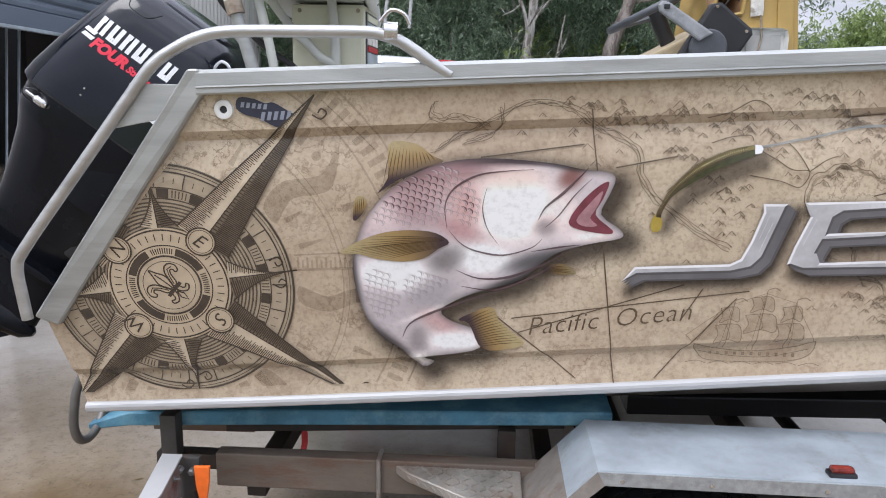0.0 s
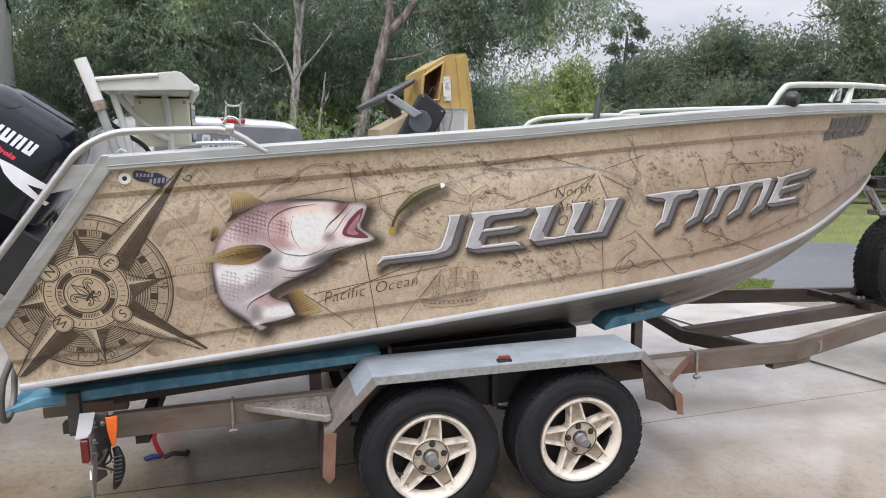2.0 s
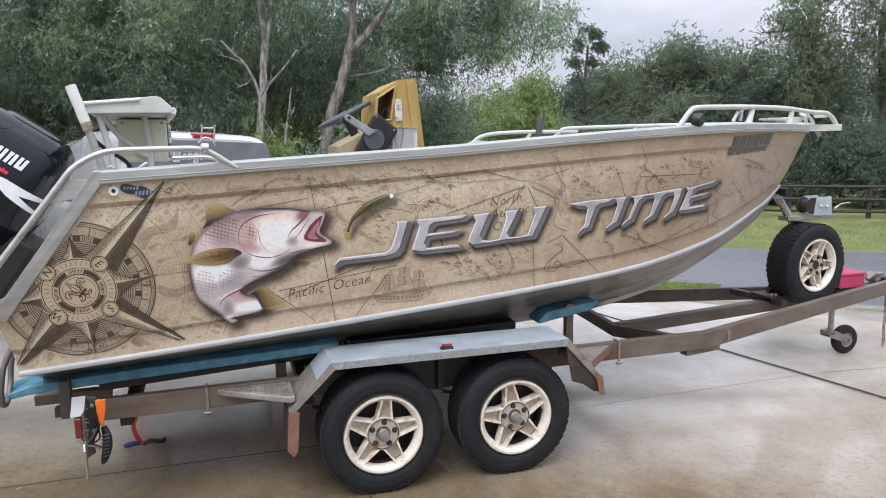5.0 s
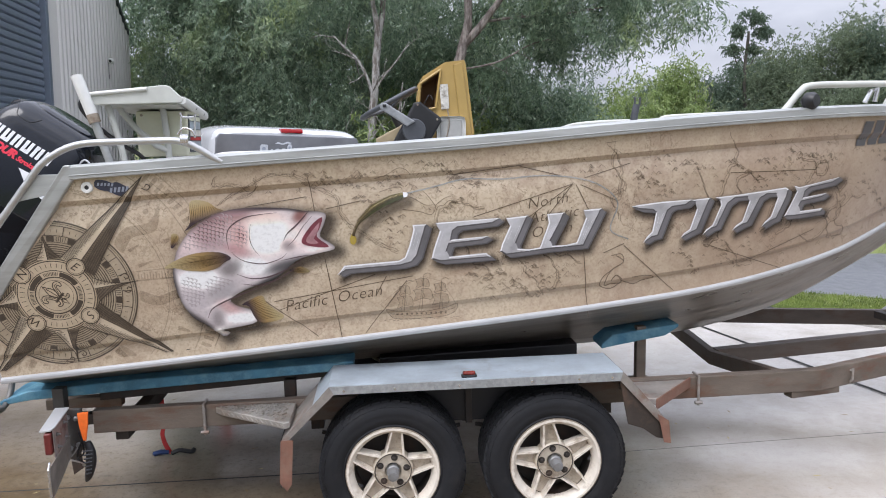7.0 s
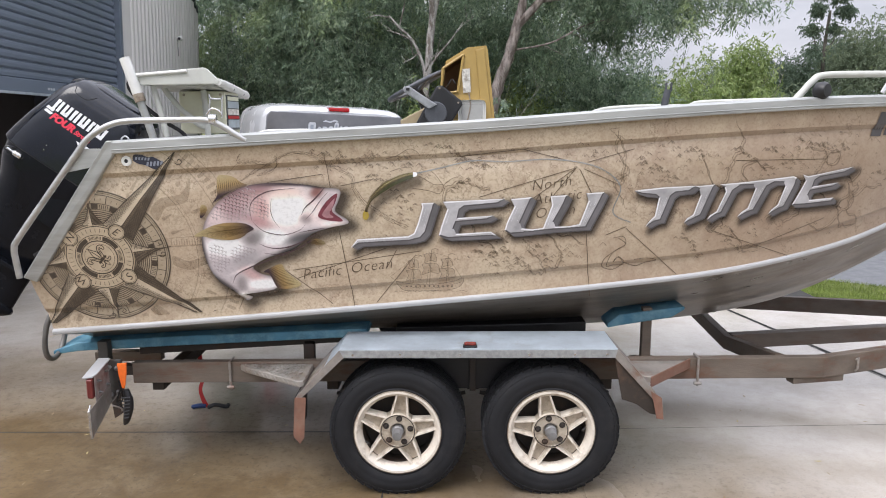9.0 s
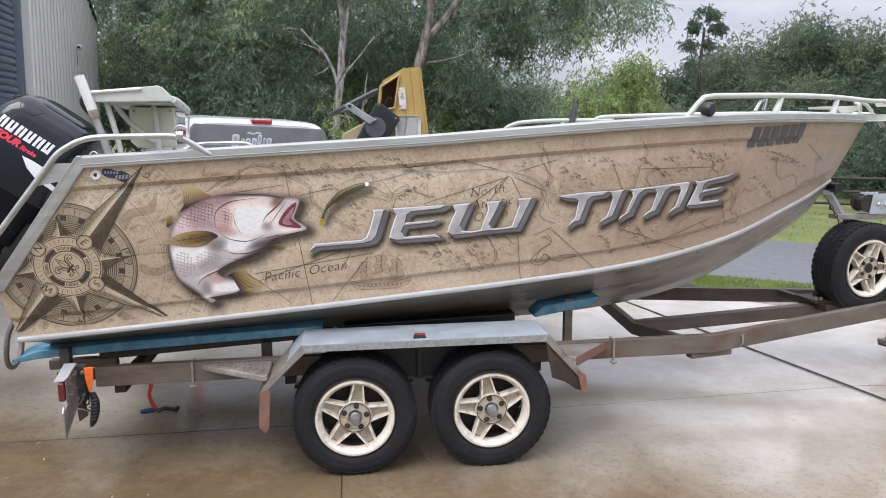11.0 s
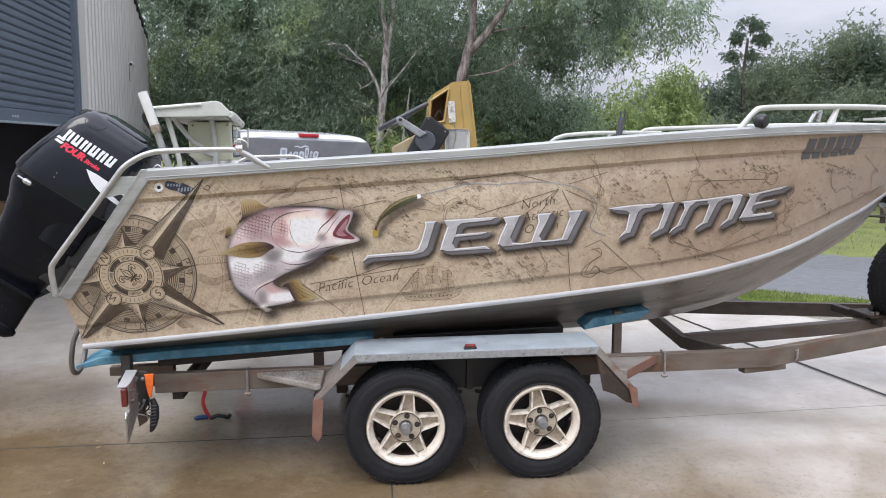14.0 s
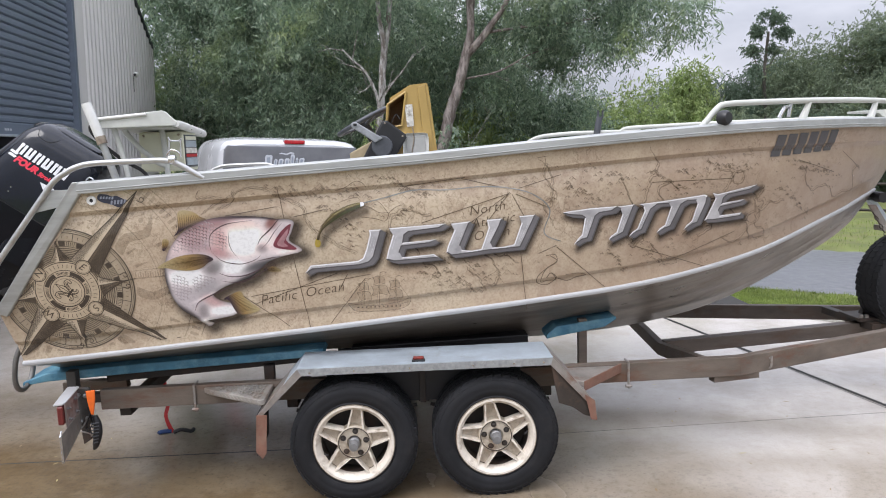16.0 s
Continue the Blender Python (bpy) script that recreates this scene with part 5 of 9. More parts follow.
part("leg", loft([(-1.12, -0.30, 0.17, 0.10), (-1.18, -0.37, 0.16, 0.09), (-1.23, -0.41, 0.15, 0.075), (-1.28, -0.40, 0.14, 0.06), (-1.32, -0.26, 0.135, 0.05), (-1.42, -0.22, 0.13, 0.045), (-1.56, -0.20, 0.13, 0.042)], power=2.2), COWL_SATIN, motor, "black drive leg", smooth=True)
part("cavitation_plate", prism([(-0.46, -1.285), (-0.43, -1.272), (0.10, -1.262), (0.16, -1.275), (0.10, -1.29), (-0.43, -1.298)], -0.12, 0.12, bevel=0.004), COWL_SATIN, motor)
part("plate_edge", prism([(-0.455, -1.30), (-0.25, -1.297), (-0.24, -1.312), (-0.45, -1.315)], -0.115, -0.105, bevel=0.002), CHROME, motor, "bright worn plate edge")
gear = bmesh.new()
rings = [(-0.29, 0.05), (-0.25, 0.062), (-0.12, 0.076), (0.02, 0.07), (0.10, 0.048), (0.14, 0.014)]
prev = None
for w, r in rings:
    ring = [gear.verts.new((w, r * math.cos(2 * math.pi * k / 24), -1.60 + r * math.sin(2 * math.pi * k / 24))) for k in range(24)]
    if prev:
        for k in range(24):
            gear.faces.new((prev[k], prev[(k + 1) % 24], ring[(k + 1) % 24], ring[k]))
    else:
        gear.faces.new(ring)
    prev = ring
gear.faces.new(prev[::-1])
part("gear_case", gear, COWL_SATIN, motor, smooth=True)
part("skeg", prism([(-0.24, -1.64), (0.08, -1.64), (0.02, -1.71), (-0.18, -1.87), (-0.25, -1.86)], -0.010, 0.010, bevel=0.004), COWL_SATIN, motor)
prop = new("propeller")
prop.parent = motor
prop["label"] = "dull stainless three-blade propeller"
part("hub", tube([(-0.29, 0, -1.60), (-0.42, 0, -1.60)], [0.045, 0.04, 0.03], sides=16), CHROME, prop, smooth=True)
for i in range(3):
    bm = bmesh.new()
    rot = Matrix.Translation((-0.355, 0, -1.60)) @ Matrix.Rotation(2 * math.pi * i / 3 + 0.4, 4, "X")
    grid = []
    for a in range(7):
        r = 0.035 + 0.135 * a / 6
        wide = 0.085 * math.sin(math.pi * (0.25 + 0.7 * a / 6))
        grid.append([bm.verts.new(rot @ Vector((b * 0.02 * (1 - a / 8), math.sin(b * wide / r * 0.9) * r, math.cos(b * wide / r * 0.9) * r))) for b in (-1, -0.5, 0, 0.5, 1)])
    for a, b in zip(grid, grid[1:]):
        for k in range(4):
            bm.faces.new((a[k], a[k + 1], b[k + 1], b[k]))
    bm.normal_update()
    bmesh.ops.solidify(bm, geom=bm.faces[:], thickness=0.004)
    part("blade", bm, CHROME, prop, smooth=True)
part("swivel_bracket", box((0.10, -0.10, -1.15), (0.24, 0.10, -0.72), bevel=0.02), BLACK, motor)
part("clamp_bracket", box((0.20, -0.16, -0.95), (0.42, 0.16, -0.60), bevel=0.02), BLACK, motor, "black clamp bracket on the transom")
# oval latch with a worn bright lever on the near flank
latch = part("latch_recess", lathe([(0.01, 0.0), (0.01, 0.052), (-0.006, 0.048), (-0.007, 0.0)], sides=24, m=Matrix.Translation((-0.225, -0.206, -0.60)) @ Matrix.Rotation(radians(-16), 4, "Z") @ Matrix.Diagonal((1.25, 1, 0.55, 1))), BLACK, motor, smooth=True)
part("latch_rim", tube([(-0.225 + 0.062 * math.cos(a), -0.2165 + 0.0175 * math.cos(a), -0.60 + 0.027 * math.sin(a)) for a in [math.pi * k / 14 for k in range(29)]], 0.0022, sides=6), COWL, latch, "glossy rim of the latch recess", smooth=True)
part("latch_arm", tube([(-0.272, -0.236, -0.596), (-0.225, -0.230, -0.600)], 0.007, sides=10), CHROME, latch, "worn bright latch arm", smooth=True)
part("latch_lever", tube([(-0.232, -0.231, -0.600), (-0.226, -0.2305, -0.600), (-0.190, -0.224, -0.602), (-0.182, -0.222, -0.602)], [0.008, 0.017, 0.018, 0.009], sides=12, smooth=3), CHROME, latch, "worn bright latch lever", smooth=True)
for s0 in (-0.455, -0.485):
    part("cowl_stud", lathe([(0.004, 0.0), (0.004, 0.006), (-0.004, 0.004), (-0.004, 0)], sides=10, m=Matrix.Translation((-0.09, -0.231, s0))), CHROME, motor)
bm = loft([(-0.60, -0.05, 0.2, 0.05), (-0.9, -0.05, 0.18, 0.04)], power=2.2)
bmesh.ops.transform(bm, matrix=Matrix.Translation((0.05, -0.17, 0.02)), verts=bm.verts)
part("hand_grip", bm, COWL_SATIN, motor, smooth=True)


def flat_text(body, size, shear=0.0, spacing=1.0, fat=0.0):
    """The outlines of a word in the built-in font, as a mesh in x and z."""
    cu = bpy.data.curves.new("word", "FONT")
    cu.body, cu.size, cu.shear, cu.space_character = body, size, shear, spacing
    cu.resolution_u, cu.offset = 3, fat
    ob = bpy.data.objects.new("word", cu)
    scene.collection.objects.link(ob)
    dg = bpy.context.evaluated_depsgraph_get()
    me = ob.evaluated_get(dg).to_mesh()
    bm = bmesh.new()
    bm.from_mesh(me)
    ob.evaluated_get(dg).to_mesh_clear()
    bpy.data.objects.remove(ob)
    bmesh.ops.transform(bm, matrix=Matrix(((1, 0, 0, 0), (0, 0, 1, 0), (0, 1, 0, 0), (0, 0, 0, 1))), verts=bm.verts)
    return bm


def cowl_y(x, z):
    """The cowl's near flank, to lay prints on it."""
    for (z0, a0, b0, h0), (z1, a1, b1, h1) in zip(COWL_ROWS, COWL_ROWS[1:]):
        if z1 <= z <= z0:
            t = (z - z0) / (z1 - z0)
            a, b, h = a0 + (a1 - a0) * t, b0 + (b1 - b0) * t, h0 + (h1 - h0) * t
            u = min(0.995, abs((x - (a + b) / 2) / ((b - a) / 2)))
            return -h * (1 - u ** 4.6) ** (1 / 4.6)
    return -0.236


COWL_ROWS = ROWS


def cowl_print(name, shapes, mat, lab="", bm=None):
    bm = bm or bmesh.new()
    for pts in shapes:
        bm.faces.new([bm.verts.new((x, 0, z)) for x, z in pts])
    bm.normal_update()
    bmesh.ops.triangulate(bm, faces=bm.faces[:])
    for _ in range(3):
        long = [e for e in bm.edges if e.calc_length() > 0.03]
        if long:
            bmesh.ops.subdivide_edges(bm, edges=long, cuts=1)
            bmesh.ops.triangulate(bm, faces=bm.faces[:])
    for v in bm.verts:
        v.co.y = cowl_y(v.co.x, v.co.z) - 0.0025
    part(name, bm, mat, motor, lab)


part("flank_seam", tube([(x, cowl_y(x, z) - 0.0005, z) for x, z in ((-0.165, -0.06), (-0.135, -0.08), (-0.118, -0.105), (-0.08, -0.108), (-0.045, -0.106), (-0.02, -0.088), (-0.005, -0.066))], 0.002, sides=5, smooth=4), BLACK, motor, "dark seam of the cowl lid")


# maker's mark as plain slanted bars
def bar(x, z, w, h, lean=0.25):
    return [(x, z), (x + w, z), (x + w + h * lean, z + h), (x + h * lean, z + h)]


for i in range(6):
    x = -0.178 + i * 0.0575
    cowl_print("print_bar", [bar(x, -0.254, 0.0175, 0.068, 0.12), bar(x + 0.0275, -0.254, 0.0175, 0.068, 0.12), bar(x + 0.018, -0.254 if i % 2 else -0.206, 0.009, 0.02, 0.12)], PRINT_SNOW, "white slanted bar")
for z in (-0.268, -0.290):
    cowl_print("print_stripe", [bar(-0.212, z, 0.05, 0.016, 0.6)], PRINT_SNOW, "white slanted stripe")


def cowl_word(body, size, x, z, fat):
    bm = flat_text(body, size, 0.3, 1.0, fat)
    bmesh.ops.transform(bm, matrix=Matrix.Translation((x, 0, z)), verts=bm.verts)
    cowl_print("print_word", [], PRINT_RED, "pinkish red slanted word " + body.lower(), bm)


cowl_word("FOUR", 0.058, -0.158, -0.308, 0.0036)
cowl_word("Stroke", 0.037, 0.004, -0.308, 0.0018)
cowl_print("print_swoosh", [[(0.04, -0.336), (0.11, -0.330), (0.32, -0.338), (0.33, -0.358), (0.21, -0.38), (0.33, -0.42), (0.325, -0.44), (0.16, -0.41), (0.10, -0.385)]], PRINT_SNOW, "white swoosh")

# ---------- stern rail, bow rails ----------
def build_stern_rail(flip):
    g = (lambda y: 2 * YC - y) if flip else (lambda y: y)
    r = new("stern_rail")
    r.parent = boat
    r["label"] = "bent dull aluminium tube rail round the stern corner"
    r.location.z = -LEAN if flip else 0
    pts = [(-1.70, g(-0.06), 1.10), (-1.705, g(-0.065), 1.17), (-1.705, g(-0.07), 1.235), (-1.68, g(-0.07), 1.285), (-1.53, g(-0.065), 1.478), (-1.385, g(-0.06), 1.663), (-1.335, g(-0.058), 1.723), (-1.285, g(-0.053), 1.758), (-1.225, g(-0.05), 1.786), (-1.15, g(-0.046), 1.799), (-1.0, g(-0.034), 1.802), (-0.86, g(-0.022), 1.803), (-0.815, g(-0.018), 1.799), (-0.775, g(-0.014), 1.786), (-0.735, g(-0.010), 1.763), (-0.695, g(-0.004), 1.735), (-0.655, g(0.002), 1.711)]
    part("tube", tube(pts, 0.0140, sides=14, smooth=6), ALU, r, smooth=True)
    part("gusset", prism([(-1.445, 1.575), (-1.36, 1.68), (-1.235, 1.68), (-1.275, 1.61)], g(-0.056), g(-0.048), bevel=0.002), ALU_CAP, r)
    low = [(-1.66, g(0.24), 0.98), (-1.70, g(0.20), 0.90), (-1.735, g(0.178), 0.82), (-1.748, g(0.172), 0.76), (-1.758, g(0.175), 0.69), (-1.764, g(0.205), 0.635), (-1.768, g(0.265), 0.612), (-1.77, g(0.33), 0.632), (-1.768, g(0.375), 0.69), (-1.76, g(0.385), 0.78), (-1.73, g(0.39), 0.90)]
    part("lower_loop", tube(low, 0.0135, sides=12, smooth=5), TUBE_DULL, r, "bent grey tube loop under the stern", smooth=True)
    if flip:
        return r
    h = part("rod_clip", tube([(-0.800, g(-0.025), 1.912), (-0.794, g(-0.025), 1.896), (-0.770, g(-0.025), 1.892), (-0.746, g(-0.025), 1.894), (-0.740, g(-0.025), 1.906)], 0.004, sides=6, smooth=3), CHROME, r, "small chrome rod clip")
    for x, s in ((-0.796, -0.010), (-0.743, -0.006)):
        part("wire", tube([(x, g(-0.025), 1.9), (x + s * 0.6, g(-0.025), 1.85), (x + s, g(-0.025), 1.812)], 0.004, sides=6), CHROME, h)
    part("wire", tube([(-0.815, g(-0.025), 1.826), (-0.79, g(-0.03), 1.85), (-0.76, g(-0.03), 1.842), (-0.748, g(-0.025), 1.82)], 0.0045, sides=6, smooth=4), CHROME, h)
    part("clamp", tube([(-0.805, g(-0.0225), 1.806), (-0.775, g(-0.0205), 1.805)], 0.021, sides=12), CHROME, h, smooth=True)


build_stern_rail(False)
build_stern_rail(True)


part("corner_ring", tube([(-1.206, -0.02, 1.705), (-1.203, -0.02, 1.722), (-1.187, -0.02, 1.733), (-1.171, -0.02, 1.722), (-1.168, -0.02, 1.705)], 0.0035, sides=7, smooth=4), CHROME, boat, "small bright ring on the stern corner", smooth=True)


def rail_pt(x, dz, inset, flip):
    y, z = gun(min(x, 3.66))
    y = y + inset
    return (x, 2 * YC - y if flip else y, z + 0.05 + dz)


for flip in (False, True):
    r = new("bow_rail")
    r.parent = boat
    r["label"] = "pale painted tube bow rail"
    r.location.z = -0.085 if flip else 0
    dz = 0.105
    x0 = 1.90
    top = [rail_pt(x0, -0.02, 0.05, flip), rail_pt(x0 + 0.05, 0.03, 0.05, flip), rail_pt(x0 + 0.10, 0.08, 0.05, flip), rail_pt(x0 + 0.16, dz, 0.05, flip)] + [rail_pt(x, dz, 0.05, flip) for x in (2.3, 2.6, 2.9, 3.15, 3.35)] + [(3.60, (YC - 0.19) if not flip else YC + 0.19, 2.0), (3.80, (YC - 0.09) if not flip else YC + 0.09, 2.0), (3.88, (YC - 0.08) if not flip else YC + 0.08, 1.97), (3.93, (YC - 0.08) if not flip else YC + 0.08, 1.91)]
    part("top_tube", tube(top, 0.0165, sides=10, smooth=5), CREAM_PAINT, r, smooth=True)
    for x in (2.62, 3.2):
        p, q = rail_pt(x, dz, 0.05, flip), rail_pt(x - 0.06, -0.01, 0.05, flip)
        part("stanchion", tube([p, q], [0.013, 0.018, 0.024], sides=8), CREAM_PAINT, r, smooth=True)
    if flip:
        low = [rail_pt(1.24, -0.01, 0.05, flip), rail_pt(1.29, 0.06, 0.05, flip), rail_pt(1.36, 0.09, 0.05, flip), rail_pt(1.45, 0.1, 0.05, flip), rail_pt(1.65, 0.10, 0.05, flip), rail_pt(1.95, 0.085, 0.05, flip), rail_pt(2.15, 0.075, 0.05, flip)]
        part("stanchion", tube([rail_pt(1.76, 0.094, 0.05, flip), rail_pt(1.70, -0.01, 0.05, flip)], [0.013, 0.018, 0.024], sides=8), CREAM_PAINT, r, smooth=True)
        part("lead_tube", tube(low, 0.0165, sides=10, smooth=4), CREAM_PAINT, r, smooth=True)
part("nav_lamp", lathe([(-0.03, 0.0), (-0.028, 0.03), (-0.01, 0.042), (0.02, 0.04), (0.04, 0.02), (0.04, 0)], sides=20, m=Matrix.Translation((2.02, 0.26, 1.925)) @ Matrix.Rotation(0.5, 4, "Z")), BLACK, boat, "round black lamp on the bow rail", smooth=True)
part("anchor_bracket", prism([(3.30, 1.965), (3.62, 1.972), (3.66, 1.955), (3.56, 1.915), (3.50, 1.912), (3.46, 1.945), (3.30, 1.95)], YC - 0.05, YC + 0.05, bevel=0.004), CREAM_PAINT, boat, "pale painted anchor bracket")
part("bow_arch", tube([(3.52, YC - 0.2, 1.91), (3.53, YC - 0.18, 1.97), (3.56, YC - 0.1, 1.99), (3.66, YC - 0.06, 1.985), (3.72, YC - 0.06, 1.93), (3.72, YC - 0.06, 1.91)], 0.012, sides=8, smooth=4), CREAM_PAINT, boat, smooth=True)
part("roller", tube([(3.86, YC - 0.06, 1.99), (3.86, YC + 0.06, 1.99)], 0.024, sides=12), WHITE_TUBE, boat, "white bow roller", smooth=True)
holder = part("rod_holder", tube([(1.79, 2.10, 1.70), (1.825, 2.10, 1.93), (1.84, 2.10, 2.01)], [0.028, 0.026, 0.024], sides=12), DARK_GREY, boat, "dark grey rod holder by the far gunwale", smooth=True)
for x in (1.825, 1.862):
    part("fork", tube([(x, 2.10, 2.0), (x + 0.004, 2.10, 2.06)], 0.008, sides=8), DARK_GREY, holder, smooth=True)
part("cleat", tube([(2.40, 0.42, 1.92), (2.43, 0.42, 1.975), (2.47, 0.43, 1.99), (2.46, 0.43, 1.925)], 0.012, sides=8), CHROME, boat)
part("deck_lip", prism([(1.12, 1.72), (1.17, 1.80), (1.24, 1.828), (1.36, 1.815), (1.40, 1.76)], 2.0, 2.1, bevel=0.004), CREAM_PAINT, boat)

# ---------- bait board with rod tube ----------
bait = thing("bait_board", "cream bait board table on tube legs at the stern", "bait board")
bm = bmesh.new()
top = [bm.verts.new(p) for p in ((-1.37, 0.61, 2.03), (-0.97, 0.61, 2.02), (-1.10, 1.62, 1.985), (-1.42, 1.62, 1.995))]
low = [bm.verts.new(v.co - Vector((0, 0, 0.04))) for v in top]
bm.faces.new(top), bm.faces.new(low[::-1])
for k in range(4):
    bm.faces.new((top[k], low[k], low[(k + 1) % 4], top[(k + 1) % 4]))
bmesh.ops.recalc_face_normals(bm, faces=bm.faces)
bmesh.ops.bevel(bm, geom=bm.edges[:], offset=0.01, segments=2, affect="EDGES")
part("tray", bm, CREAM_PAINT, bait, "cream moulded tray")
part("apron", prism([(-1.372, 1.985), (-1.372, 2.042), (-1.03, 2.074), (-1.005, 2.066), (-0.945, 2.005), (-0.955, 1.988)], 0.595, 0.612, bevel=0.005), CREAM_PAINT, bait, "cream front apron with a slanted end")
part("rim_tube", tube([(-1.375, 0.59, 2.036), (-1.11, 0.59, 2.056)], 0.0095, sides=12), WHITE_TUBE, bait, "white tube along the rim", smooth=True)
part("side_roll", tube([(-0.952, 0.60, 2.0), (-0.975, 0.80, 1.992), (-1.03, 1.20, 1.978), (-1.075, 1.53, 1.968), (-1.087, 1.60, 1.962)], [0.018, 0.024, 0.026, 0.026, 0.022], sides=14, smooth=4), WHITE_TUBE, bait, "white padded roll along the side", smooth=True)
for t in (0.35, 0.72):
    x, y, z = -0.952 - 0.135 * t, 0.60 + t, 2.0 - 0.036 * t
    part("roll_tie", tube([(x, y, z + 0.028), (x + 0.022, y, z + 0.014), (x + 0.026, y, z - 0.016)], 0.004, sides=6), DARK_GREY, bait)
cab = part("cabinet", box((-1.266, 0.87, 1.73), (-1.008, 1.15, 1.966), bevel=0.012), CREAM_PANEL, bait, "faded cream plastic cabinet")
part("cabinet_frame", prism([(0.895, 1.75), (1.125, 1.75), (1.125, 1.945), (0.895, 1.945)], -1.008, -1.003, m=Matrix(((0, 1, 0, 0), (1, 0, 0, 0), (0, 0, 1, 0), (0, 0, 0, 1)))), DARK_GREY, cab)
for k, (z0, z1, mt) in enumerate(((1.915, 1.937, CREAM_PANEL), (1.872, 1.910, GALV), (1.835, 1.867, PAPER), (1.812, 1.83, RED_STRAP), (1.762, 1.807, GALV))):
    part("label_band", box((-1.003, 0.905, z0), (-1.000, 1.115, z1)), mt, cab, "printed label band")
part("corner_post", tube([(-1.118, 0.845, 1.99), (-1.104, 0.84, 1.82), (-1.095, 0.835, 1.5)], 0.0165, sides=12, smooth=3), CREAM_PAINT, bait, smooth=True)
for x in (-1.235, -1.03):
    part("cabinet_screw", lathe([(0, 0.008), (-0.004, 0.006), (-0.004, 0)], sides=8, m=Matrix.Translation((x, 0.870, 1.945))), RIM_GRIME, cab)
for pts in ([(-1.322, 0.80, 2.0), (-1.311, 0.81, 1.963), (-1.279, 0.82, 1.916), (-1.238, 0.82, 1.865), (-1.192, 0.825, 1.825), (-1.154, 0.83, 1.785), (-1.099, 0.838, 1.761)], [(-1.32, 0.66, 1.985), (-1.27, 0.66, 1.75), (-1.25, 0.66, 1.5)], [(-1.16, 1.5, 1.98), (-1.16, 1.5, 1.5)]):
    part("leg", tube(pts, 0.0155, sides=10, smooth=4), CREAM_PAINT, bait, smooth=True)
rod = thing("rod_tube", "white plastic rod holder tube leaning on the bait board", "rod holder")
part("tube", tube([(-1.425, 0.58, 2.122), (-1.368, 0.58, 1.935)], 0.0265, sides=20), WHITE_TUBE, rod, smooth=True)
part("bore", tube([(-1.426, 0.58, 2.1235), (-1.424, 0.58, 2.117)], 0.022, sides=16), INSIDE, rod)
part("clamp", tube([(-1.369, 0.58, 1.94), (-1.358, 0.58, 1.90)], 0.0275, sides=16), RIM_GRIME, rod, smooth=True)
part("hose", tube([(-1.43, 0.66, 2.03), (-1.45, 0.66, 1.98), (-1.40, 0.68, 1.90), (-1.30, 0.72, 1.80), (-1.22, 0.76, 1.74), (-1.18, 0.8, 1.66)], 0.011, sides=8, smooth=4), BLACK, rod, "black hose", smooth=True)
part("post", tube([(-1.362, 0.582, 1.91), (-1.31, 0.60, 1.70), (-1.30, 0.60, 1.5)], 0.02, sides=12), ALU_CAP, rod, smooth=True)

# ---------- steering console ----------
console = thing("steering_console", "mustard gelcoat steering console with an open front locker", "console")
y0, y1 = 0.99, 1.55
outline = [(0.235, 2.13), (0.36, 2.205), (0.465, 2.215), (0.475, 2.19), (0.56, 1.40), (0.20, 1.40), (0.205, 1.86)]
mouth = [(0.222, 2.085), (0.332, 2.158), (0.30, 1.965), (0.212, 1.95)]
bm = bmesh.new()
a, b = [bm.verts.new((x, y0, z)) for x, z in outline], [bm.verts.new((x, y1, z)) for x, z in outline]
for i in range(7):
    bm.faces.new((a[i], b[i], b[(i + 1) % 7], a[(i + 1) % 7]))
bm.faces.new(b[::-1])
hole = [bm.verts.new((x, y0, z)) for x, z in mouth]
for loop in ((a[0], a[1], hole[1], hole[0]), (a[1], a[2], a[3], a[4], hole[2], hole[1]), (a[4], a[5], a[6], hole[3], hole[2]), (a[6], a[0], hole[0], hole[3])):
    bm.faces.new(loop)
bmesh.ops.triangulate(bm, faces=[f for f in bm.faces if len(f.verts) > 4])
part("shell", bm, GOLD, console, "mustard gelcoat shell", smooth=False)
bm = bmesh.new()
a = [bm.verts.new((x, y0, z)) for x, z in mouth]
b = [bm.verts.new((0.275 + (x - 0.275) * 0.85, y0 + 0.22, 2.04 + (z - 2.04) * 0.85)) for x, z in mouth]
for i in range(4):
    bm.faces.new((a[i], a[(i + 1) % 4], b[(i + 1) % 4], b[i]))
bm.faces.new(b)
part("open_locker", bm, GOLD_IN, console, "open brown locker")
part("front_corner", prism([(0.405, 2.19), (0.455, 2.205), (0.51, 1.72), (0.45, 1.72)], y0 - 0.008, y0 + 0.002, bevel=0.006), GOLD, console)
for a, b in (((0.218, 2.09), (0.336, 2.165)), ((0.336, 2.165), (0.303, 1.96)), ((0.218, 2.09), (0.207, 1.945)), ((0.207, 1.945), (0.303, 1.96))):
    part("locker_frame", tube([(a[0], y0 - 0.008, a[1]), (b[0], y0 - 0.008, b[1])], 0.007, sides=6), GOLD, console)
part("loose_wire", tube([(0.225, y0 - 0.012, 1.96), (0.25, y0 - 0.02, 2.0), (0.27, y0 - 0.012, 2.03), (0.29, y0 - 0.02, 2.0)], 0.003, sides=5, smooth=4), BLACK, console)
part("label_plate", prism([(0.325, 2.085), (0.372, 2.088), (0.378, 1.955), (0.335, 1.95)], y0 - 0.0085, y0 - 0.005), PAPER, console, "peeling white label")
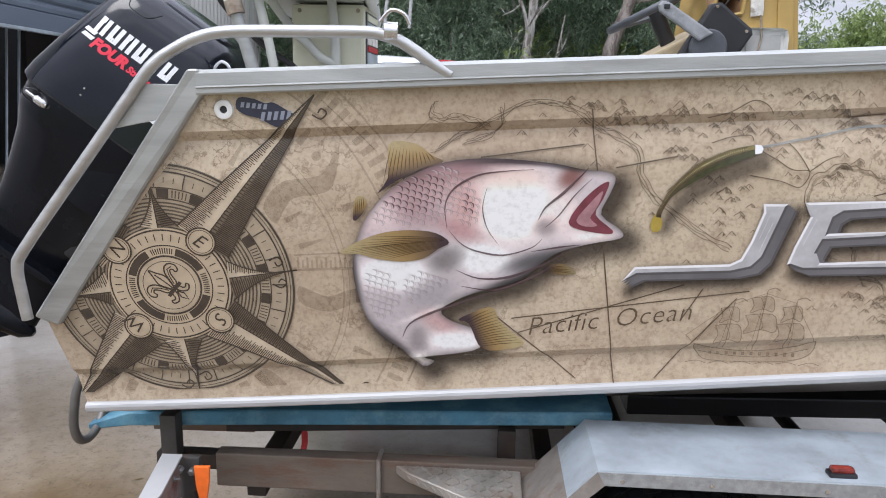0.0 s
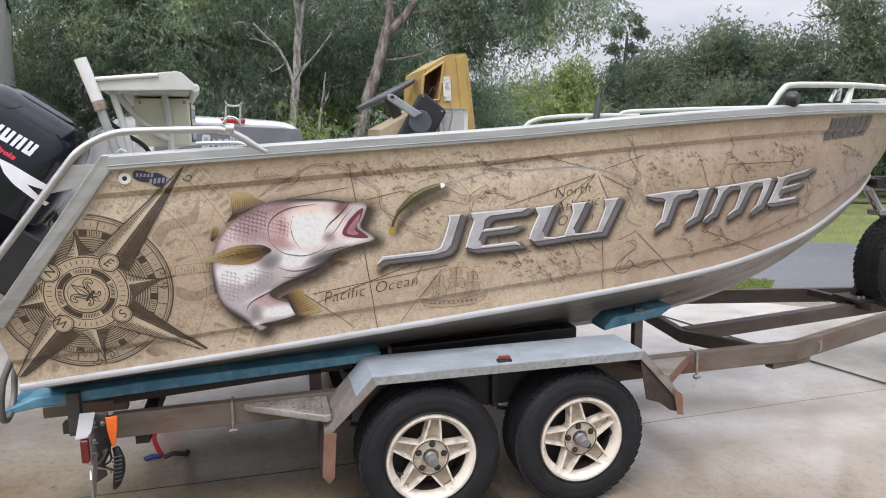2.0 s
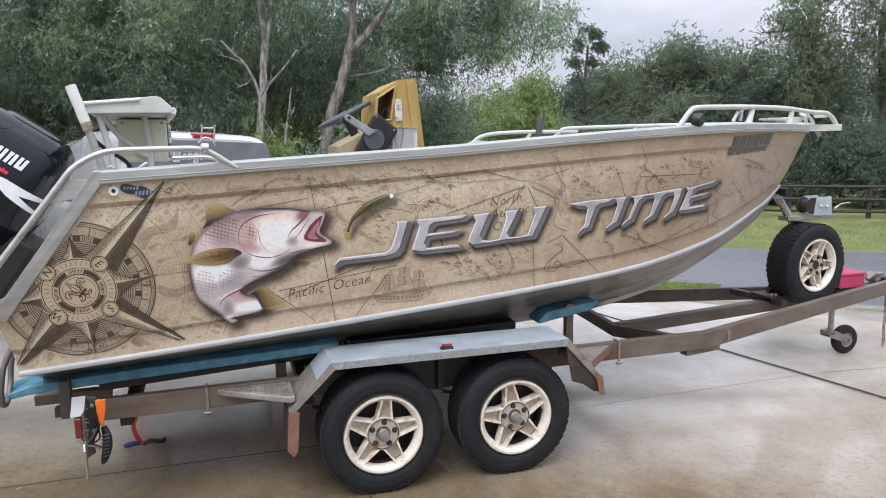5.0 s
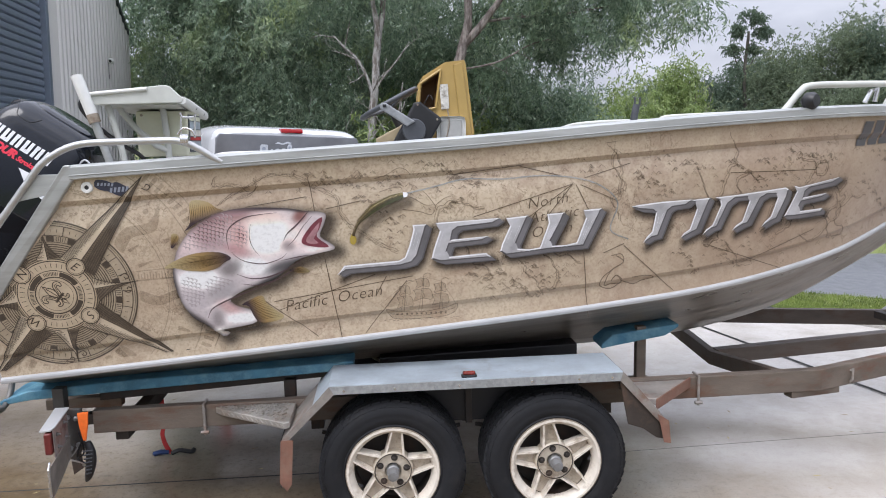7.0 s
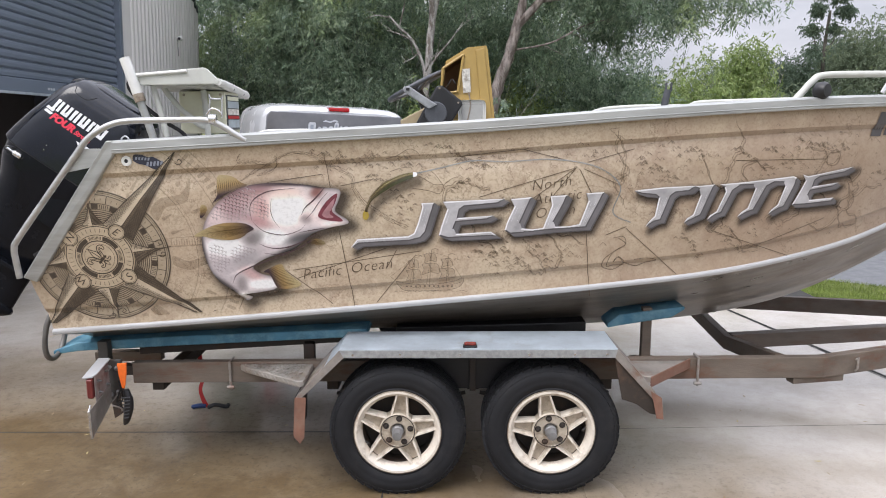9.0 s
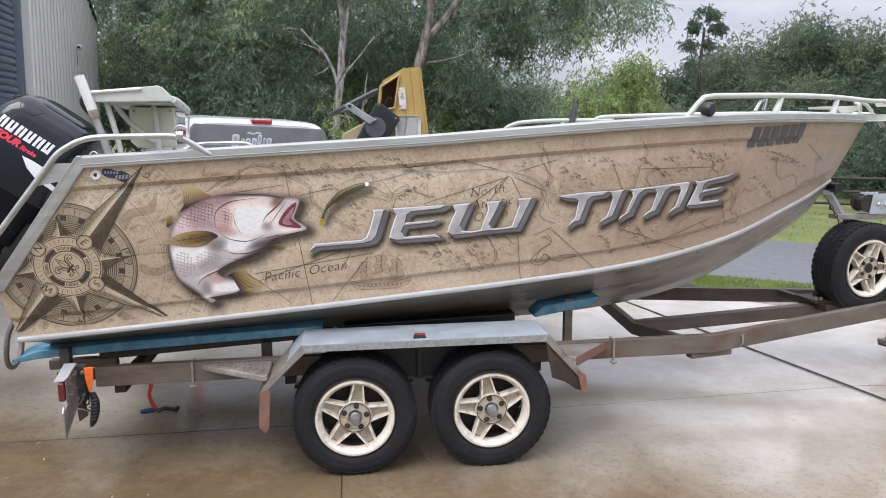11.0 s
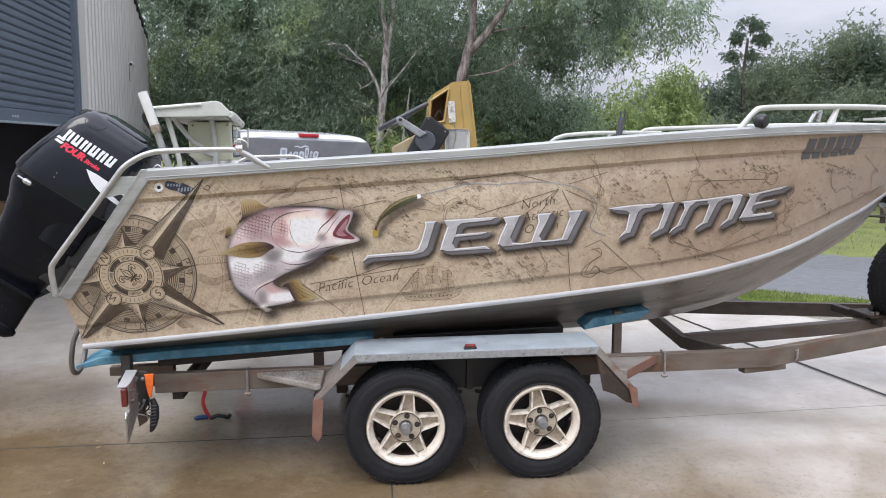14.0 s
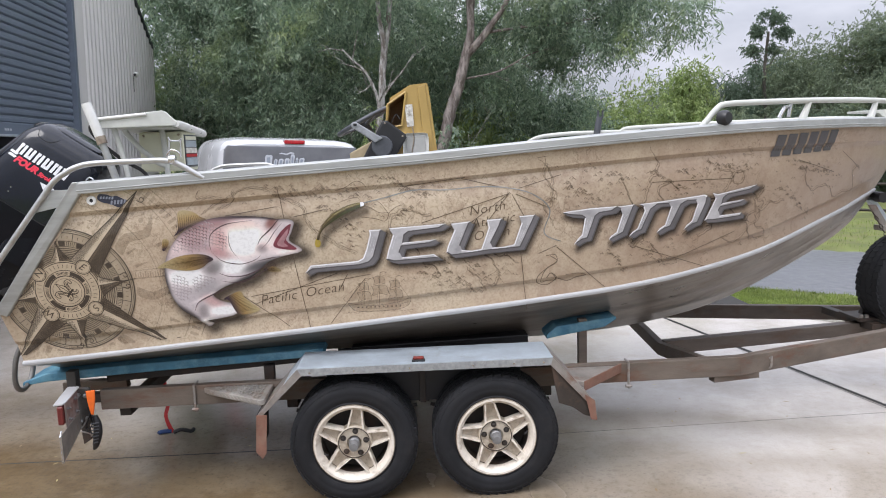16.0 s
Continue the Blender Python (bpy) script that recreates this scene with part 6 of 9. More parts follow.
part("pocket_frame", box((0.305, y0 - 0.014, 1.62), (0.465, y0 - 0.002, 1.912), bevel=0.03), WHITE_TUBE, console, "white moulded pocket")
part("pocket", box((0.325, y0 - 0.018, 1.62), (0.445, y0 - 0.012, 1.89), bevel=0.003), material("pale_pocket_lining", (0.42, 0.42, 0.40), 0.6), console)
part("hanging_cord", tube([(0.365, y0 - 0.02, 1.955), (0.375, y0 - 0.022, 1.88), (0.36, y0 - 0.02, 1.80), (0.365, y0 - 0.02, 1.76)], 0.004, sides=5, smooth=3), RIM_GRIME, console)
part("lower_tray", prism([(-0.03, 1.80), (0.10, 1.865), (0.21, 1.93), (0.21, 1.70), (-0.03, 1.70)], y0 + 0.02, y1 - 0.1, bevel=0.008), material("worn_tan_ledge", (0.36, 0.29, 0.18), 0.6, dirt=(0.5, 0.47, 0.4)), console, "worn tan ledge")
bm = prism([(0.04, 1.74), (0.18, 1.985), (0.215, 1.992), (0.325, 1.905), (0.33, 1.885), (0.24, 1.74)], y0 - 0.075, y0 - 0.03, bevel=0.012)
ctl = part("control_box", bm, BLACK, console, "black throttle control box")
part("dial", lathe([(0, 0.064), (-0.014, 0.064), (-0.022, 0.058), (-0.024, 0.0)], sides=28, m=Matrix.Translation((0.178, y0 - 0.075, 1.838))), DARK_GREY, ctl, "dark grey round control", smooth=False)
lever = prism([(0.185, 1.885), (0.03, 1.985), (0.008, 1.988), (-0.005, 1.975), (0.0, 1.955), (0.14, 1.86)], y0 - 0.115, y0 - 0.09, bevel=0.008)
part("lever", lever, LEVER_GREY, ctl, "grey throttle lever")
part("switch", box((0.012, y0 - 0.12, 1.962), (0.032, y0 - 0.112, 1.978), bevel=0.003), BLACK, ctl)
for x, z in ((0.20, 1.975), (0.305, 1.895)):
    part("screw", lathe([(0, 0.006), (-0.003, 0.005), (-0.003, 0)], sides=8, m=Matrix.Translation((x, y0 - 0.076, z))), RIM_GRIME, ctl)
# steering wheel, tilted
wheel_m = Matrix.Translation((0.05, 1.22, 2.0)) @ Matrix.Rotation(radians(63), 4, "Y")
sw = new("steering_wheel")
sw.parent = console
sw["label"] = "dark steering wheel"
ring = [wheel_m @ Vector((0.0, 0.175 * math.cos(2 * math.pi * k / 36), 0.175 * math.sin(2 * math.pi * k / 36))) for k in range(37)]
part("wheel_rim", tube(ring, 0.015, sides=10), DARK_GREY, sw, smooth=True)
for k in range(3):
    a = 2 * math.pi * k / 3 + 0.5
    part("spoke", tube([wheel_m @ Vector((0.03, 0, 0)), wheel_m @ Vector((0.0, 0.17 * math.cos(a), 0.17 * math.sin(a)))], 0.011, sides=8), DARK_GREY, sw, smooth=True)
part("column", tube([wheel_m @ Vector((0.0, 0, 0)), wheel_m @ Vector((0.16, 0, 0))], 0.03, sides=14), BLACK, sw, smooth=True)

# ---------- straps and loose things ----------
st = thing("orange_tie_strap", "bright orange tie strap hooked on the trailer's tail", "strap")
bm = prism([(-1.345, 0.655), (-1.30, 0.658), (-1.305, 0.60), (-1.318, 0.53), (-1.33, 0.53), (-1.342, 0.60)], 0.045, 0.055, bevel=0.003)
part("webbing", bm, ORANGE, st)
part("ratchet", tube([(-1.318, 0.058, 0.52), (-1.308, 0.058, 0.47), (-1.312, 0.058, 0.42), (-1.326, 0.058, 0.365), (-1.338, 0.058, 0.34)], [0.014, 0.021, 0.023, 0.017, 0.006], sides=10, smooth=4), BLACK, st, "black worn ratchet handle", smooth=True)
for k in range(7):
    part("rib", tube([(-1.332 + 0.001 * k, 0.036, 0.485 - 0.017 * k), (-1.292 - 0.002 * k, 0.036, 0.490 - 0.017 * k)], 0.0035, sides=5), DARK_GREY, st)
part("cord", tube([(-1.325, 0.05, 0.56), (-1.35, 0.05, 0.50), (-1.37, 0.06, 0.45)], 0.004, sides=5), BLACK, st)
rs = thing("red_hanging_strap", "red webbing strap hanging to a dark hook on the concrete", "strap")
bm = bmesh.new()
pts = [(-1.335, 1.10, 0.60), (-1.33, 1.10, 0.35), (-1.315, 1.09, 0.20), (-1.33, 1.08, 0.12), (-1.30, 1.07, 0.03), (-1.27, 1.06, 0.012)]
prev = None
for i, p in enumerate(smooth_path(pts, 5)):
    tw = 0.5 * math.sin(i * 0.35)
    w = Vector((math.cos(tw), math.sin(tw), 0)) * 0.014
    cur = [bm.verts.new(p + w), bm.verts.new(p - w)]
    if prev:
        bm.faces.new((prev[0], cur[0], cur[1], prev[1]))
    prev = cur
bm.normal_update()
bmesh.ops.solidify(bm, geom=bm.faces[:], thickness=0.003)
part("webbing", bm, RED_STRAP, rs)
part("hook", tube([(-1.28, 1.06, 0.014), (-1.24, 1.06, 0.03), (-1.20, 1.07, 0.02), (-1.17, 1.07, 0.014), (-1.16, 1.09, 0.02)], 0.013, sides=8, smooth=3), BLACK, rs, smooth=True)
part("blue_tail", tube([(-1.30, 1.07, 0.02), (-1.34, 1.06, 0.025), (-1.38, 1.07, 0.014), (-1.35, 1.10, 0.012)], 0.014, sides=6, smooth=3), BLUE_STRAP, rs, "dark blue webbing end")
crate = thing("red_crate", "red plastic box strapped on the trailer's draw bar", "box")
part("body", box((3.985, 1.03, 0.60), (4.235, 1.36, 0.70), bevel=0.01), PINK, crate)
part("lid", box((3.98, 1.024, 0.70), (4.24, 1.366, 0.722), bevel=0.007), PINK, crate)
part("foot", box((4.02, 1.08, 0.585), (4.2, 1.32, 0.602)), BLACK, crate)

# ---------- shed with a half-open roller door ----------
SHED_M = Matrix.Translation((-4.28, 3.35, -0.06)) @ Matrix.Rotation(radians(5.6), 4, "Z") @ Matrix.Rotation(radians(2.0), 4, "Y")
shed = thing("shed", "grey corrugated steel shed with a half-open slate roller door", "shed", m=SHED_M)


def rake(y):
    return 4.12 + 0.60 * (8.95 - y) if y > 4.0 else 4.12 + 0.60 * (y - (-0.95))


def ribbed(y0, y1, pitch, name, mat):
    bm = bmesh.new()
    ys, out = [], []
    y = y0
    while y < y1 - 1e-6:
        for dy, o in ((0, 0), (pitch * 0.55, 0), (pitch * 0.68, 0.026), (pitch * 0.87, 0.026)):
            if y + dy < y1:
                ys.append(y + dy), out.append(o)
        y += pitch
    ys.append(y1), out.append(0)
    prev = None
    for y, o in zip(ys, out):
        cur = [bm.verts.new((o, y, 0)), bm.verts.new((o, y, min(rake(y), 6.6)))]
        if prev:
            bm.faces.new((prev[0], cur[0], cur[1], prev[1]))
        prev = cur
    bmesh.ops.recalc_face_normals(bm, faces=bm.faces)
    bmesh.ops.solidify(bm, geom=bm.faces[:], thickness=0.01)
    part(name, bm, mat, shed, "vertical ribbed steel cladding")


ribbed(4.72, 8.95, 0.19, "cladding", SHED_STEEL)
ribbed(-3.2, -0.42, 0.19, "cladding", SHED_PILLAR)
part("door_pillar", box((-0.25, -0.42, 0), (0.035, 0, 5.6), bevel=0.012), SHED_PILLAR, shed, "pale grey door pillar")
part("corner_pillar", box((-0.25, 4.36, 0), (0.03, 4.72, 6.4), bevel=0.012), SHED_STEEL, shed)
part("door_jamb", box((-0.25, 4.25, 0), (0.045, 4.36, 6.2), bevel=0.008), DOOR_STEEL, shed, "slate door jamb")
part("header", box((-0.2, 0.0, 4.75), (0.03, 4.25, 6.4)), SHED_STEEL, shed)
door = new("roller_door")
door.parent = shed
door["label"] = "slate grey slatted roller door, half open"
bm = bmesh.new()
prof = [(0.0, 0.0), (0.022, 0.018), (0.026, 0.05), (0.022, 0.074), (0.0, 0.084), (-0.004, 0.098)]
for y in (0.01, 4.24):
    for k, (o, z) in enumerate(prof):
        bm.verts.new((-0.05 + o, y, z))
bm.verts.ensure_lookup_table()
for k in range(len(prof) - 1):
    bm.faces.new((bm.verts[k], bm.verts[k + 6], bm.verts[k + 7], bm.verts[k + 1]))
slat_me = bpy.data.meshes.new("slat")
bm.to_mesh(slat_me), bm.free()
slat_me.materials.append(DOOR_STEEL)
for i in range(26):
    s = new("slat", slat_me)
    s.parent = door
    s.matrix_basis = Matrix.Translation((0, 0, 2.33 + 0.098 * i))
part("bottom_bar", box((-0.075, 0.01, 2.19), (-0.015, 4.24, 2.335), bevel=0.01), DOOR_STEEL, door)
part("weather_strip", box((-0.07, 0.01, 2.165), (-0.005, 4.24, 2.192), bevel=0.004), GALV, door, "pale weather strip")
for k in range(3):
    part("label_mark", box((-0.014, 1.9 + 0.07 * k, 2.235), (-0.0125, 1.95 + 0.07 * k, 2.262)), STICKER, door)
part("rake_trim", prism([(8.97, 4.10), (4.6, 6.72), (4.6, 6.84), (9.02, 4.17)], -0.06, 0.05, m=Matrix(((0, 1, 0, 0), (1, 0, 0, 0), (0, 0, 1, 0), (0, 0, 0, 1)))), SHED_TRIM, shed, "dark roof edge trim")
part("end_trim", box((-0.06, 8.93, 0), (0.04, 8.99, 4.12)), SHED_STEEL, shed)
part("end_wall", box((-6, -3.25, 0), (-0.02, -3.2, 4.1)), DARK_ROOM, shed, "end wall darkened like the unlit interior")
part("end_wall", box((-6, 8.86, 0), (-0.07, 8.91, 4.1)), DARK_ROOM, shed, "end wall darkened like the unlit interior")
part("back_wall", box((-6.05, -3.2, 0), (-6, 8.9, 4.1)), DARK_ROOM, shed, "back wall darkened like the unlit interior")
bm = bmesh.new()
v = [bm.verts.new(p) for p in ((0.05, 8.97, 4.13), (-6, 8.97, 4.13), (-6, 4.0, 7.1), (0.05, 4.0, 7.1), (-6, -3.2, 2.8), (0.05, -3.2, 2.8))]
bm.faces.new(v[:4]), bm.faces.new((v[3], v[2], v[4], v[5]))
bm.normal_update()
bmesh.ops.solidify(bm, geom=bm.faces[:], thickness=0.03)
part("roof", bm, SHED_TRIM, shed, "dark steel roof")
part("inner_floor", box((-6, -3.2, 0.0), (0.0, 8.9, 0.065)), CONCRETE, shed)
cam_mount = new("security_camera")
cam_mount.parent = shed
cam_mount["label"] = "small white security camera on the cladding"
part("dome", lathe([(-0.07, 0), (-0.065, 0.03), (-0.03, 0.05), (0.02, 0.05), (0.05, 0.03), (0.05, 0)], sides=16, m=Matrix.Translation((0.09, 7.35, 3.42))), WHITE_TUBE, cam_mount, smooth=True)
part("lens", lathe([(-0.075, 0), (-0.072, 0.022), (-0.05, 0.024)], sides=12, m=Matrix.Translation((0.09, 7.33, 3.41))), BLACK, cam_mount, smooth=True)
part("cable", tube([(0.03, 7.37, 3.4), (0.035, 7.37, 3.1)], 0.01, sides=6), DARK_GREY, cam_mount)
sheet = thing("chipboard_sheet", "brown chipboard sheet inside the shed, dimmed like the unlit room", "board", m=SHED_M)
part("panel", box((-1.25, 2.9, 0.07), (-1.2, 4.2, 2.45)), BROWN_BOARD, sheet)
carton = thing("carton", "tan cardboard carton on the shed floor", "carton", m=SHED_M)
part("body", box((-1.0, 3.4, 0.07), (-0.7, 3.8, 1.1), bevel=0.005), CARDBOARD, carton)
for k, (ya, yb, xs) in enumerate(((1.42, 1.95, -0.74), (1.54, 2.10, -0.70))):
    pole = thing("metal_pole", "pale metal pole leaning inside the shed", "pole", "poles inside the shed", m=SHED_M)
    part("shaft", tube([(xs, ya, 0.07), (xs - 0.12, yb, 2.45)], 0.013, sides=8), GALV, pole, smooth=True)
    part("end_cap", tube([(xs - 0.119, yb - 0.004, 2.43), (xs - 0.121, yb + 0.005, 2.47)], 0.016, sides=8), BLACK, pole, smooth=True)
rack = thing("metal_rack", "bare metal rack inside the shed", "rack", m=SHED_M)
for y in (1.15, 1.3, 1.45, 2.6):
    part("upright", box((-1.6, y, 0.07), (-1.56, y + 0.035, 2.6)), GALV, rack)
for z in (0.6, 1.2, 1.8):
    part("shelf", box((-2.0, 0.5, z), (-1.5, 2.7, z + 0.03)), DARK_STEEL, rack)

# ---------- ute with a canopy, parked behind the boat ----------
UTE_M = Matrix.Translation((-0.955, 4.30, 0.065)) @ Matrix.Rotation(radians(24), 4, "Z") @ Matrix.Rotation(radians(2.6), 4, "Y")
ute = thing("ute", "silver-white dual cab ute with a canopy, parked behind the boat", "car", m=UTE_M)


def hull_sections(rows, n=28, power=7):
    """Body rings along y from rows of (y, half width low, half width high, z low, z high)."""
    bm = bmesh.new()
    rings = []
    for y, wl, wh, z0, z1 in rows:
        ring = []
        for k in range(n):
            a = 2 * math.pi * k / n
            c, s = math.cos(a), math.sin(a)
            u, v = math.copysign(abs(c) ** (2 / power), c), math.copysign(abs(s) ** (2 / power), s)
            f = (v + 1) / 2
            ring.append(bm.verts.new((u * (wl + (wh - wl) * f), y, z0 + (z1 - z0) * f)))
        rings.append(ring)
    for a, b in zip(rings, rings[1:]):
        for k in range(n):
            bm.faces.new((a[k], a[(k + 1) % n], b[(k + 1) % n], b[k]))
    bm.faces.new(rings[0][::-1])
    bm.faces.new(rings[-1])
    return bm


part("tub", hull_sections([(0.0, 0.84, 0.86, 0.50, 1.10), (0.06, 0.88, 0.88, 0.42, 1.13), (3.4, 0.90, 0.90, 0.40, 1.12), (4.6, 0.88, 0.86, 0.42, 1.08), (5.05, 0.78, 0.72, 0.50, 0.98)]), CARPAINT, ute, "silver-white body", smooth=True)
part("canopy", hull_sections([(0.08, 0.83, 0.72, 1.08, 1.83), (0.12, 0.86, 0.75, 1.08, 1.862), (0.2, 0.87, 0.765, 1.08, 1.885), (0.8, 0.87, 0.77, 1.08, 1.92), (1.55, 0.87, 0.77, 1.08, 1.915)]), CARPAINT, ute, "white canopy", smooth=True)
part("cab", hull_sections([(1.60, 0.86, 0.70, 1.05, 1.83), (2.0, 0.87, 0.70, 1.05, 1.86), (2.9, 0.86, 0.68, 1.05, 1.82), (3.7, 0.82, 0.60, 1.02, 1.20)]), CARPAINT, ute, smooth=True)
bm = prism([(-0.79, 1.17), (0.79, 1.17), (0.735, 1.74), (0.70, 1.805), (-0.70, 1.81), (-0.735, 1.77)], 0.045, 0.10, bevel=0.008)
win = part("rear_window", bm, CARGLASS, ute, "dark tinted rear window")
# the sign shop's sticker as plain rounded strokes
for k, (x, w, h, drop) in enumerate(((-0.325, 0.075, 0.115, 0.02), (-0.23, 0.034, 0.07, 0), (-0.18, 0.05, 0.072, 0), (-0.115, 0.05, 0.075, 0.045), (-0.05, 0.042, 0.115, 0), (0.007, 0.024, 0.08, 0), (0.045, 0.055, 0.074, 0))):
    z = 1.60 + 0.012 * k / 6
    outer = [(x, z - drop + 0.015), (x + 0.014, z - drop), (x + w - 0.012, z - drop), (x + w, z - drop + 0.014), (x + w + 0.012, z + h - 0.014), (x + w, z + h), (x + 0.022, z + h), (x + 0.008, z + h - 0.016)]
    bar_ob = part("sticker_bar", prism(outer, 0.040, 0.043), STICKER, win, "pale blue-white sticker stroke")
    cx, cz = x + w / 2 + 0.004, z + (h - drop) / 2
    part("sticker_core", prism([(cx + (px - cx) * 0.45, cz + (pz - cz) * 0.62) for px, pz in outer], 0.0375, 0.0405), STICKER_BLUE, bar_ob)
part("sticker_bar", prism([(-0.17, 1.725), (-0.14, 1.741), (-0.09, 1.73), (-0.04, 1.749), (0.0, 1.737), (-0.01, 1.725), (-0.04, 1.732), (-0.09, 1.715), (-0.13, 1.725)], 0.040, 0.043), STICKER, win, "pale sticker swash")
part("brake_lamp", box((-0.10, 0.06, 1.835), (0.125, 0.17, 1.876), bevel=0.012), RED_LENS, ute, "red high brake lamp")
for s in (-1, 1):
    part("side_window", prism([(0.25, 1.20), (1.45, 1.20), (1.40, 1.68), (0.32, 1.68)], 0.0, 0.02, m=Matrix.Translation((s * 0.842, 0, 0)) @ Matrix.Rotation(radians(-s * 8), 4, "Y") @ Matrix.Translation((0, 0, 0)) @ Matrix(((0, 1, 0, 0), (1, 0, 0, 0), (0, 0, 1, 0), (0, 0, 0, 1)))), CARGLASS, ute)
    part("tail_lamp", box((s * 0.80 - 0.06, -0.012, 0.78), (s * 0.80 + 0.06, 0.04, 1.10), bevel=0.015), RED_LENS, ute, "red tail lamp")
    for y in (0.95, 4.1):
        w = new("wheel")
        w.parent = ute
        w.matrix_basis = Matrix.Translation((s * 0.80, y, 0.37)) @ Matrix.Rotation(radians(90), 4, "Z")
        part("tyre", lathe([(-0.12, 0.2), (-0.125, 0.30), (-0.09, 0.37), (0.09, 0.37), (0.125, 0.30), (0.12, 0.2)], sides=28), RUBBER, w, smooth=True)
        part("rim", lathe([(-0.10, 0.0), (-0.11, 0.15), (-0.12, 0.21), (0.12, 0.21), (0.1, 0)], sides=20), ALU, w, smooth=True)
part("bumper", box((-0.86, -0.10, 0.42), (0.86, 0.05, 0.58), bevel=0.03), CHROME, ute, "chrome step bumper")
part("tailgate_handle", box((-0.1, -0.02, 0.92), (0.1, 0.0, 0.98), bevel=0.008), BLACK, ute)

# ---------- rail fence across the lawn ----------
fence = thing("rail_fence", "dark timber rail fence along the far lawn", "fence")
fd = Vector((0.80, -0.60, 0))
f0 = Vector((17.7, 16.5, 0))
for i in range(-3, 9):
    p = f0 + fd * (i * 2.4)
    z = ground_z(p.x, p.y)
    part("post", box((p.x - 0.06, p.y - 0.06, z - 0.2), (p.x + 0.06, p.y + 0.06, z + 1.15), bevel=0.01), FENCE_WOOD, fence)
    if i < 8:
        q = f0 + fd * ((i + 1) * 2.4)
        zq = ground_z(q.x, q.y)
        for h in (0.22, 0.62, 1.05):
            part("fence_rail", tube([(p.x, p.y - 0.07, z + h), (q.x, q.y - 0.07, zq + h)], 0.05, sides=6), FENCE_WOOD, fence)

# ---------- trees ----------
def leaf_arrays(rng, centres, per, spread, size, droop=0.75, slim=(0.08, 0.15), three=False):
    """Hanging sprays of narrow leaves round the centres: vertices and faces of four or three corners."""
    each = 9
    tw = len(centres) * max(1, per // each)
    n = tw * each
    foot = np.repeat(np.asarray(centres), max(1, per // each), 0) + rng.normal(0, 1, (tw, 3)) * np.asarray(spread)
    way = rng.normal(0, 1, (tw, 3))
    way[:, 2] = way[:, 2] * 0.5 - 0.7
    way /= np.linalg.norm(way, axis=1)[:, None]
    along = np.tile(np.linspace(0, 1, each), tw)[:, None] * size * 2.4
    c = np.repeat(foot, each, 0) + np.repeat(way, each, 0) * along + rng.normal(0, size * 0.16, (n, 3))
    d = rng.normal(0, 1, (n, 3)) + np.repeat(way, each, 0) * 0.9
    d[:, 2] = d[:, 2] * 0.6 - droop * 1.4
    d /= np.linalg.norm(d, axis=1)[:, None]
    s = np.cross(d, rng.normal(0, 1, (n, 3)))
    s /= np.linalg.norm(s, axis=1)[:, None] + 1e-9
    ln = size * rng.uniform(0.6, 1.35, (n, 1))
    w = ln * rng.uniform(slim[0], slim[1], (n, 1))
    if three:
        v = np.stack([c + s * w, c + d * ln, c - s * w], 1).reshape(-1, 3)
        return v, np.arange(n * 3).reshape(-1, 3)
    v = np.stack([c, c + d * ln * 0.45 + s * w, c + d * ln, c + d * ln * 0.45 - s * w], 1).reshape(-1, 3)
    return v, np.arange(n * 4).reshape(-1, 4)


def crown_centres(rng, n, lo, hi, boughs=16, loose=0.09, hollow=0.2):
    """Clump places on boughs inside an uneven crown between two corners of a box; loose is in metres times ten."""
    lo, hi = np.array(lo, float), np.array(hi, float)
    half = (hi - lo) / 2
    tops = []
    while len(tops) < boughs:
        p = rng.uniform(-1, 1, 3)
        r = np.linalg.norm(p)
        if hollow < r < 0.97:
            tops.append(p)
    out = []
    for i in range(n):
        p = (lo + hi) / 2 + tops[i % boughs] * half
        out.append(p + np.clip(rng.normal(0, 1, 3), -1.7, 1.7) * loose * 1.6 * (1.15, 1.15, 0.8))
    return out


def limb(bm, rng, p, d, length, r, depth, ends, bend=0.25):
    pts, rad = [Vector(p)], [r]
    q, dd = Vector(p), Vector(d).normalized()
    steps = 5
    for i in range(steps):
        dd = (dd + Vector(rng.normal(0, bend, 3)) * 0.4).normalized()
        q = q + dd * length / steps
        pts.append(q.copy())
        rad.append(r * (1 - 0.55 * (i + 1) / steps))
    tube(pts, rad, bm, 7 if r > 0.02 else 5)
    ends.append(pts[-1])
    if depth > 0:
        for k in range(2 if depth < 2 else 3):
            at = pts[2 + k % 3] if depth > 1 else pts[3 + k % 2]
            side_dir = Vector(rng.normal(0, 1, 3))
            side_dir.z = abs(side_dir.z) * 0.6 + 0.2
            limb(bm, rng, at, dd * 0.6 + side_dir.normalized() * 0.8, length * 0.55, r * 0.5, depth - 1, ends, bend)


def build_tree(name, label, base, trunk_pts, trunk_r, crowns, leafmat, bark, size=0.08, per=60, clumps=250, spread=0.2, seed=1, limbs=4, boughs=16, aims=(), loose=0.09, slim=(0.08, 0.15), three=False):
    """trunk_pts and crowns in metres from the base."""
    rng = np.random.default_rng(seed)
    t = thing(name, label, "tree", m=pose(*base))
    if trunk_pts:
        bm = bmesh.new()
        tube(trunk_pts, [trunk_r, trunk_r * 0.92, trunk_r * 0.8, trunk_r * 0.62, trunk_r * 0.45], bm, 12, 6)
        for v in bm.verts:
            v.co += Vector((noise.noise(v.co * 9), noise.noise(v.co * 9 + Vector((7, 0, 0))), 0)) * trunk_r * 0.22
        part("trunk", bm, bark, t, smooth=True)
        pts = smooth_path(trunk_pts, 6)
        for k in range(limbs):
            bm, ends = bmesh.new(), []
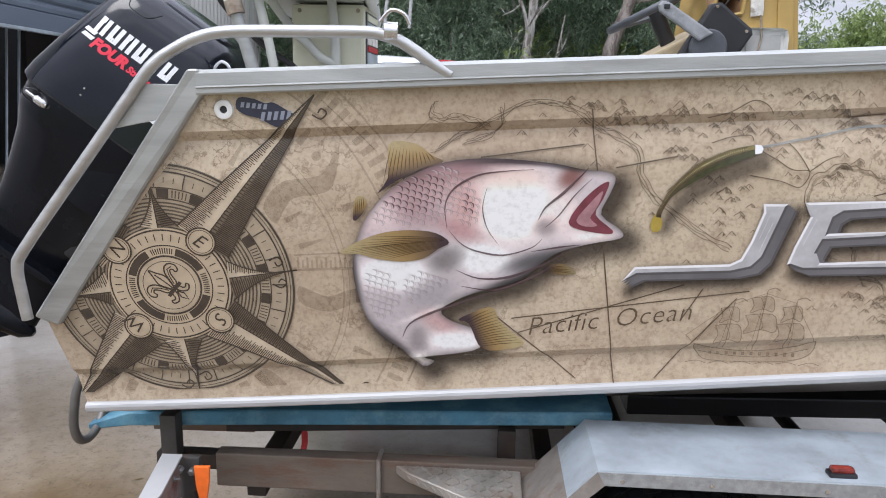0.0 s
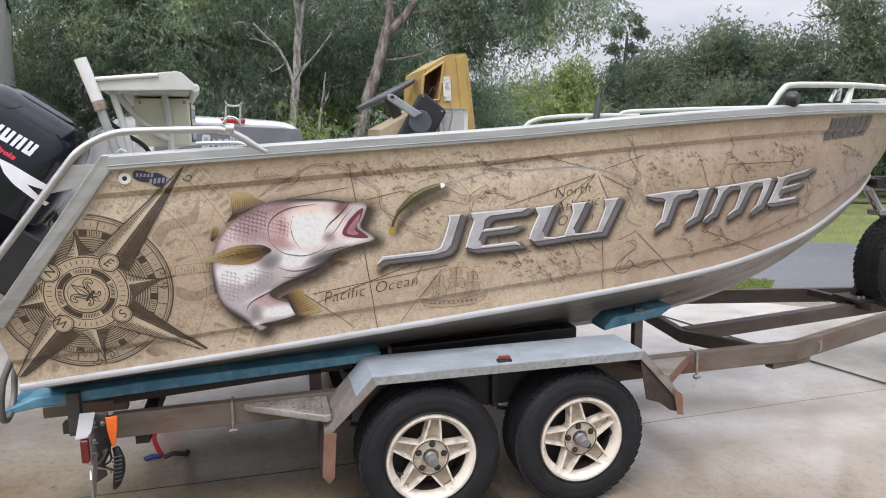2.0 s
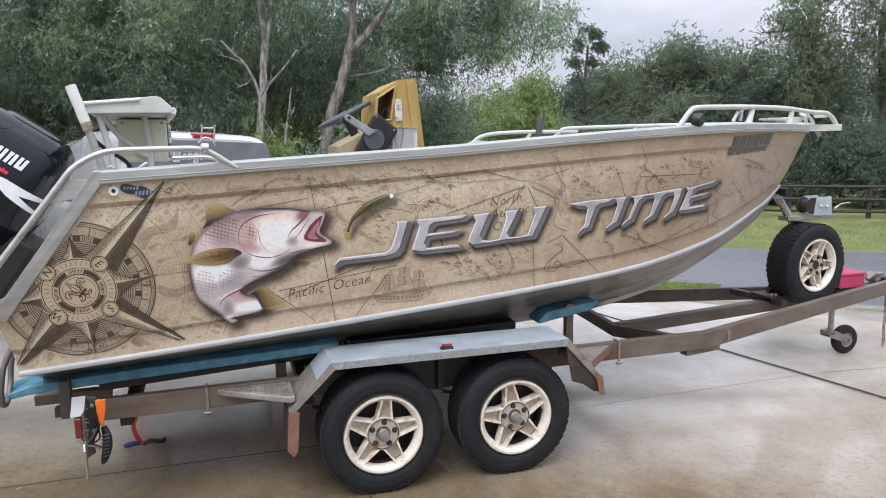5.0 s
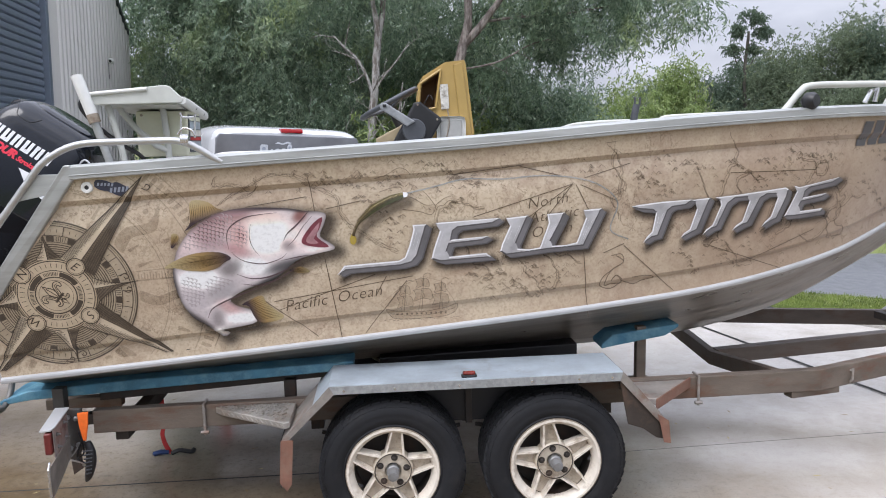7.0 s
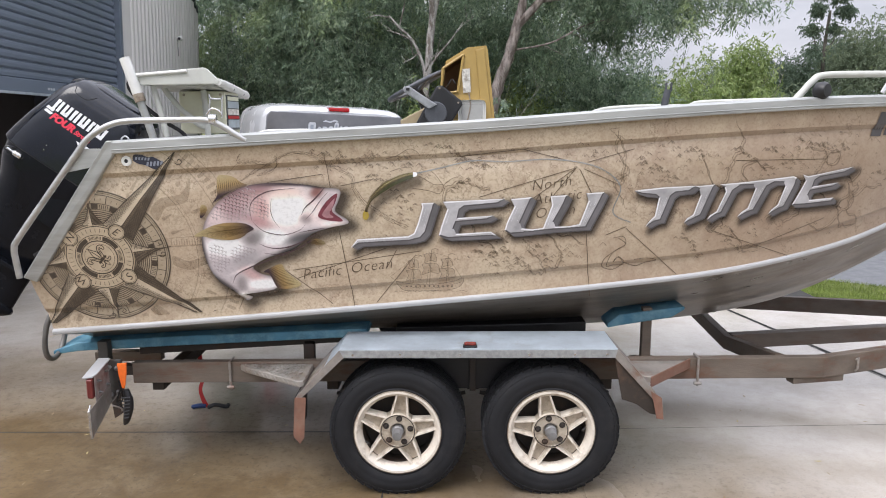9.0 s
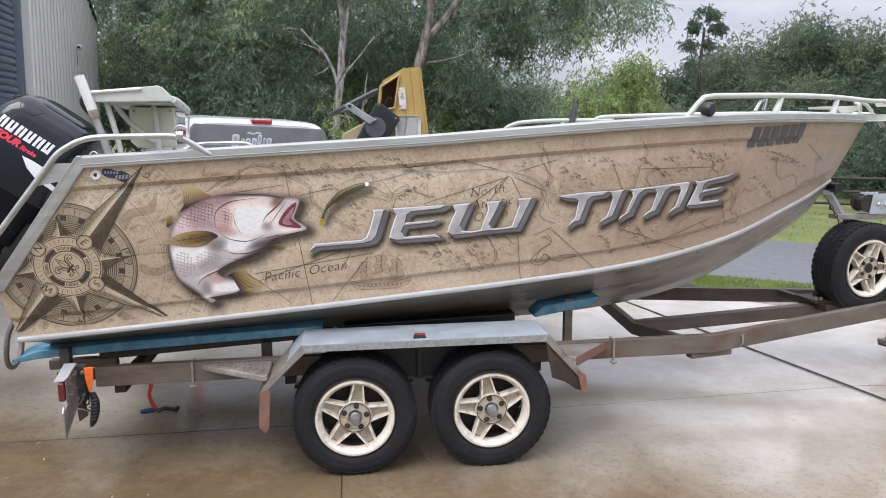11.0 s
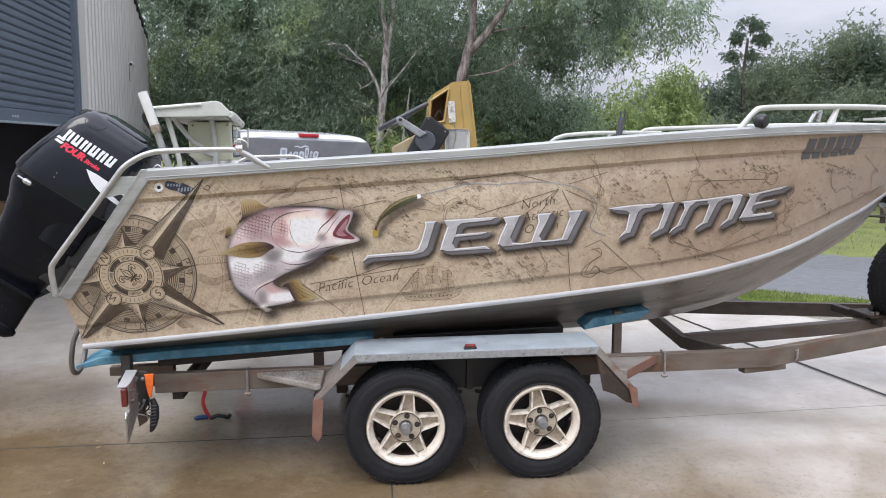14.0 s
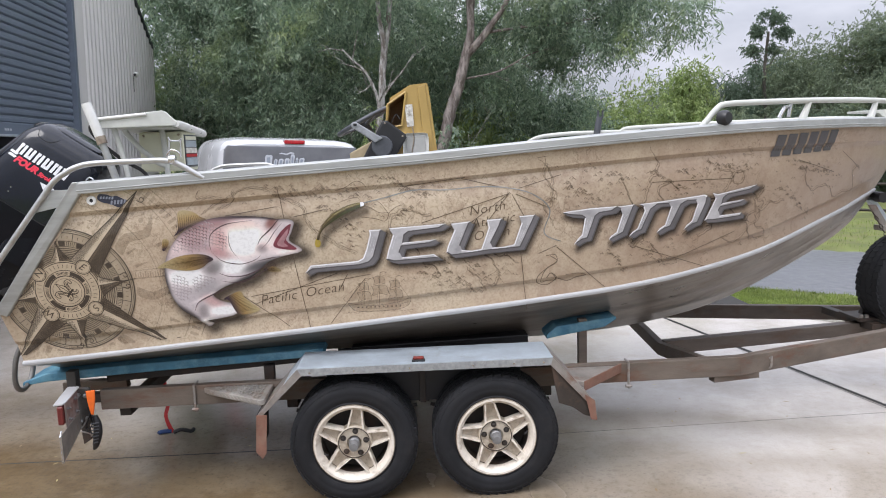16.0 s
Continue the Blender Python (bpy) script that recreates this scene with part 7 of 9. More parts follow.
            at = pts[int(len(pts) * (0.45 + 0.5 * k / max(limbs, 1)))]
            d = Vector(rng.normal(0, 1, 3))
            d.z = abs(d.z) + 0.5
            limb(bm, rng, at, d, 1.6, trunk_r * 0.3, 2, ends)
            part("limb", bm, bark, t, smooth=True)
        for pts2, r in aims:
            bm = tube(pts2, [r, r * 0.85, r * 0.62, r * 0.3], sides=8, smooth=5)
            fine = smooth_path(pts2, 4)
            if r < 0.04:
                for k in range(3, len(fine) - 1, 3):
                    d = (fine[k + 1] - fine[k]).normalized() + Vector(rng.normal(0, 0.6, 3))
                    limb(bm, rng, fine[k], d, rng.uniform(0.25, 0.5), r * 0.4, 1, [], 0.4)
            part("limb", bm, bark, t, smooth=True)
    vs, qs, off = [], [], 0
    for lo, hi, share in crowns:
        cs = crown_centres(rng, max(4, int(clumps * share)), lo, hi, max(3, int(boughs * share)), loose)
        v, q = leaf_arrays(rng, cs, per, (spread, spread, spread * 1.25), size, slim=slim, three=three)
        vs.append(v), qs.append(q + off)
        off += len(v)
    ob = new("crown", fast_mesh("crown", np.concatenate(vs), np.concatenate(qs), leafmat))
    ob.parent = t
    return t


build_tree("gum_tree", "tall gum tree with a pale forked trunk behind the ute", (-0.30, 8.3, -0.1), [(0.02, 0, 0), (0.10, 0, 1.2), (0.17, 0, 2.2), (0.235, 0, 2.75), (0.27, 0.03, 3.2), (0.34, 0.05, 3.6), (0.40, 0.1, 4.0), (0.52, 0.2, 5.2), (0.5, 0.2, 7.0)], 0.068,
           [((-2.2, 0.8, 1.6), (2.2, 3.2, 7.0), 0.8), ((-2.2, -0.4, 3.3), (1.2, 1.0, 6.4), 0.35)], LEAF_GUM, BARK, seed=3, clumps=360, size=0.085, per=135, boughs=70, limbs=0, spread=0.15,
           aims=[([(0.19, 0, 2.45), (0.16, -0.03, 2.75), (0.0, -0.06, 3.12), (-0.20, -0.1, 3.32), (-0.36, -0.1, 3.50)], 0.03), ([(0.02, -0.05, 3.12), (-0.2, -0.1, 3.22), (-0.4, -0.1, 3.28)], 0.014), ([(0.24, 0, 2.7), (0.38, 0, 2.9), (0.60, -0.05, 3.15), (0.78, -0.1, 3.4)], 0.018),
                 ([(0.29, 0.03, 3.3), (0.30, 0.0, 3.65), (0.24, 0.0, 4.1), (0.22, 0.1, 5.6)], 0.055), ([(0.10, -0.1, 0.9), (0.45, -0.1, 1.5), (0.55, -0.1, 2.1), (0.66, -0.15, 2.8)], 0.03), ([(0.5, -0.1, 1.75), (0.32, -0.1, 2.15), (0.15, -0.15, 2.4)], 0.014)])
build_tree("gum_tree", "leaning gum tree with a pinkish trunk and drooping leaves", (0.66, 8.5, -0.1), [(-0.25, 0, 0), (0.02, 0, 1.1), (0.24, 0, 1.9), (0.40, 0, 2.5), (0.56, 0, 2.95), (0.68, 0, 3.4), (0.76, 0, 3.75), (0.78, 0, 4.4), (0.9, 0, 6.5)], 0.108,
           [((0.3, -1.4, 3.35), (4.2, 1.6, 6.6), 0.55), ((1.5, -1.0, 3.0), (4.6, 1.2, 4.9), 0.5), ((-0.9, 0.6, 2.3), (2.6, 2.0, 4.6), 0.45)], LEAF_GUM, BARK_PINK, seed=5, clumps=360, size=0.085, per=135, boughs=70, limbs=0, spread=0.15,
           aims=[([(0.70, 0, 3.4), (0.92, -0.05, 3.62), (1.10, -0.08, 3.85), (1.35, -0.1, 4.2), (1.7, -0.1, 5.0)], 0.07), ([(1.0, -0.05, 3.72), (1.6, 0, 3.80), (2.3, 0, 3.84), (3.0, 0, 3.95)], 0.024), ([(0.62, 0, 3.0), (1.2, -0.1, 3.1), (1.7, -0.1, 3.35), (2.1, -0.1, 3.45)], 0.016)])
for i, (x, y, sx, h, mat, k) in enumerate(((-2.4, 11.2, 1.3, 6.8, LEAF_GUM, 230), (-1.6, 11.6, 1.7, 7.4, LEAF_GUM, 300), (0.9, 11.2, 2.0, 5.4, LEAF_GUM, 300), (2.5, 10.9, 1.25, 4.3, LEAF_GUM, 260), (-1.3, 10.0, 1.3, 3.4, LEAF_GUM, 170), (0.3, 9.9, 1.1, 2.6, LEAF_BRIGHT, 90), (-0.2, 8.0, 0.45, 2.35, LEAF_BRIGHT, 45), (0.75, 7.9, 0.6, 2.0, LEAF_GUM, 60), (-2.0, 10.4, 0.9, 3.2, LEAF_DARK, 150), (1.5, 10.3, 1.1, 3.3, LEAF_BRIGHT, 120),
                                           (-3.9, 13.6, 2.6, 9.0, LEAF_DARK, 300), (-5.4, 16.0, 2.6, 8.0, LEAF_DARK, 180), (-1.4, 13.6, 2.8, 7.5, LEAF_DARK, 280), (1.6, 13.4, 2.2, 5.4, LEAF_DARK, 300), (3.4, 12.6, 1.2, 3.0, LEAF_BRIGHT, 120), (3.4, 11.0, 1.15, 4.2, LEAF_GUM, 380), (3.2, 10.4, 0.8, 3.0, LEAF_BRIGHT, 150), (4.2, 11.2, 0.55, 2.8, LEAF_BRIGHT, 80), (-2.8, 16.5, 4.0, 10, LEAF_DARK, 200), (2.0, 17.0, 2.6, 4.2, LEAF_FAR, 180), (-3.6, 12.4, 1.5, 7.0, LEAF_DARK, 260))):
    near_row = y < 13
    build_tree("scrub_tree", "dense dark green scrub tree behind the driveway" if mat is LEAF_DARK else "leafy grey-green scrub tree behind the driveway" if mat is LEAF_GUM else "bright yellow-green young tree", (x, y, ground_z(x, y) - 0.05),
               [(0, 0, 0), (0.1, 0, 1.0), (0.0, 0.1, h * 0.5), (0.1, 0, h * 0.8)], 0.04, [((-sx, -1.0, 0.3), (sx, 1.0, h), 1.0)], mat, BARK, seed=20 + i, clumps=int(k * 1.3), per=126 if near_row else 90, limbs=1, spread=0.15 if near_row else 0.32, size=0.08 if near_row else 0.15, boughs=int(k * 0.26), loose=0.09 if near_row else 0.17, slim=(0.09, 0.17))
for i, (x, y, sx, h, mat, sz) in enumerate(((8.3, 17.2, 1.0, 5.0, LEAF_BRIGHT, 0.11), (7.3, 18.0, 1.2, 4.3, LEAF_BRIGHT, 0.11), (6.2, 19.5, 1.3, 4.2, LEAF_BRIGHT, 0.12), (9.2, 19.5, 0.8, 4.2, LEAF_FAR, 0.12))):
    build_tree("young_tree", "light yellow-green young tree near the road", (x, y, -0.95), [(0, 0, 0), (0.2, 0, 1.6), (0.1, 0.1, h * 0.5), (0.2, 0, h * 0.85)], 0.05, [((-sx, -sx * 0.7, 0.9), (sx, sx * 0.7, h), 1.0)], mat, BARK, seed=50 + i, clumps=200, per=108, limbs=3, spread=0.2, size=sz, boughs=30, loose=0.12, slim=(0.12, 0.22), three=True)
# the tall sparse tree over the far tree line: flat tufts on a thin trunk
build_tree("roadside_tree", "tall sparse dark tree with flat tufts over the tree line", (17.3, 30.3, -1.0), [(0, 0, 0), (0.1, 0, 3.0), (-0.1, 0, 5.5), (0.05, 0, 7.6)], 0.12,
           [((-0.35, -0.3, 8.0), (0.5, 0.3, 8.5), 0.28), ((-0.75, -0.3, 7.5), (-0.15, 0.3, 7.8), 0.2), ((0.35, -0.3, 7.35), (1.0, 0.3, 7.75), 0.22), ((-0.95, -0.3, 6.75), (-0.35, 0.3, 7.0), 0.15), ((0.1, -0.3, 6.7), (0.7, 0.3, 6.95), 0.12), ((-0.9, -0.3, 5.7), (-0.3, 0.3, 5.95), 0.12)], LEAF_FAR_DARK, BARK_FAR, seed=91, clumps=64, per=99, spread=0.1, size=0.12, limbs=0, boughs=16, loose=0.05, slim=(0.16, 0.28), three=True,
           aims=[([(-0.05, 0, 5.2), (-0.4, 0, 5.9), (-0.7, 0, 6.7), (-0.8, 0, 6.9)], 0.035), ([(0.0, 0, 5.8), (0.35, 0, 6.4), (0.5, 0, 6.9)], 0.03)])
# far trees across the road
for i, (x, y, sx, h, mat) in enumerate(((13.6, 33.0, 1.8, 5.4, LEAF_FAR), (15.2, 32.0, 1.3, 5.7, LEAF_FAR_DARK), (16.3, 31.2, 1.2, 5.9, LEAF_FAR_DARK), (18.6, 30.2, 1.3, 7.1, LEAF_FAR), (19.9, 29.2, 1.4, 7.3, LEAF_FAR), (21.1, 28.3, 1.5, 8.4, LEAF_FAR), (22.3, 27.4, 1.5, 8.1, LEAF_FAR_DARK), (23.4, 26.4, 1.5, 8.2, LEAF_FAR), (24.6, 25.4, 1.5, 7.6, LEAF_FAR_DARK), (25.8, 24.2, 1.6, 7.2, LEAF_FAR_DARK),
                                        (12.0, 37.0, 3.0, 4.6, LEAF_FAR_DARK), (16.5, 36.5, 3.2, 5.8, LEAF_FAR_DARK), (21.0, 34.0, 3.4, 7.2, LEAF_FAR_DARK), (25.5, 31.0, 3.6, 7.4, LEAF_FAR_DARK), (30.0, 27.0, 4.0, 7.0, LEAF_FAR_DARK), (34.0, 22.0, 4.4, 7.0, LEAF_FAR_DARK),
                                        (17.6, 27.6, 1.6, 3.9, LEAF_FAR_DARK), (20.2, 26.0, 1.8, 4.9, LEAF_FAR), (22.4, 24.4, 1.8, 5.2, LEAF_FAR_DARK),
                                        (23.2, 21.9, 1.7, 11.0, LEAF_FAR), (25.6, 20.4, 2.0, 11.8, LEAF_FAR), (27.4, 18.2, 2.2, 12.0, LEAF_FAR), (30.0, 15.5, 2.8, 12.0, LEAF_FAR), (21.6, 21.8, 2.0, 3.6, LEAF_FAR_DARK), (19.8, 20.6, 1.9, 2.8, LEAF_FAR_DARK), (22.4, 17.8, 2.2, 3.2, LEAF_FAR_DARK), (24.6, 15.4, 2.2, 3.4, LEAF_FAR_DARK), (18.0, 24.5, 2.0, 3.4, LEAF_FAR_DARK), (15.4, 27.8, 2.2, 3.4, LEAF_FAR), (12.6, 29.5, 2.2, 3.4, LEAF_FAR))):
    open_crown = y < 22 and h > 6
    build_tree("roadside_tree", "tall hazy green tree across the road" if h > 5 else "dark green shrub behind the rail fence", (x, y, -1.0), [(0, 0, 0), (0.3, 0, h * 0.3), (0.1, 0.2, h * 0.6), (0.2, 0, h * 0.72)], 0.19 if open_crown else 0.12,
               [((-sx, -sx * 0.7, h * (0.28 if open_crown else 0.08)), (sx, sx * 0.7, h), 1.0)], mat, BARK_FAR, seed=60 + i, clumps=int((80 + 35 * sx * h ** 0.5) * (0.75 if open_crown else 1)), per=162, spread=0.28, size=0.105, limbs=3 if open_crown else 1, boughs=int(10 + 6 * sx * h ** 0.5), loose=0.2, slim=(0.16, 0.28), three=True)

# ---------- grass blades and fallen leaves ----------
rng = np.random.default_rng(4)
pts = []
while len(pts) < 42000:
    a = rng.uniform(-3.0, 7.0)
    d = rng.uniform(4.4, ROAD_NEAR) if len(pts) < 30000 else rng.uniform(ROAD_FAR, ROAD_FAR + 6)
    p = ROAD_OFF * d + ROAD_DIR * (a if d < 12 else a * 2.2)
    if p.x > 4.0 + 0.1 * math.sin(p.y * 3) and (d > ROAD_FAR or 4.4 * (p.y - 3.4) - 4.72 * (p.x - 4.1) > 0.15):
        pts.append((p.x, p.y, ground_z(p.x, p.y) - 0.01))
c = np.array(pts)
n = len(c)
ang, h = rng.uniform(0, 2 * math.pi, n), rng.uniform(0.03, 0.09, n)
wv = np.stack([np.cos(ang), np.sin(ang), 0 * ang], 1) * rng.uniform(0.004, 0.009, n)[:, None]
lean_v = np.stack([rng.normal(0, 0.03, n), rng.normal(0, 0.03, n), h], 1)
v = np.stack([c - wv, c + wv, c + lean_v + wv * 0.2, c + lean_v - wv * 0.2], 1).reshape(-1, 3)
tagged(new("grass_blades", fast_mesh("grass_blades", v, np.arange(n * 4).reshape(-1, 4), BLADE)), "bright green grass blades along the lawn edge", "grass", kind="stuff")


def fallen_leaf(x, y, s, turn, mat):
    bm = bmesh.new()
    rows = []
    for k in range(6):
        t = k / 5
        w = 0.13 * math.sin(math.pi * (0.08 + 0.9 * t))
        rows.append([bm.verts.new((s * (t - 0.5), s * w * b, 0.004 + s * (0.10 * (t - 0.5) ** 2 + 0.14 * abs(b) * w))) for b in (-1, 0, 1)])
    for a, b in zip(rows, rows[1:]):
        for k in range(2):
            bm.faces.new((a[k], b[k], b[k + 1], a[k + 1]))
    ob = part("fallen_leaf", bm, mat)
    ob.matrix_basis = pose(x, y, 0.0, 0, 0, turn)
    tagged(ob, "small dry curled leaf lying on the concrete", "leaf", "fallen leaves on the driveway")


rnd = random.Random(8)
YELLOW_LEAF = material("yellow_fallen_leaf", (0.40, 0.32, 0.12), 0.7, 0, 0.3, 20, 90, 0.2)
for x, y in [(-1.13, 0.14), (2.19, 0.2), (-1.07, 0.2)] + [(rnd.uniform(-3.4, 4.2), rnd.choice((rnd.uniform(-0.7, 1.1), rnd.uniform(0.8, 3.2)))) for _ in range(110)]:
    fallen_leaf(x, y, rnd.uniform(0.014, 0.045), rnd.uniform(0, 360), rnd.choice((DEAD_LEAF, DEAD_LEAF, DEAD_LEAF, YELLOW_LEAF)))

# ---------- prints on the near hull side ----------
LAYER = 0.0013
CLIPS = [((-1.24 + 0.035, 1.66 - 0.02), (0.77, -0.635)), ((-1.70, 1.10), (0.98, 0.196)), ((-1.64, 0.853), (-0.06, 1.0)), ((0.4, 0.99), (-0.075, 1.0)), ((-1.24, 1.655), (0.052, -1.0))]


def near_bead(v):
    (_, zg), (_, zl) = gun(v.x), chine(v.x)
    return abs(v.z - zg + 0.11) < 0.05 or abs(v.z - zl - 0.11) < 0.045


def lay(name, shapes, mat, layer, label="", clip=False, bm=None, fine=0.035, mats=None, kind=""):
    """Lays flat shapes, given in x and z, on the hull side. Shapes may be (points) or (points, slot)."""
    bm = bm or bmesh.new()
    for s in shapes:
        pts, slot = s if isinstance(s, tuple) and len(s) == 2 and isinstance(s[1], int) else (s, 0)
        f = bm.faces.new([bm.verts.new((x, 0, z)) for x, z in pts])
        f.material_index = slot
    if clip:
        for (x, z), (nx, nz) in CLIPS:
            bmesh.ops.bisect_plane(bm, geom=bm.verts[:] + bm.edges[:] + bm.faces[:], plane_co=(x, 0, z), plane_no=(nx, 0, nz), clear_inner=True)
    bm.normal_update()
    bmesh.ops.triangulate(bm, faces=bm.faces[:])
    for _ in range(7):
        long = [e for e in bm.edges if e.calc_length() > (0.016 if near_bead((e.verts[0].co + e.verts[1].co) / 2) else fine)]
        if not long:
            break
        bmesh.ops.subdivide_edges(bm, edges=long, cuts=1)
        bmesh.ops.triangulate(bm, faces=[f for f in bm.faces if len(f.verts) > 3])
    for v in bm.verts:
        v.co = side(v.co.x, v.co.z, LAYER * layer)
    ob = part(name, bm, mats or mat, near_side, label)
    return tagged(ob, kind=kind)


def stroke(pts, w, taper=False):
    """Quads along a polyline in x and z."""
    out, v = [], [Vector((x, z)) for x, z in pts]
    n = len(v)
    left, right = [], []
    for i, p in enumerate(v):
        d = (v[min(i + 1, n - 1)] - v[max(i - 1, 0)])
        d = d.normalized() if d.length > 1e-9 else Vector((1, 0))
        k = w / 2 * (1 - 0.85 * abs(2 * i / (n - 1) - 1) if taper else 1)
        left.append(p + Vector((-d.y, d.x)) * k)
        right.append(p - Vector((-d.y, d.x)) * k)
    for i in range(n - 1):
        out.append([tuple(left[i]), tuple(left[i + 1]), tuple(right[i + 1]), tuple(right[i])])
    return out


def curve2(pts, steps=5, closed=False):
    p = [(x, 0, z) for x, z in pts]
    if closed:
        n = len(p)
        q = smooth_path([p[-2], p[-1]] + p + [p[0], p[1]], steps)
        return [(v.x, v.z) for v in q[2 * steps:(n + 2) * steps]]
    return [(v.x, v.z) for v in smooth_path(p, steps)]


RC = (-1.36, 1.181)


def polar(r, deg, c=RC):
    return c[0] + r * math.cos(radians(deg)), c[1] + r * math.sin(radians(deg))


def arc(r, a0, a1, w, n=None, c=RC):
    n = n or max(6, int(abs(a1 - a0) / 5))
    out = []
    for i in range(n):
        b0, b1 = a0 + (a1 - a0) * i / n, a0 + (a1 - a0) * (i + 1) / n
        out.append([polar(r - w / 2, b0, c), polar(r - w / 2, b1, c), polar(r + w / 2, b1, c), polar(r + w / 2, b0, c)])
    return out


# faded rings, a ruled band and flame-shaped rays round the compass
faded = arc(0.44, -58, 84, 0.004) + arc(0.455, -58, 84, 0.002) + arc(0.585, -34, 58, 0.005) + arc(0.66, -30, 50, 0.005) + arc(0.50, -120, -98, 0.004)
for a in range(-32, 52, 3):
    faded.append([polar(0.60, a), polar(0.60, a + 1.5), polar(0.645, a + 1.5), polar(0.645, a)])
for a in range(-128, -52, 9):
    faded.append([polar(0.325, a), polar(0.325, a + 4.5), polar(0.375, a + 4.2), polar(0.375, a + 0.3)])
for k in range(15):
    x = -1.035 + 0.0117 * k
    faded.append([(x, 1.232), (x + 0.005, 1.232), (x + 0.005, 1.262 - 0.008 * (k % 2)), (x, 1.262 - 0.008 * (k % 2))])
faded += stroke([(-1.042, 1.266), (-0.872, 1.277)], 0.004) + stroke([(-1.045, 1.226), (-0.872, 1.234)], 0.007)
flame = [(0.325, 0.0), (0.36, 3.0), (0.41, 3.0), (0.46, -1.0), (0.50, -2.5), (0.57, 0.5), (0.50, -7.0), (0.45, -6.5), (0.40, -3.5), (0.36, -5.5), (0.325, -8)]
for turn, s in ((39, 1), (-7, -0.9), (84, -0.8), (-50, 0.8), (108, 1), (-84, -0.7)):
    faded.append(curve2([polar(r, turn + a * s) for r, a in flame], 3, True))
for a, r0, r1 in ((30, 0.35, 0.40), (18, 0.35, 0.41), (-4, 0.47, 0.53), (60, 0.36, 0.42), (-28, 0.35, 0.39), (70, 0.47, 0.51), (47, 0.50, 0.55), (-21, 0.49, 0.54), (25, 0.49, 0.54)):
    faded.append([polar(r0, a - 1.2), polar(r1, a - 0.4), polar(r1, a + 0.4), polar(r0, a + 1.2)])
for x, z, rr in ((-0.975, 1.517, 0.012), (-0.911, 0.963, 0.011)):
    faded.append([polar(rr, a, (x, z)) for a in range(0, 360, 30)])
faded += stroke([(-0.955, 1.65), (-0.83, 1.53)], 0.003) + stroke([(-0.76, 1.56), (-0.69, 1.62)], 0.003)
lay("faded_compass_wash", faded, ink("thin_ring_wash", (0.27, 0.20, 0.13), vary=0.3, alpha=0.24), 1, "faded brown printed rings and flames", clip=True, kind="stuff")

# the compass rose
ROSE_INK = ink("rose_ring_ink", (0.06, 0.045, 0.033), vary=0.35)
ROSE_FINE = ink("fine_rose_ink", (0.085, 0.064, 0.046), vary=0.3, alpha=0.8)
ROSE_DARK = ink("rose_dark_wash", (0.19, 0.145, 0.10), vary=0.3)
ROSE_PAPER = ink("rose_paper", (0.56, 0.465, 0.34), vary=0.15)
ROSE_TAN = ink("rose_disc_tan", (0.50, 0.405, 0.285), vary=0.15)
ROSE_PALE = ink("pale_rose_wash", (0.56, 0.47, 0.34), vary=0.15, alpha=0.5)
plate = [[polar(0.316, a) for a in range(0, 360, 6)]]
lay("rose_plate", plate, ROSE_PALE, 1.6, "pale printed compass plate", clip=True)


def tick(r0, r1, a, wide):
    """A short radial tick, wide in metres."""
    h = math.degrees(wide / (r0 + r1))
    return [polar(r0, a - h), polar(r0, a + h), polar(r1, a + h), polar(r1, a - h)]


dark, fine_ink = [], []
for r, w in ((0.312, 0.005), (0.295, 0.0035), (0.255, 0.003), (0.228, 0.003), (0.156, 0.003)):
    dark += arc(r, 0, 360, w, 90)
fine_ink += arc(0.304, 0, 360, 0.002, 90)
for k in range(24):
    dark.append(tick(0.257, 0.293, 15 * k + 1, 0.003))
    fine_ink += [tick(0.268, 0.281, 15 * k + 1 + j, 0.002) for j in (5, 10)]
for k in range(19):
    a = 30 + 360 / 19 * k
    dark += arc(0.2415, a - 3.4, a + 3.4, 0.023, 3)
    fine_ink += [tick(0.232, 0.251, a + 4.4 + j, 0.0028) for j in (1.2, 3.2, 5.2, 7.2, 9.0)]
for k in range(7):
    fine_ink += arc(0.164 + 0.009 * k, 0, 360, 0.0042, 72)
lay("rose_ring", [(s, 0) for s in dark] + [(s, 1) for s in fine_ink], None, 2.4, "dark printed compass rings", clip=True, kind="stuff", mats=[ROSE_INK, ROSE_FINE])

# each point: tip, pale root and dark root as radius and angle, bow of its sides, hatch count
POINTS = [((0.328, 8.1), (0.165, 24), (0.165, -13), 0.016, 26), ((0.262, 93), (0.165, 108), (0.165, 76), 0.010, 16), ((0.275, 188), (0.165, 168), (0.165, 200), 0.010, 18), ((0.322, 276), (0.165, 257), (0.165, 292), 0.014, 24),
          ((0.619, 51.0), (0.165, 76), (0.172, 26), 0.0, 74), ((0.567, 325.5), (0.161, 298), (0.162, 346), 0.004, 66), ((0.476, 229.3), (0.172, 207), (0.172, 256), 0.0, 52), ((0.45, 141), (0.170, 165), (0.170, 117), 0.0, 46)]
light_s, dark_s, hatch, edge = [], [], [], []
for tip, pale, deep, bow, n in POINTS:
    T, L, R = (Vector(polar(*p)) for p in (tip, pale, deep))
    M = Vector(polar(0.15, tip[1]))
    axis = (T - M).normalized()

    def along_side(root, t):
        p = root.lerp(T, t)
        to = M.lerp(T, t) - p
        return p + to.normalized() * min(bow * 4 * t * (1 - t), to.length) if to.length > 1e-6 else p

    for root, keep in ((L, light_s), (R, dark_s)):
        rim = [along_side(root, k / 6) for k in range(7)]
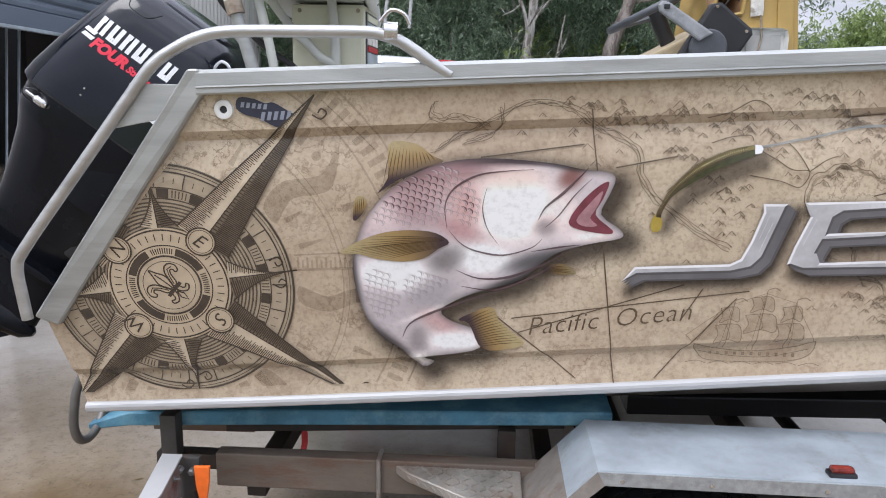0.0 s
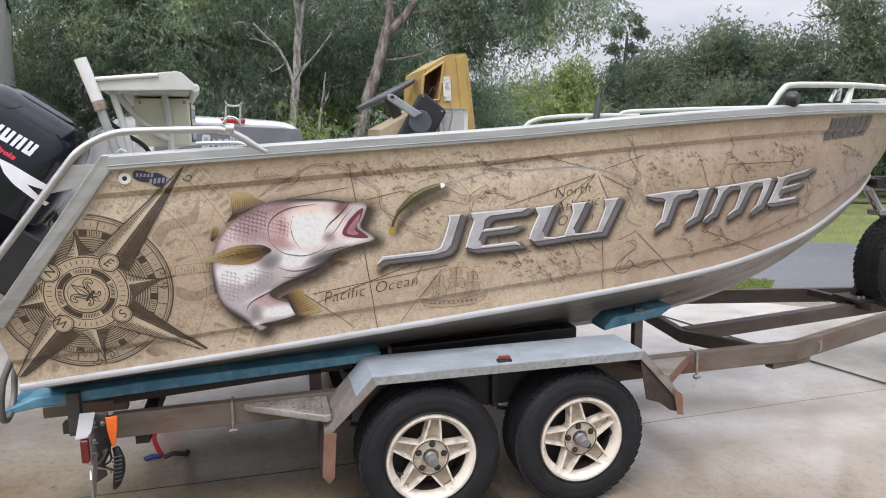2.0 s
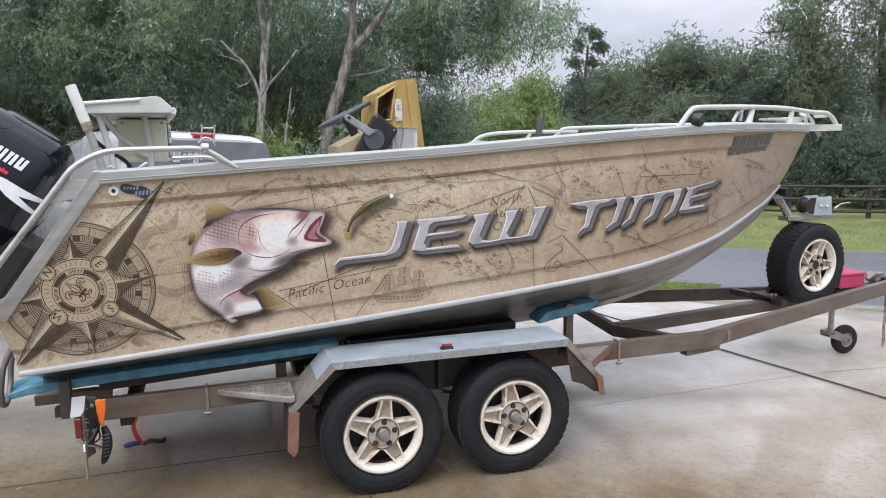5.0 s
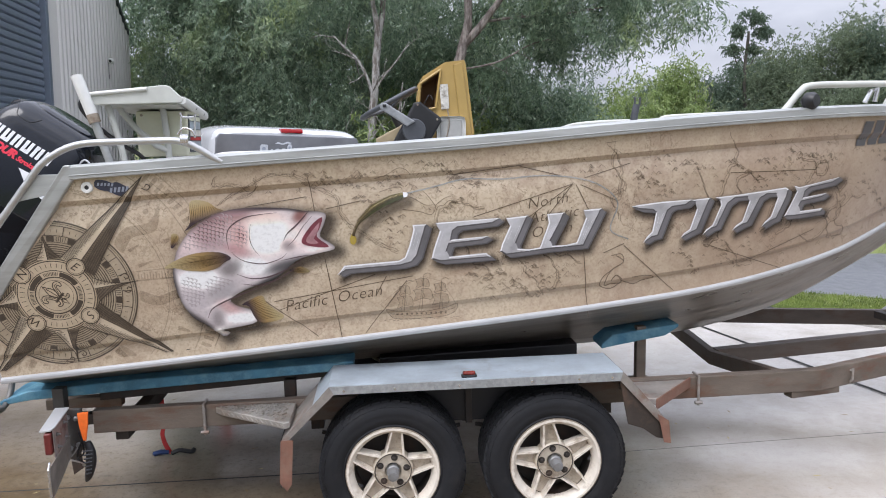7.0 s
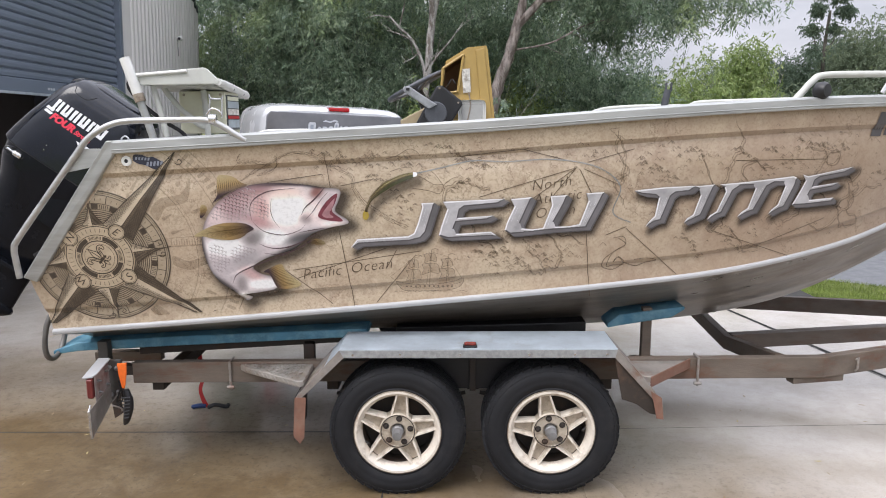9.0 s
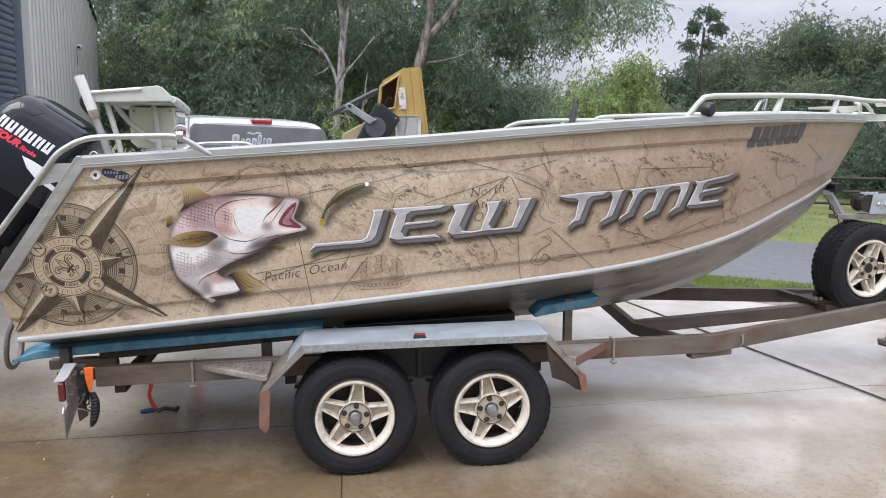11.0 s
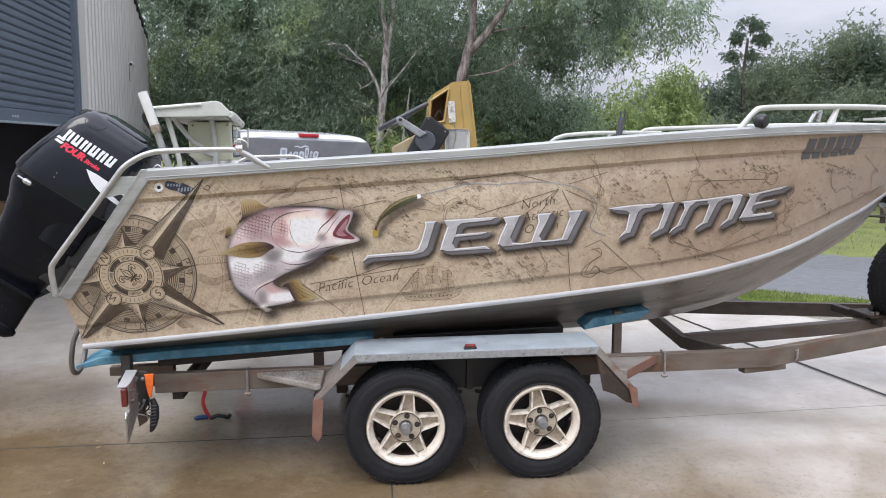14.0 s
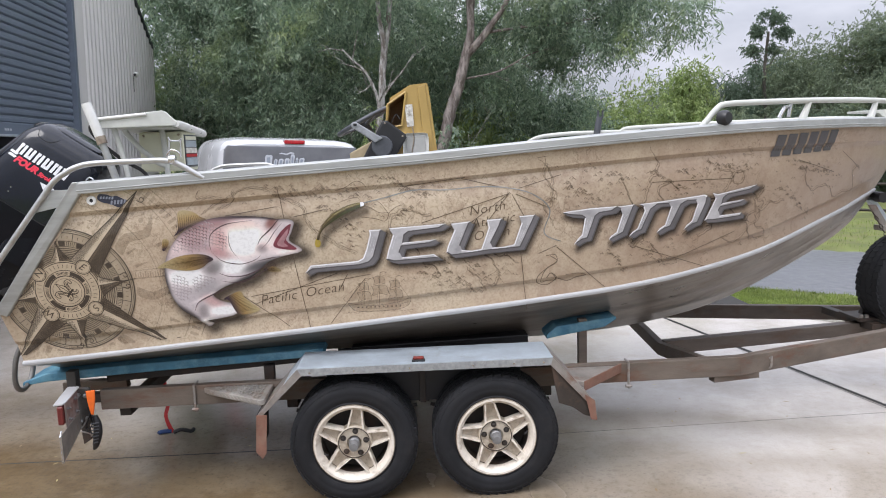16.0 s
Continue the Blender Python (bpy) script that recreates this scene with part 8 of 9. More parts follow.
        keep.append([tuple(M)] + [tuple(p) for p in rim])
        edge += stroke([tuple(p) for p in rim], 0.0035)
    edge += stroke([tuple(M), tuple(T)], 0.003)
    n = int(n * 1.3)
    for k in range(1, n):
        t = k / n
        a, b = along_side(L, t), M.lerp(T, t)
        hatch += stroke([tuple(a), tuple(a.lerp(b, 0.66 - 0.12 * (k % 2) - 0.1 * (k % 3 == 0)))], 0.0022)
        a = along_side(R, t)
        hatch += stroke([tuple(a), tuple(a.lerp(b, 0.98 - 0.18 * (k % 2)))], 0.003)
lay("rose_point_light", light_s, ROSE_PAPER, 3.2, "pale half of the compass points", clip=True)
lay("rose_point_dark", dark_s, ROSE_DARK, 3.3, "dark half of the compass points", clip=True)
lay("rose_hatching", hatch + edge, ROSE_INK, 4.2, "engraved hatching", clip=True, kind="stuff")
lay("rose_hub", [[polar(0.154, a) for a in range(0, 360, 8)]], ROSE_TAN, 4.6, "pale printed ring plate", clip=True)
hub = arc(0.148, 0, 360, 0.004, 60) + arc(0.108, 0, 360, 0.003, 60) + arc(0.0795, 0, 360, 0.005, 48)
for k in range(4):
    a = 51 + 90 * k
    hub += arc(0.0935, a - 23, a + 23, 0.020, 8)
    hub += [tick(0.086, 0.101, a + 45 + j, 0.0028) for j in (-17, -13.5, -10, -6.5, -3, 0.5, 4, 7.5, 11, 14.5)]
hub += [tick(0.120, 0.138, 9 * k, 0.0024) for k in range(40)]
lay("rose_hub_ring", hub, ROSE_INK, 5.0, "dark printed hub rings", clip=True, kind="stuff")
disc = [[polar(0.037, a, polar(0.151, q)) for a in range(0, 360, 15)] for q in (52, 141.5, -39.4, 230.5)] + [[polar(0.074, a) for a in range(0, 360, 10)]]
lay("rose_disc", disc, ROSE_TAN, 5.4, "pale printed discs", clip=True)
marks = arc(0.066, 0, 360, 0.0016, 40)
for q in (52, 141.5, -39.4, 230.5):
    marks += arc(0.036, 0, 360, 0.004, 24, polar(0.151, q)) + arc(0.030, 0, 360, 0.0016, 24, polar(0.151, q))
# a three-petalled lily in the middle
def turned(pts, deg, c=RC):
    a = radians(deg)
    return [(c[0] + x * math.cos(a) - z * math.sin(a), c[1] + x * math.sin(a) + z * math.cos(a)) for x, z in pts]


petal = curve2([(0, -0.014), (0.010, 0.004), (0.0145, 0.024), (0.006, 0.046), (0, 0.062), (-0.006, 0.046), (-0.0145, 0.024), (-0.010, 0.004)], 3, True)
wing = curve2([(0.007, -0.010), (0.014, 0.010), (0.022, 0.028), (0.036, 0.038), (0.050, 0.034), (0.056, 0.020), (0.050, 0.008), (0.042, 0.010), (0.043, 0.018), (0.036, 0.022), (0.028, 0.012), (0.020, -0.008)], 3, True)
root = curve2([(0.004, -0.020), (0.010, -0.034), (0.022, -0.042), (0.034, -0.036), (0.032, -0.028), (0.024, -0.032), (0.018, -0.028), (0.014, -0.018)], 3, True)
band = [(-0.026, -0.020), (0.026, -0.020), (0.026, -0.011), (-0.026, -0.011)]
tail = [(0, -0.022), (0.007, -0.040), (0, -0.058), (-0.007, -0.040)]
for shape in (petal, wing, [(-x, z) for x, z in wing], root, [(-x, z) for x, z in root], tail):
    line = turned(shape + shape[:1], 50)
    marks += stroke(line, 0.0038)
marks += [turned(band, 50)] + stroke(turned([(0, -0.01), (0.001, 0.02), (0, 0.045)], 50), 0.0035)
for s in (1, -1):
    marks += stroke(turned([(0.012 * s, -0.006), (0.022 * s, 0.014), (0.034 * s, 0.029), (0.047 * s, 0.025)], 50), 0.0028)
lay("rose_mark", marks, INK, 5.8, "dark lily and rims", clip=True, kind="stuff")
for ch, q in (("E", 52), ("N", 141.5), ("S", -39.4), ("W", 230.5)):
    bm = flat_text(ch, 0.05, 0.25)
    cx, cz = polar(0.151, q)
    bmesh.ops.transform(bm, matrix=Matrix.Translation((cx, 0, cz)) @ Matrix.Rotation(radians(-(q - 90)), 4, "Y") @ Matrix.Translation((-0.018, 0, -0.017)), verts=bm.verts)
    lay("compass_letter", [], INK, 6.0, bm=bm)
curls = []
for (x, z), s in ((polar(0.283, 12), 1), (polar(0.283, 4), -1), ((-0.957, 1.628), -1), ((-0.872, 0.880), 1), (polar(0.285, 281), 1), (polar(0.285, 271), -1)):
    curls += stroke(curve2([(x - 0.02, z + 0.012 * s), (x, z + 0.022 * s), (x + 0.014, z + 0.008 * s), (x + 0.002, z - 0.002 * s), (x - 0.006, z + 0.008 * s)], 4), 0.0038)
lay("rose_curl", curls, INK, 5.9, clip=True, kind="stuff")

# chart lines: rhumb lines, coasts, little hills and rivers
rng = np.random.default_rng(11)
lines = []
for a, b in (((-0.318, 1.64), (-0.205, 0.90)), ((0.905, 1.26), (0.938, 0.945)), ((1.10, 1.28), (1.375, 1.04)), ((-0.10, 0.93), (0.09, 1.165)), ((-0.47, 1.06), (-0.05, 1.20)), ((-0.49, 1.10), (0.12, 1.185)), ((0.845, 1.575), (0.39, 1.44)), ((0.845, 1.575), (0.60, 1.40)),
             ((0.845, 1.575), (0.72, 1.42)), ((0.86, 1.57), (0.93, 1.44)), ((0.88, 1.57), (1.06, 1.49)), ((0.90, 1.60), (1.12, 1.66)), ((0.60, 1.66), (0.80, 1.61)), ((-0.56, 1.13), (-0.31, 0.925)), ((1.53, 1.26), (2.0, 1.10)), ((1.0, 1.25), (1.10, 1.29)), ((-0.25, 1.50), (-0.10, 1.53)),
             ((-0.58, 1.52), (-0.33, 1.555)), ((2.55, 1.68), (2.85, 1.60)), ((1.75, 1.16), (2.15, 1.30)), ((1.62, 1.60), (2.1, 1.60)), ((0.30, 1.63), (0.62, 1.665)), ((-0.05, 1.10), (0.0, 1.19)), ((2.9, 1.72), (3.1, 1.60))):
    lines += stroke([a, b], 0.0032)
lay("rhumb_line", lines, INK_SOFT, 2.0, "thin dark rhumb lines", kind="stuff")


def wander(x, z, n, step, heading, turn):
    pts = [(x, z)]
    for _ in range(n):
        heading += rng.normal(0, turn)
        x, z = x + step * math.cos(heading), z + step * math.sin(heading)
        pts.append((x, z))
    return pts


def inside(x, z, m=0.03):
    return -1.2 < x < 3.3 and chine(x)[1] + 0.05 + m < z < gun(x)[1] - m


coast, hills, faint = [], [], []
for x, z, n, h in ((1.05, 1.50, 60, 0.5), (1.45, 1.62, 50, -1.2), (1.5, 1.27, 46, -1.3), (0.45, 1.16, 50, -0.3), (1.62, 1.28, 30, -1.6), (2.0, 1.66, 60, -0.4), (2.3, 1.55, 70, -0.9), (2.6, 1.65, 60, -0.8), (0.62, 1.22, 40, -1.0), (1.9, 1.30, 36, -0.7), (2.05, 1.28, 40, 0.3), (0.7, 1.10, 40, 0.4)):
    pts = [p for p in wander(x, z, n, 0.014, h, 0.55) if inside(*p)]
    if len(pts) > 3:
        coast += stroke(pts, 0.0020)
        faint += stroke([(a + 0.010, b - 0.010) for a, b in pts if inside(a, b, 0.05)] or pts, 0.007)
# rivers as braided double lines
for pts in ([(-0.692, 1.534), (-0.646, 1.567), (-0.591, 1.591), (-0.528, 1.624), (-0.475, 1.652), (-0.411, 1.651), (-0.355, 1.636), (-0.304, 1.60), (-0.246, 1.573), (-0.198, 1.542), (-0.189, 1.481), (-0.14, 1.42), (-0.078, 1.376), (-0.015, 1.333), (0.057, 1.298)],
            [(-0.692, 1.648), (-0.701, 1.622), (-0.673, 1.609), (-0.646, 1.618), (-0.591, 1.605), (-0.56, 1.59)], [(-0.62, 1.555), (-0.57, 1.57), (-0.53, 1.60), (-0.535, 1.64)]):
    for off in (-0.008, -0.003, 0.003, 0.008):
        coast += stroke(curve2([(x + rng.normal(0, 0.0022) + off * 0.6, z + rng.normal(0, 0.0022) + off * 0.8) for x, z in curve2(pts, 3)], 2), 0.0014)
for pts in ([(-0.038, 1.623), (0.014, 1.638), (0.065, 1.666), (0.099, 1.657), (0.118, 1.635)], [(0.092, 1.551), (0.141, 1.525), (0.181, 1.502), (0.224, 1.498), (0.206, 1.459), (0.157, 1.473), (0.08, 1.486)], [(0.224, 1.498), (0.261, 1.527), (0.288, 1.537)], [(0.224, 1.498), (0.19, 1.544), (0.165, 1.567)], [(-0.021, 1.563), (0.025, 1.578), (0.071, 1.583), (0.081, 1.57)]):
    coast += stroke(curve2(pts, 5), 0.0024)
for x, z, sx, sz, n in ((-0.28, 1.60, 0.12, 0.04, 26), (0.03, 1.42, 0.10, 0.05, 34), (-0.05, 1.58, 0.12, 0.03, 20), (0.30, 1.57, 0.14, 0.05, 26), (1.2, 1.56, 0.10, 0.05, 30), (1.62, 1.55, 0.18, 0.05, 22), (1.6, 1.18, 0.08, 0.06, 22), (1.75, 1.20, 0.05, 0.05, 18), (0.50, 1.14, 0.08, 0.05, 30), (0.75, 1.16, 0.14, 0.03, 24),
                      (2.25, 1.64, 0.14, 0.05, 24), (2.5, 1.5, 0.2, 0.1, 26), (0.9, 1.64, 0.10, 0.03, 22), (1.3, 1.38, 0.08, 0.04, 14), (0.15, 1.66, 0.2, 0.02, 20), (2.1, 1.22, 0.12, 0.05, 14), (2.75, 1.6, 0.15, 0.12, 20), (1.95, 1.62, 0.1, 0.06, 16)):
    for _ in range(int(n * 0.9)):
        a, b, s = x + rng.normal(0, sx), z + rng.normal(0, sz), rng.uniform(0.006, 0.017)
        if inside(a, b):
            hills += stroke([(a - s, b - s * 0.5), (a - s * 0.45, b + s * 0.1), (a - s * 0.1, b + s * 0.5), (a + s * 0.25, b + s * 0.2), (a + s, b - s * 0.55)], 0.0015)
            for _ in range(int(rng.integers(0, 4))):
                k = rng.uniform(0.05, 0.7)
                hills += stroke([(a + s * k, b + s * (0.45 - k)), (a + s * (k - 0.12), b - s * 0.45)], 0.0014)
# ranges of drawn mountains: overlapping peaks with hatched lee sides
RANGES = [(-0.361, 1.648, -0.134, 1.609), (-0.129, 1.578, -0.046, 1.482), (0.001, 1.469, 0.071, 1.396), (0.263, 1.48, 0.367, 1.539), (0.373, 1.196, 0.558, 1.095), (0.16, 1.676, 0.317, 1.656), (0.306, 1.607, 0.438, 1.626), (1.266, 1.683, 1.481, 1.622), (1.608, 1.67, 1.809, 1.525), (1.142, 1.615, 1.327, 1.518),
          (1.936, 1.687, 2.216, 1.646), (1.366, 1.256, 1.507, 1.118), (1.56, 1.275, 1.709, 1.134), (2.426, 1.54, 2.794, 1.271), (0.601, 1.238, 0.778, 1.106), (-0.128, 1.635, 0.092, 1.597), (0.265, 1.633, 0.435, 1.584), (0.482, 1.213, 0.688, 1.046), (1.802, 1.662, 1.907, 1.567), (2.486, 1.665, 2.883, 1.58)]
ridge_l, ridge_s = [], []
for x0, z0, x1, z1 in RANGES:
    n = int(math.hypot(x1 - x0, z1 - z0) / 0.0125)
    for i in range(n):
        t = i / n
        a, b, s = x0 + (x1 - x0) * t + rng.normal(0, 0.016), z0 + (z1 - z0) * t + rng.normal(0, 0.014), rng.uniform(0.009, 0.019)
        if not inside(a, b):
            continue
        peak = (a + rng.uniform(-0.2, 0.2) * s, b + s * 0.55)
        ridge_l += stroke(curve2([(a - s, b - s * 0.4), (a - s * 0.6, b + s * 0.05), (a - s * 0.42, b + s * 0.02), (peak[0], b + s * 0.55), (a + s * 0.3, b + s * 0.25), (a + s * 0.55, b + s * 0.2), (a + s, b - s * 0.45)], 2), 0.0017)
        ridge_s.append([peak, (a + s * 0.35, b + s * 0.1), (a + s * 0.95, b - s * 0.45), (a + s * 0.1, b - s * 0.35), (a - s * 0.05, b + s * 0.2)])
        for k in range(3):
            p = 0.15 + 0.25 * k
            ridge_l += stroke([(peak[0] + s * p * 0.9, peak[1] - s * p * 1.1), (peak[0] + s * (p * 0.9 - 0.18), peak[1] - s * (p * 1.1 + 0.45))], 0.0016, True)
lay("mountain_range", ridge_l, INK_MID, 2.2, "small engraved mountain ranges", kind="stuff")
lay("mountain_shade", ridge_s, INK_WASH, 1.7, "soft brown lee sides", kind="stuff")
lay("coast_wash", faint, INK_WASH, 1.2, "soft brown coast shading", kind="stuff")
lay("coast_line", coast, INK_MID, 2.1, "wavy engraved coast lines", kind="stuff")
lay("hill_mark", hills, INK_MID, 2.2, "small engraved hill marks", kind="stuff")
river = stroke(curve2([(0.10, 1.555), (0.22, 1.58), (0.36, 1.61), (0.52, 1.605), (0.70, 1.615), (0.86, 1.60), (0.98, 1.56), (1.06, 1.48), (1.03, 1.36), (1.12, 1.31)], 6), 0.007)
lay("blue_line", river, ink("pale_blue_wash", (0.30, 0.33, 0.33), alpha=0.55), 2.3, "faint pale blue line")

# ship and sea serpent as faint line work
ship = []
hull_s = curve2([(-0.005, 1.035), (0.01, 1.005), (0.04, 0.985), (0.15, 0.982), (0.26, 0.988), (0.31, 1.01), (0.318, 1.045), (0.27, 1.028), (0.15, 1.012), (0.05, 1.02)], 3, True)
ship += stroke(hull_s + hull_s[:1], 0.0028) + stroke(curve2([(0.012, 1.01), (0.10, 0.998), (0.20, 0.998), (0.305, 1.022)], 4), 0.002)
ship += [[(0.04 + 0.022 * k, 1.002 - 0.0004 * k), (0.048 + 0.022 * k, 1.002 - 0.0004 * k), (0.048 + 0.022 * k, 1.009), (0.04 + 0.022 * k, 1.009)] for k in range(11)]
sails = [hull_s]
for x, foot, top, wide in ((0.075, 1.02, 1.145, 0.030), (0.155, 1.015, 1.175, 0.036), (0.235, 1.02, 1.15, 0.032)):
    ship += stroke([(x, foot), (x + 0.012, top + 0.012)], 0.0028)
    for z0, z1, k in ((top - 0.008, top - 0.05, 0.72), (top - 0.056, top - 0.108, 1.0)):
        w = wide * k
        cloth = [(x - w, z0), (x + w * 0.9, z0 + 0.004), (x + w * 1.35, (z0 + z1) / 2), (x + w * 1.2, z1 + 0.004), (x + w * 0.2, z1 + 0.012), (x - w, z1), (x - w * 0.7, (z0 + z1) / 2)]
        sails.append(curve2(cloth, 3, True))
        ship += stroke(curve2(cloth + cloth[:1], 3), 0.0024)
        ship += stroke(curve2([(x - w * 0.1, z0), (x + w * 0.35, (z0 + z1) / 2), (x + w * 0.2, z1 + 0.01)], 3), 0.0016)
    ship += stroke(curve2([(x + 0.012, top + 0.014), (x + 0.03, top + 0.020), (x + 0.045, top + 0.012)], 3), 0.003)
sails.append([(0.0, 1.045), (0.048, 1.125), (0.05, 1.05)])
for a, b in (((-0.03, 1.06), (0.0, 1.03)), ((-0.03, 1.06), (0.08, 1.15)), ((0.0, 1.045), (0.048, 1.125)), ((0.087, 1.15), (0.165, 1.18)), ((0.165, 1.18), (0.245, 1.155)), ((0.245, 1.155), (0.312, 1.045)), ((0.06, 1.02), (0.083, 1.14)), ((0.14, 1.015), (0.165, 1.175)), ((0.25, 1.02), (0.244, 1.15))):
    ship += stroke([a, b], 0.0016)
for k in range(6):
    ship += stroke(curve2([(-0.02 + 0.06 * k, 0.978 - 0.003 * (k % 2)), (0.01 + 0.06 * k, 0.983), (0.035 + 0.06 * k, 0.976)], 3), 0.002)
lay("ship_sail", sails, ink("thin_sail_wash", (0.26, 0.19, 0.12), alpha=0.17), 2.0, "washed sepia sails", kind="stuff")
lay("ship_drawing", ship, ink("thin_ship_ink", (0.20, 0.145, 0.095), alpha=0.5), 2.2, "faint engraved sailing ship", kind="stuff")
serpent = []
for off in (0, 0.022):
    serpent += stroke(curve2([(1.04 + off, 1.235), (1.09, 1.24 - off), (1.10, 1.20), (1.05, 1.17), (1.0 + off, 1.13), (0.995 + off, 1.09), (1.05, 1.075 + off), (1.10, 1.11 - off * 0.5), (1.07, 1.14), (1.045, 1.115)], 5), 0.0045)
serpent += stroke(curve2([(1.10, 1.11), (1.16, 1.09), (1.21, 1.105), (1.265, 1.115), (1.22, 1.13), (1.15, 1.125)], 5), 0.0045)
lay("scroll_drawing", serpent, ink("scroll_ink", (0.19, 0.135, 0.09), alpha=0.6), 2.2, "faint engraved scroll", kind="stuff")


def word(body, x, z, size, deg, shear, mat, layer, spacing=1.0):
    bm = flat_text(body, size, shear, spacing, -0.0009)
    bmesh.ops.transform(bm, matrix=Matrix.Translation((x, 0, z)) @ Matrix.Rotation(radians(-deg), 4, "Y"), verts=bm.verts)
    lay("printed_word", [], mat, layer, "sepia italic word " + body.lower(), bm=bm)


word("Pacific", -0.448, 1.052, 0.073, 6.8, 0.28, INK_SOFT, 2.6, 1.02)
word("Ocean", -0.222, 1.08, 0.073, 6.8, 0.28, INK_SOFT, 2.6, 1.06)
word("North", 0.636, 1.468, 0.07, 7.5, 0.28, INK_SOFT, 2.6, 1.08)
word("Atlantic", 0.645, 1.402, 0.07, 7.0, 0.28, INK_SOFT, 2.6, 1.05)
word("Ocean", 0.655, 1.335, 0.07, 7.0, 0.28, INK_SOFT, 2.6, 1.05)

def inset_outline(pts, d):
    n = len(pts)
    area = sum(pts[i][0] * pts[(i + 1) % n][1] - pts[(i + 1) % n][0] * pts[i][1] for i in range(n))
    sgn = 1 if area > 0 else -1
    out = []
    for i in range(n):
        p0, p1, p2 = Vector(pts[i - 1]), Vector(pts[i]), Vector(pts[(i + 1) % n])
        d1, d2 = (p1 - p0).normalized(), (p2 - p1).normalized()
        n1, n2 = Vector((-d1.y, d1.x)) * sgn, Vector((-d2.y, d2.x)) * sgn
        b = n1 + n2
        b = b.normalized() if b.length > 1e-6 else n1
        k = d / max(0.45, b.dot(n1))
        out.append(tuple(p1 + b * k))
    return out, sgn


# the printed figure: one softly coloured plain shape with fans
FIG = [(-0.885, 1.30), (-0.862, 1.36), (-0.813, 1.425), (-0.758, 1.468), (-0.689, 1.501), (-0.608, 1.516), (-0.512, 1.517), (-0.402, 1.508), (-0.332, 1.495), (-0.270, 1.489), (-0.249, 1.472), (-0.262, 1.43), (-0.278, 1.382), (-0.228, 1.345), (-0.224, 1.322), (-0.305, 1.305), (-0.389, 1.277), (-0.471, 1.207), (-0.543, 1.183), (-0.615, 1.159), (-0.672, 1.122), (-0.643, 1.090), (-0.572, 1.063), (-0.57, 1.014), (-0.642, 0.995), (-0.715, 0.985), (-0.690, 0.967), (-0.722, 0.951), (-0.769, 1.002), (-0.835, 1.051), (-0.877, 1.131), (-0.895, 1.225)]
FIG_S = curve2(FIG, 3, True)
TONE_BACK = [
    (-0.763, 1.424, 0.124, 0.065, 35, (0.397, 0.253, 0.275), 0.9),
    (-0.617, 1.491, 0.141, 0.029, 8, (0.246, 0.117, 0.135), 0.95),
    (-0.832, 1.381, 0.046, 0.061, 30, (0.505, 0.407, 0.425), 0.8),
    (-0.678, 1.454, 0.05, 0.035, 30, (0.44, 0.282, 0.297), 0.6),
    (-0.716, 1.372, 0.05, 0.035, 0, (0.371, 0.22, 0.246), 0.5),
    (-0.782, 1.498, 0.075, 0.012, 40, (0.077, 0.035, 0.039), 0.5)]
TONE_HEAD = [
    (-0.503, 1.401, 0.095, 0.082, 0, (0.645, 0.57, 0.548), 1),
    (-0.502, 1.466, 0.075, 0.026, 5, (0.53, 0.37, 0.33), 0.6),
    (-0.616, 1.402, 0.04, 0.065, 0, (0.474, 0.282, 0.282), 0.9),
    (-0.627, 1.337, 0.058, 0.023, -20, (0.416, 0.183, 0.201), 0.6),
    (-0.359, 1.474, 0.032, 0.023, 40, (0.297, 0.1, 0.088), 0.85),
    (-0.383, 1.508, 0.066, 0.011, -10, (0.077, 0.044, 0.052), 0.9),
    (-0.474, 1.512, 0.133, 0.009, 0, (0.117, 0.058, 0.074), 0.9),
    (-0.574, 1.263, 0.071, 0.031, -8, (0.639, 0.645, 0.664), 0.95)]
TONE_JAW = [
    (-0.383, 1.387, 0.042, 0.052, 40, (0.559, 0.444, 0.444), 0.8),
    (-0.288, 1.319, 0.062, 0.019, -5, (0.57, 0.484, 0.484), 0.9),
    (-0.434, 1.259, 0.083, 0.023, 15, (0.13, 0.126, 0.145), 0.9),
    (-0.504, 1.196, 0.124, 0.014, 24, (0.07, 0.064, 0.077), 0.85),
    (-0.655, 1.262, 0.05, 0.03, 20, (0.16, 0.14, 0.15), 0.7),
    (-0.415, 1.348, 0.025, 0.021, 0, (0.22, 0.161, 0.183), 0.6)]
TONE_BELLY = [
    (-0.789, 1.216, 0.075, 0.04, 0, (0.67, 0.676, 0.695), 1),
    (-0.825, 1.113, 0.075, 0.069, -20, (0.371, 0.329, 0.362), 0.8),
    (-0.898, 1.191, 0.017, 0.113, 4, (0.117, 0.096, 0.112), 0.8),
    (-0.822, 1.035, 0.091, 0.021, -38, (0.1, 0.081, 0.096), 0.85),
    (-0.697, 1.164, 0.066, 0.045, 25, (0.282, 0.26, 0.289), 0.7),
    (-0.632, 1.144, 0.124, 0.008, 22, (0.581, 0.526, 0.526), 0.85),
    (-0.674, 1.086, 0.05, 0.026, -25, (0.444, 0.267, 0.275), 0.85),
    (-0.623, 1.034, 0.083, 0.023, 0, (0.581, 0.553, 0.57), 0.9),
    (-0.731, 1.034, 0.025, 0.035, 0, (0.189, 0.161, 0.177), 0.6),
    (-0.71, 0.98, 0.042, 0.016, 0, (0.604, 0.559, 0.548), 0.9)]


def tone_material(name):
    """A printed picture: soft patches of ink from the mesh's colour layer, with a fine mottle."""
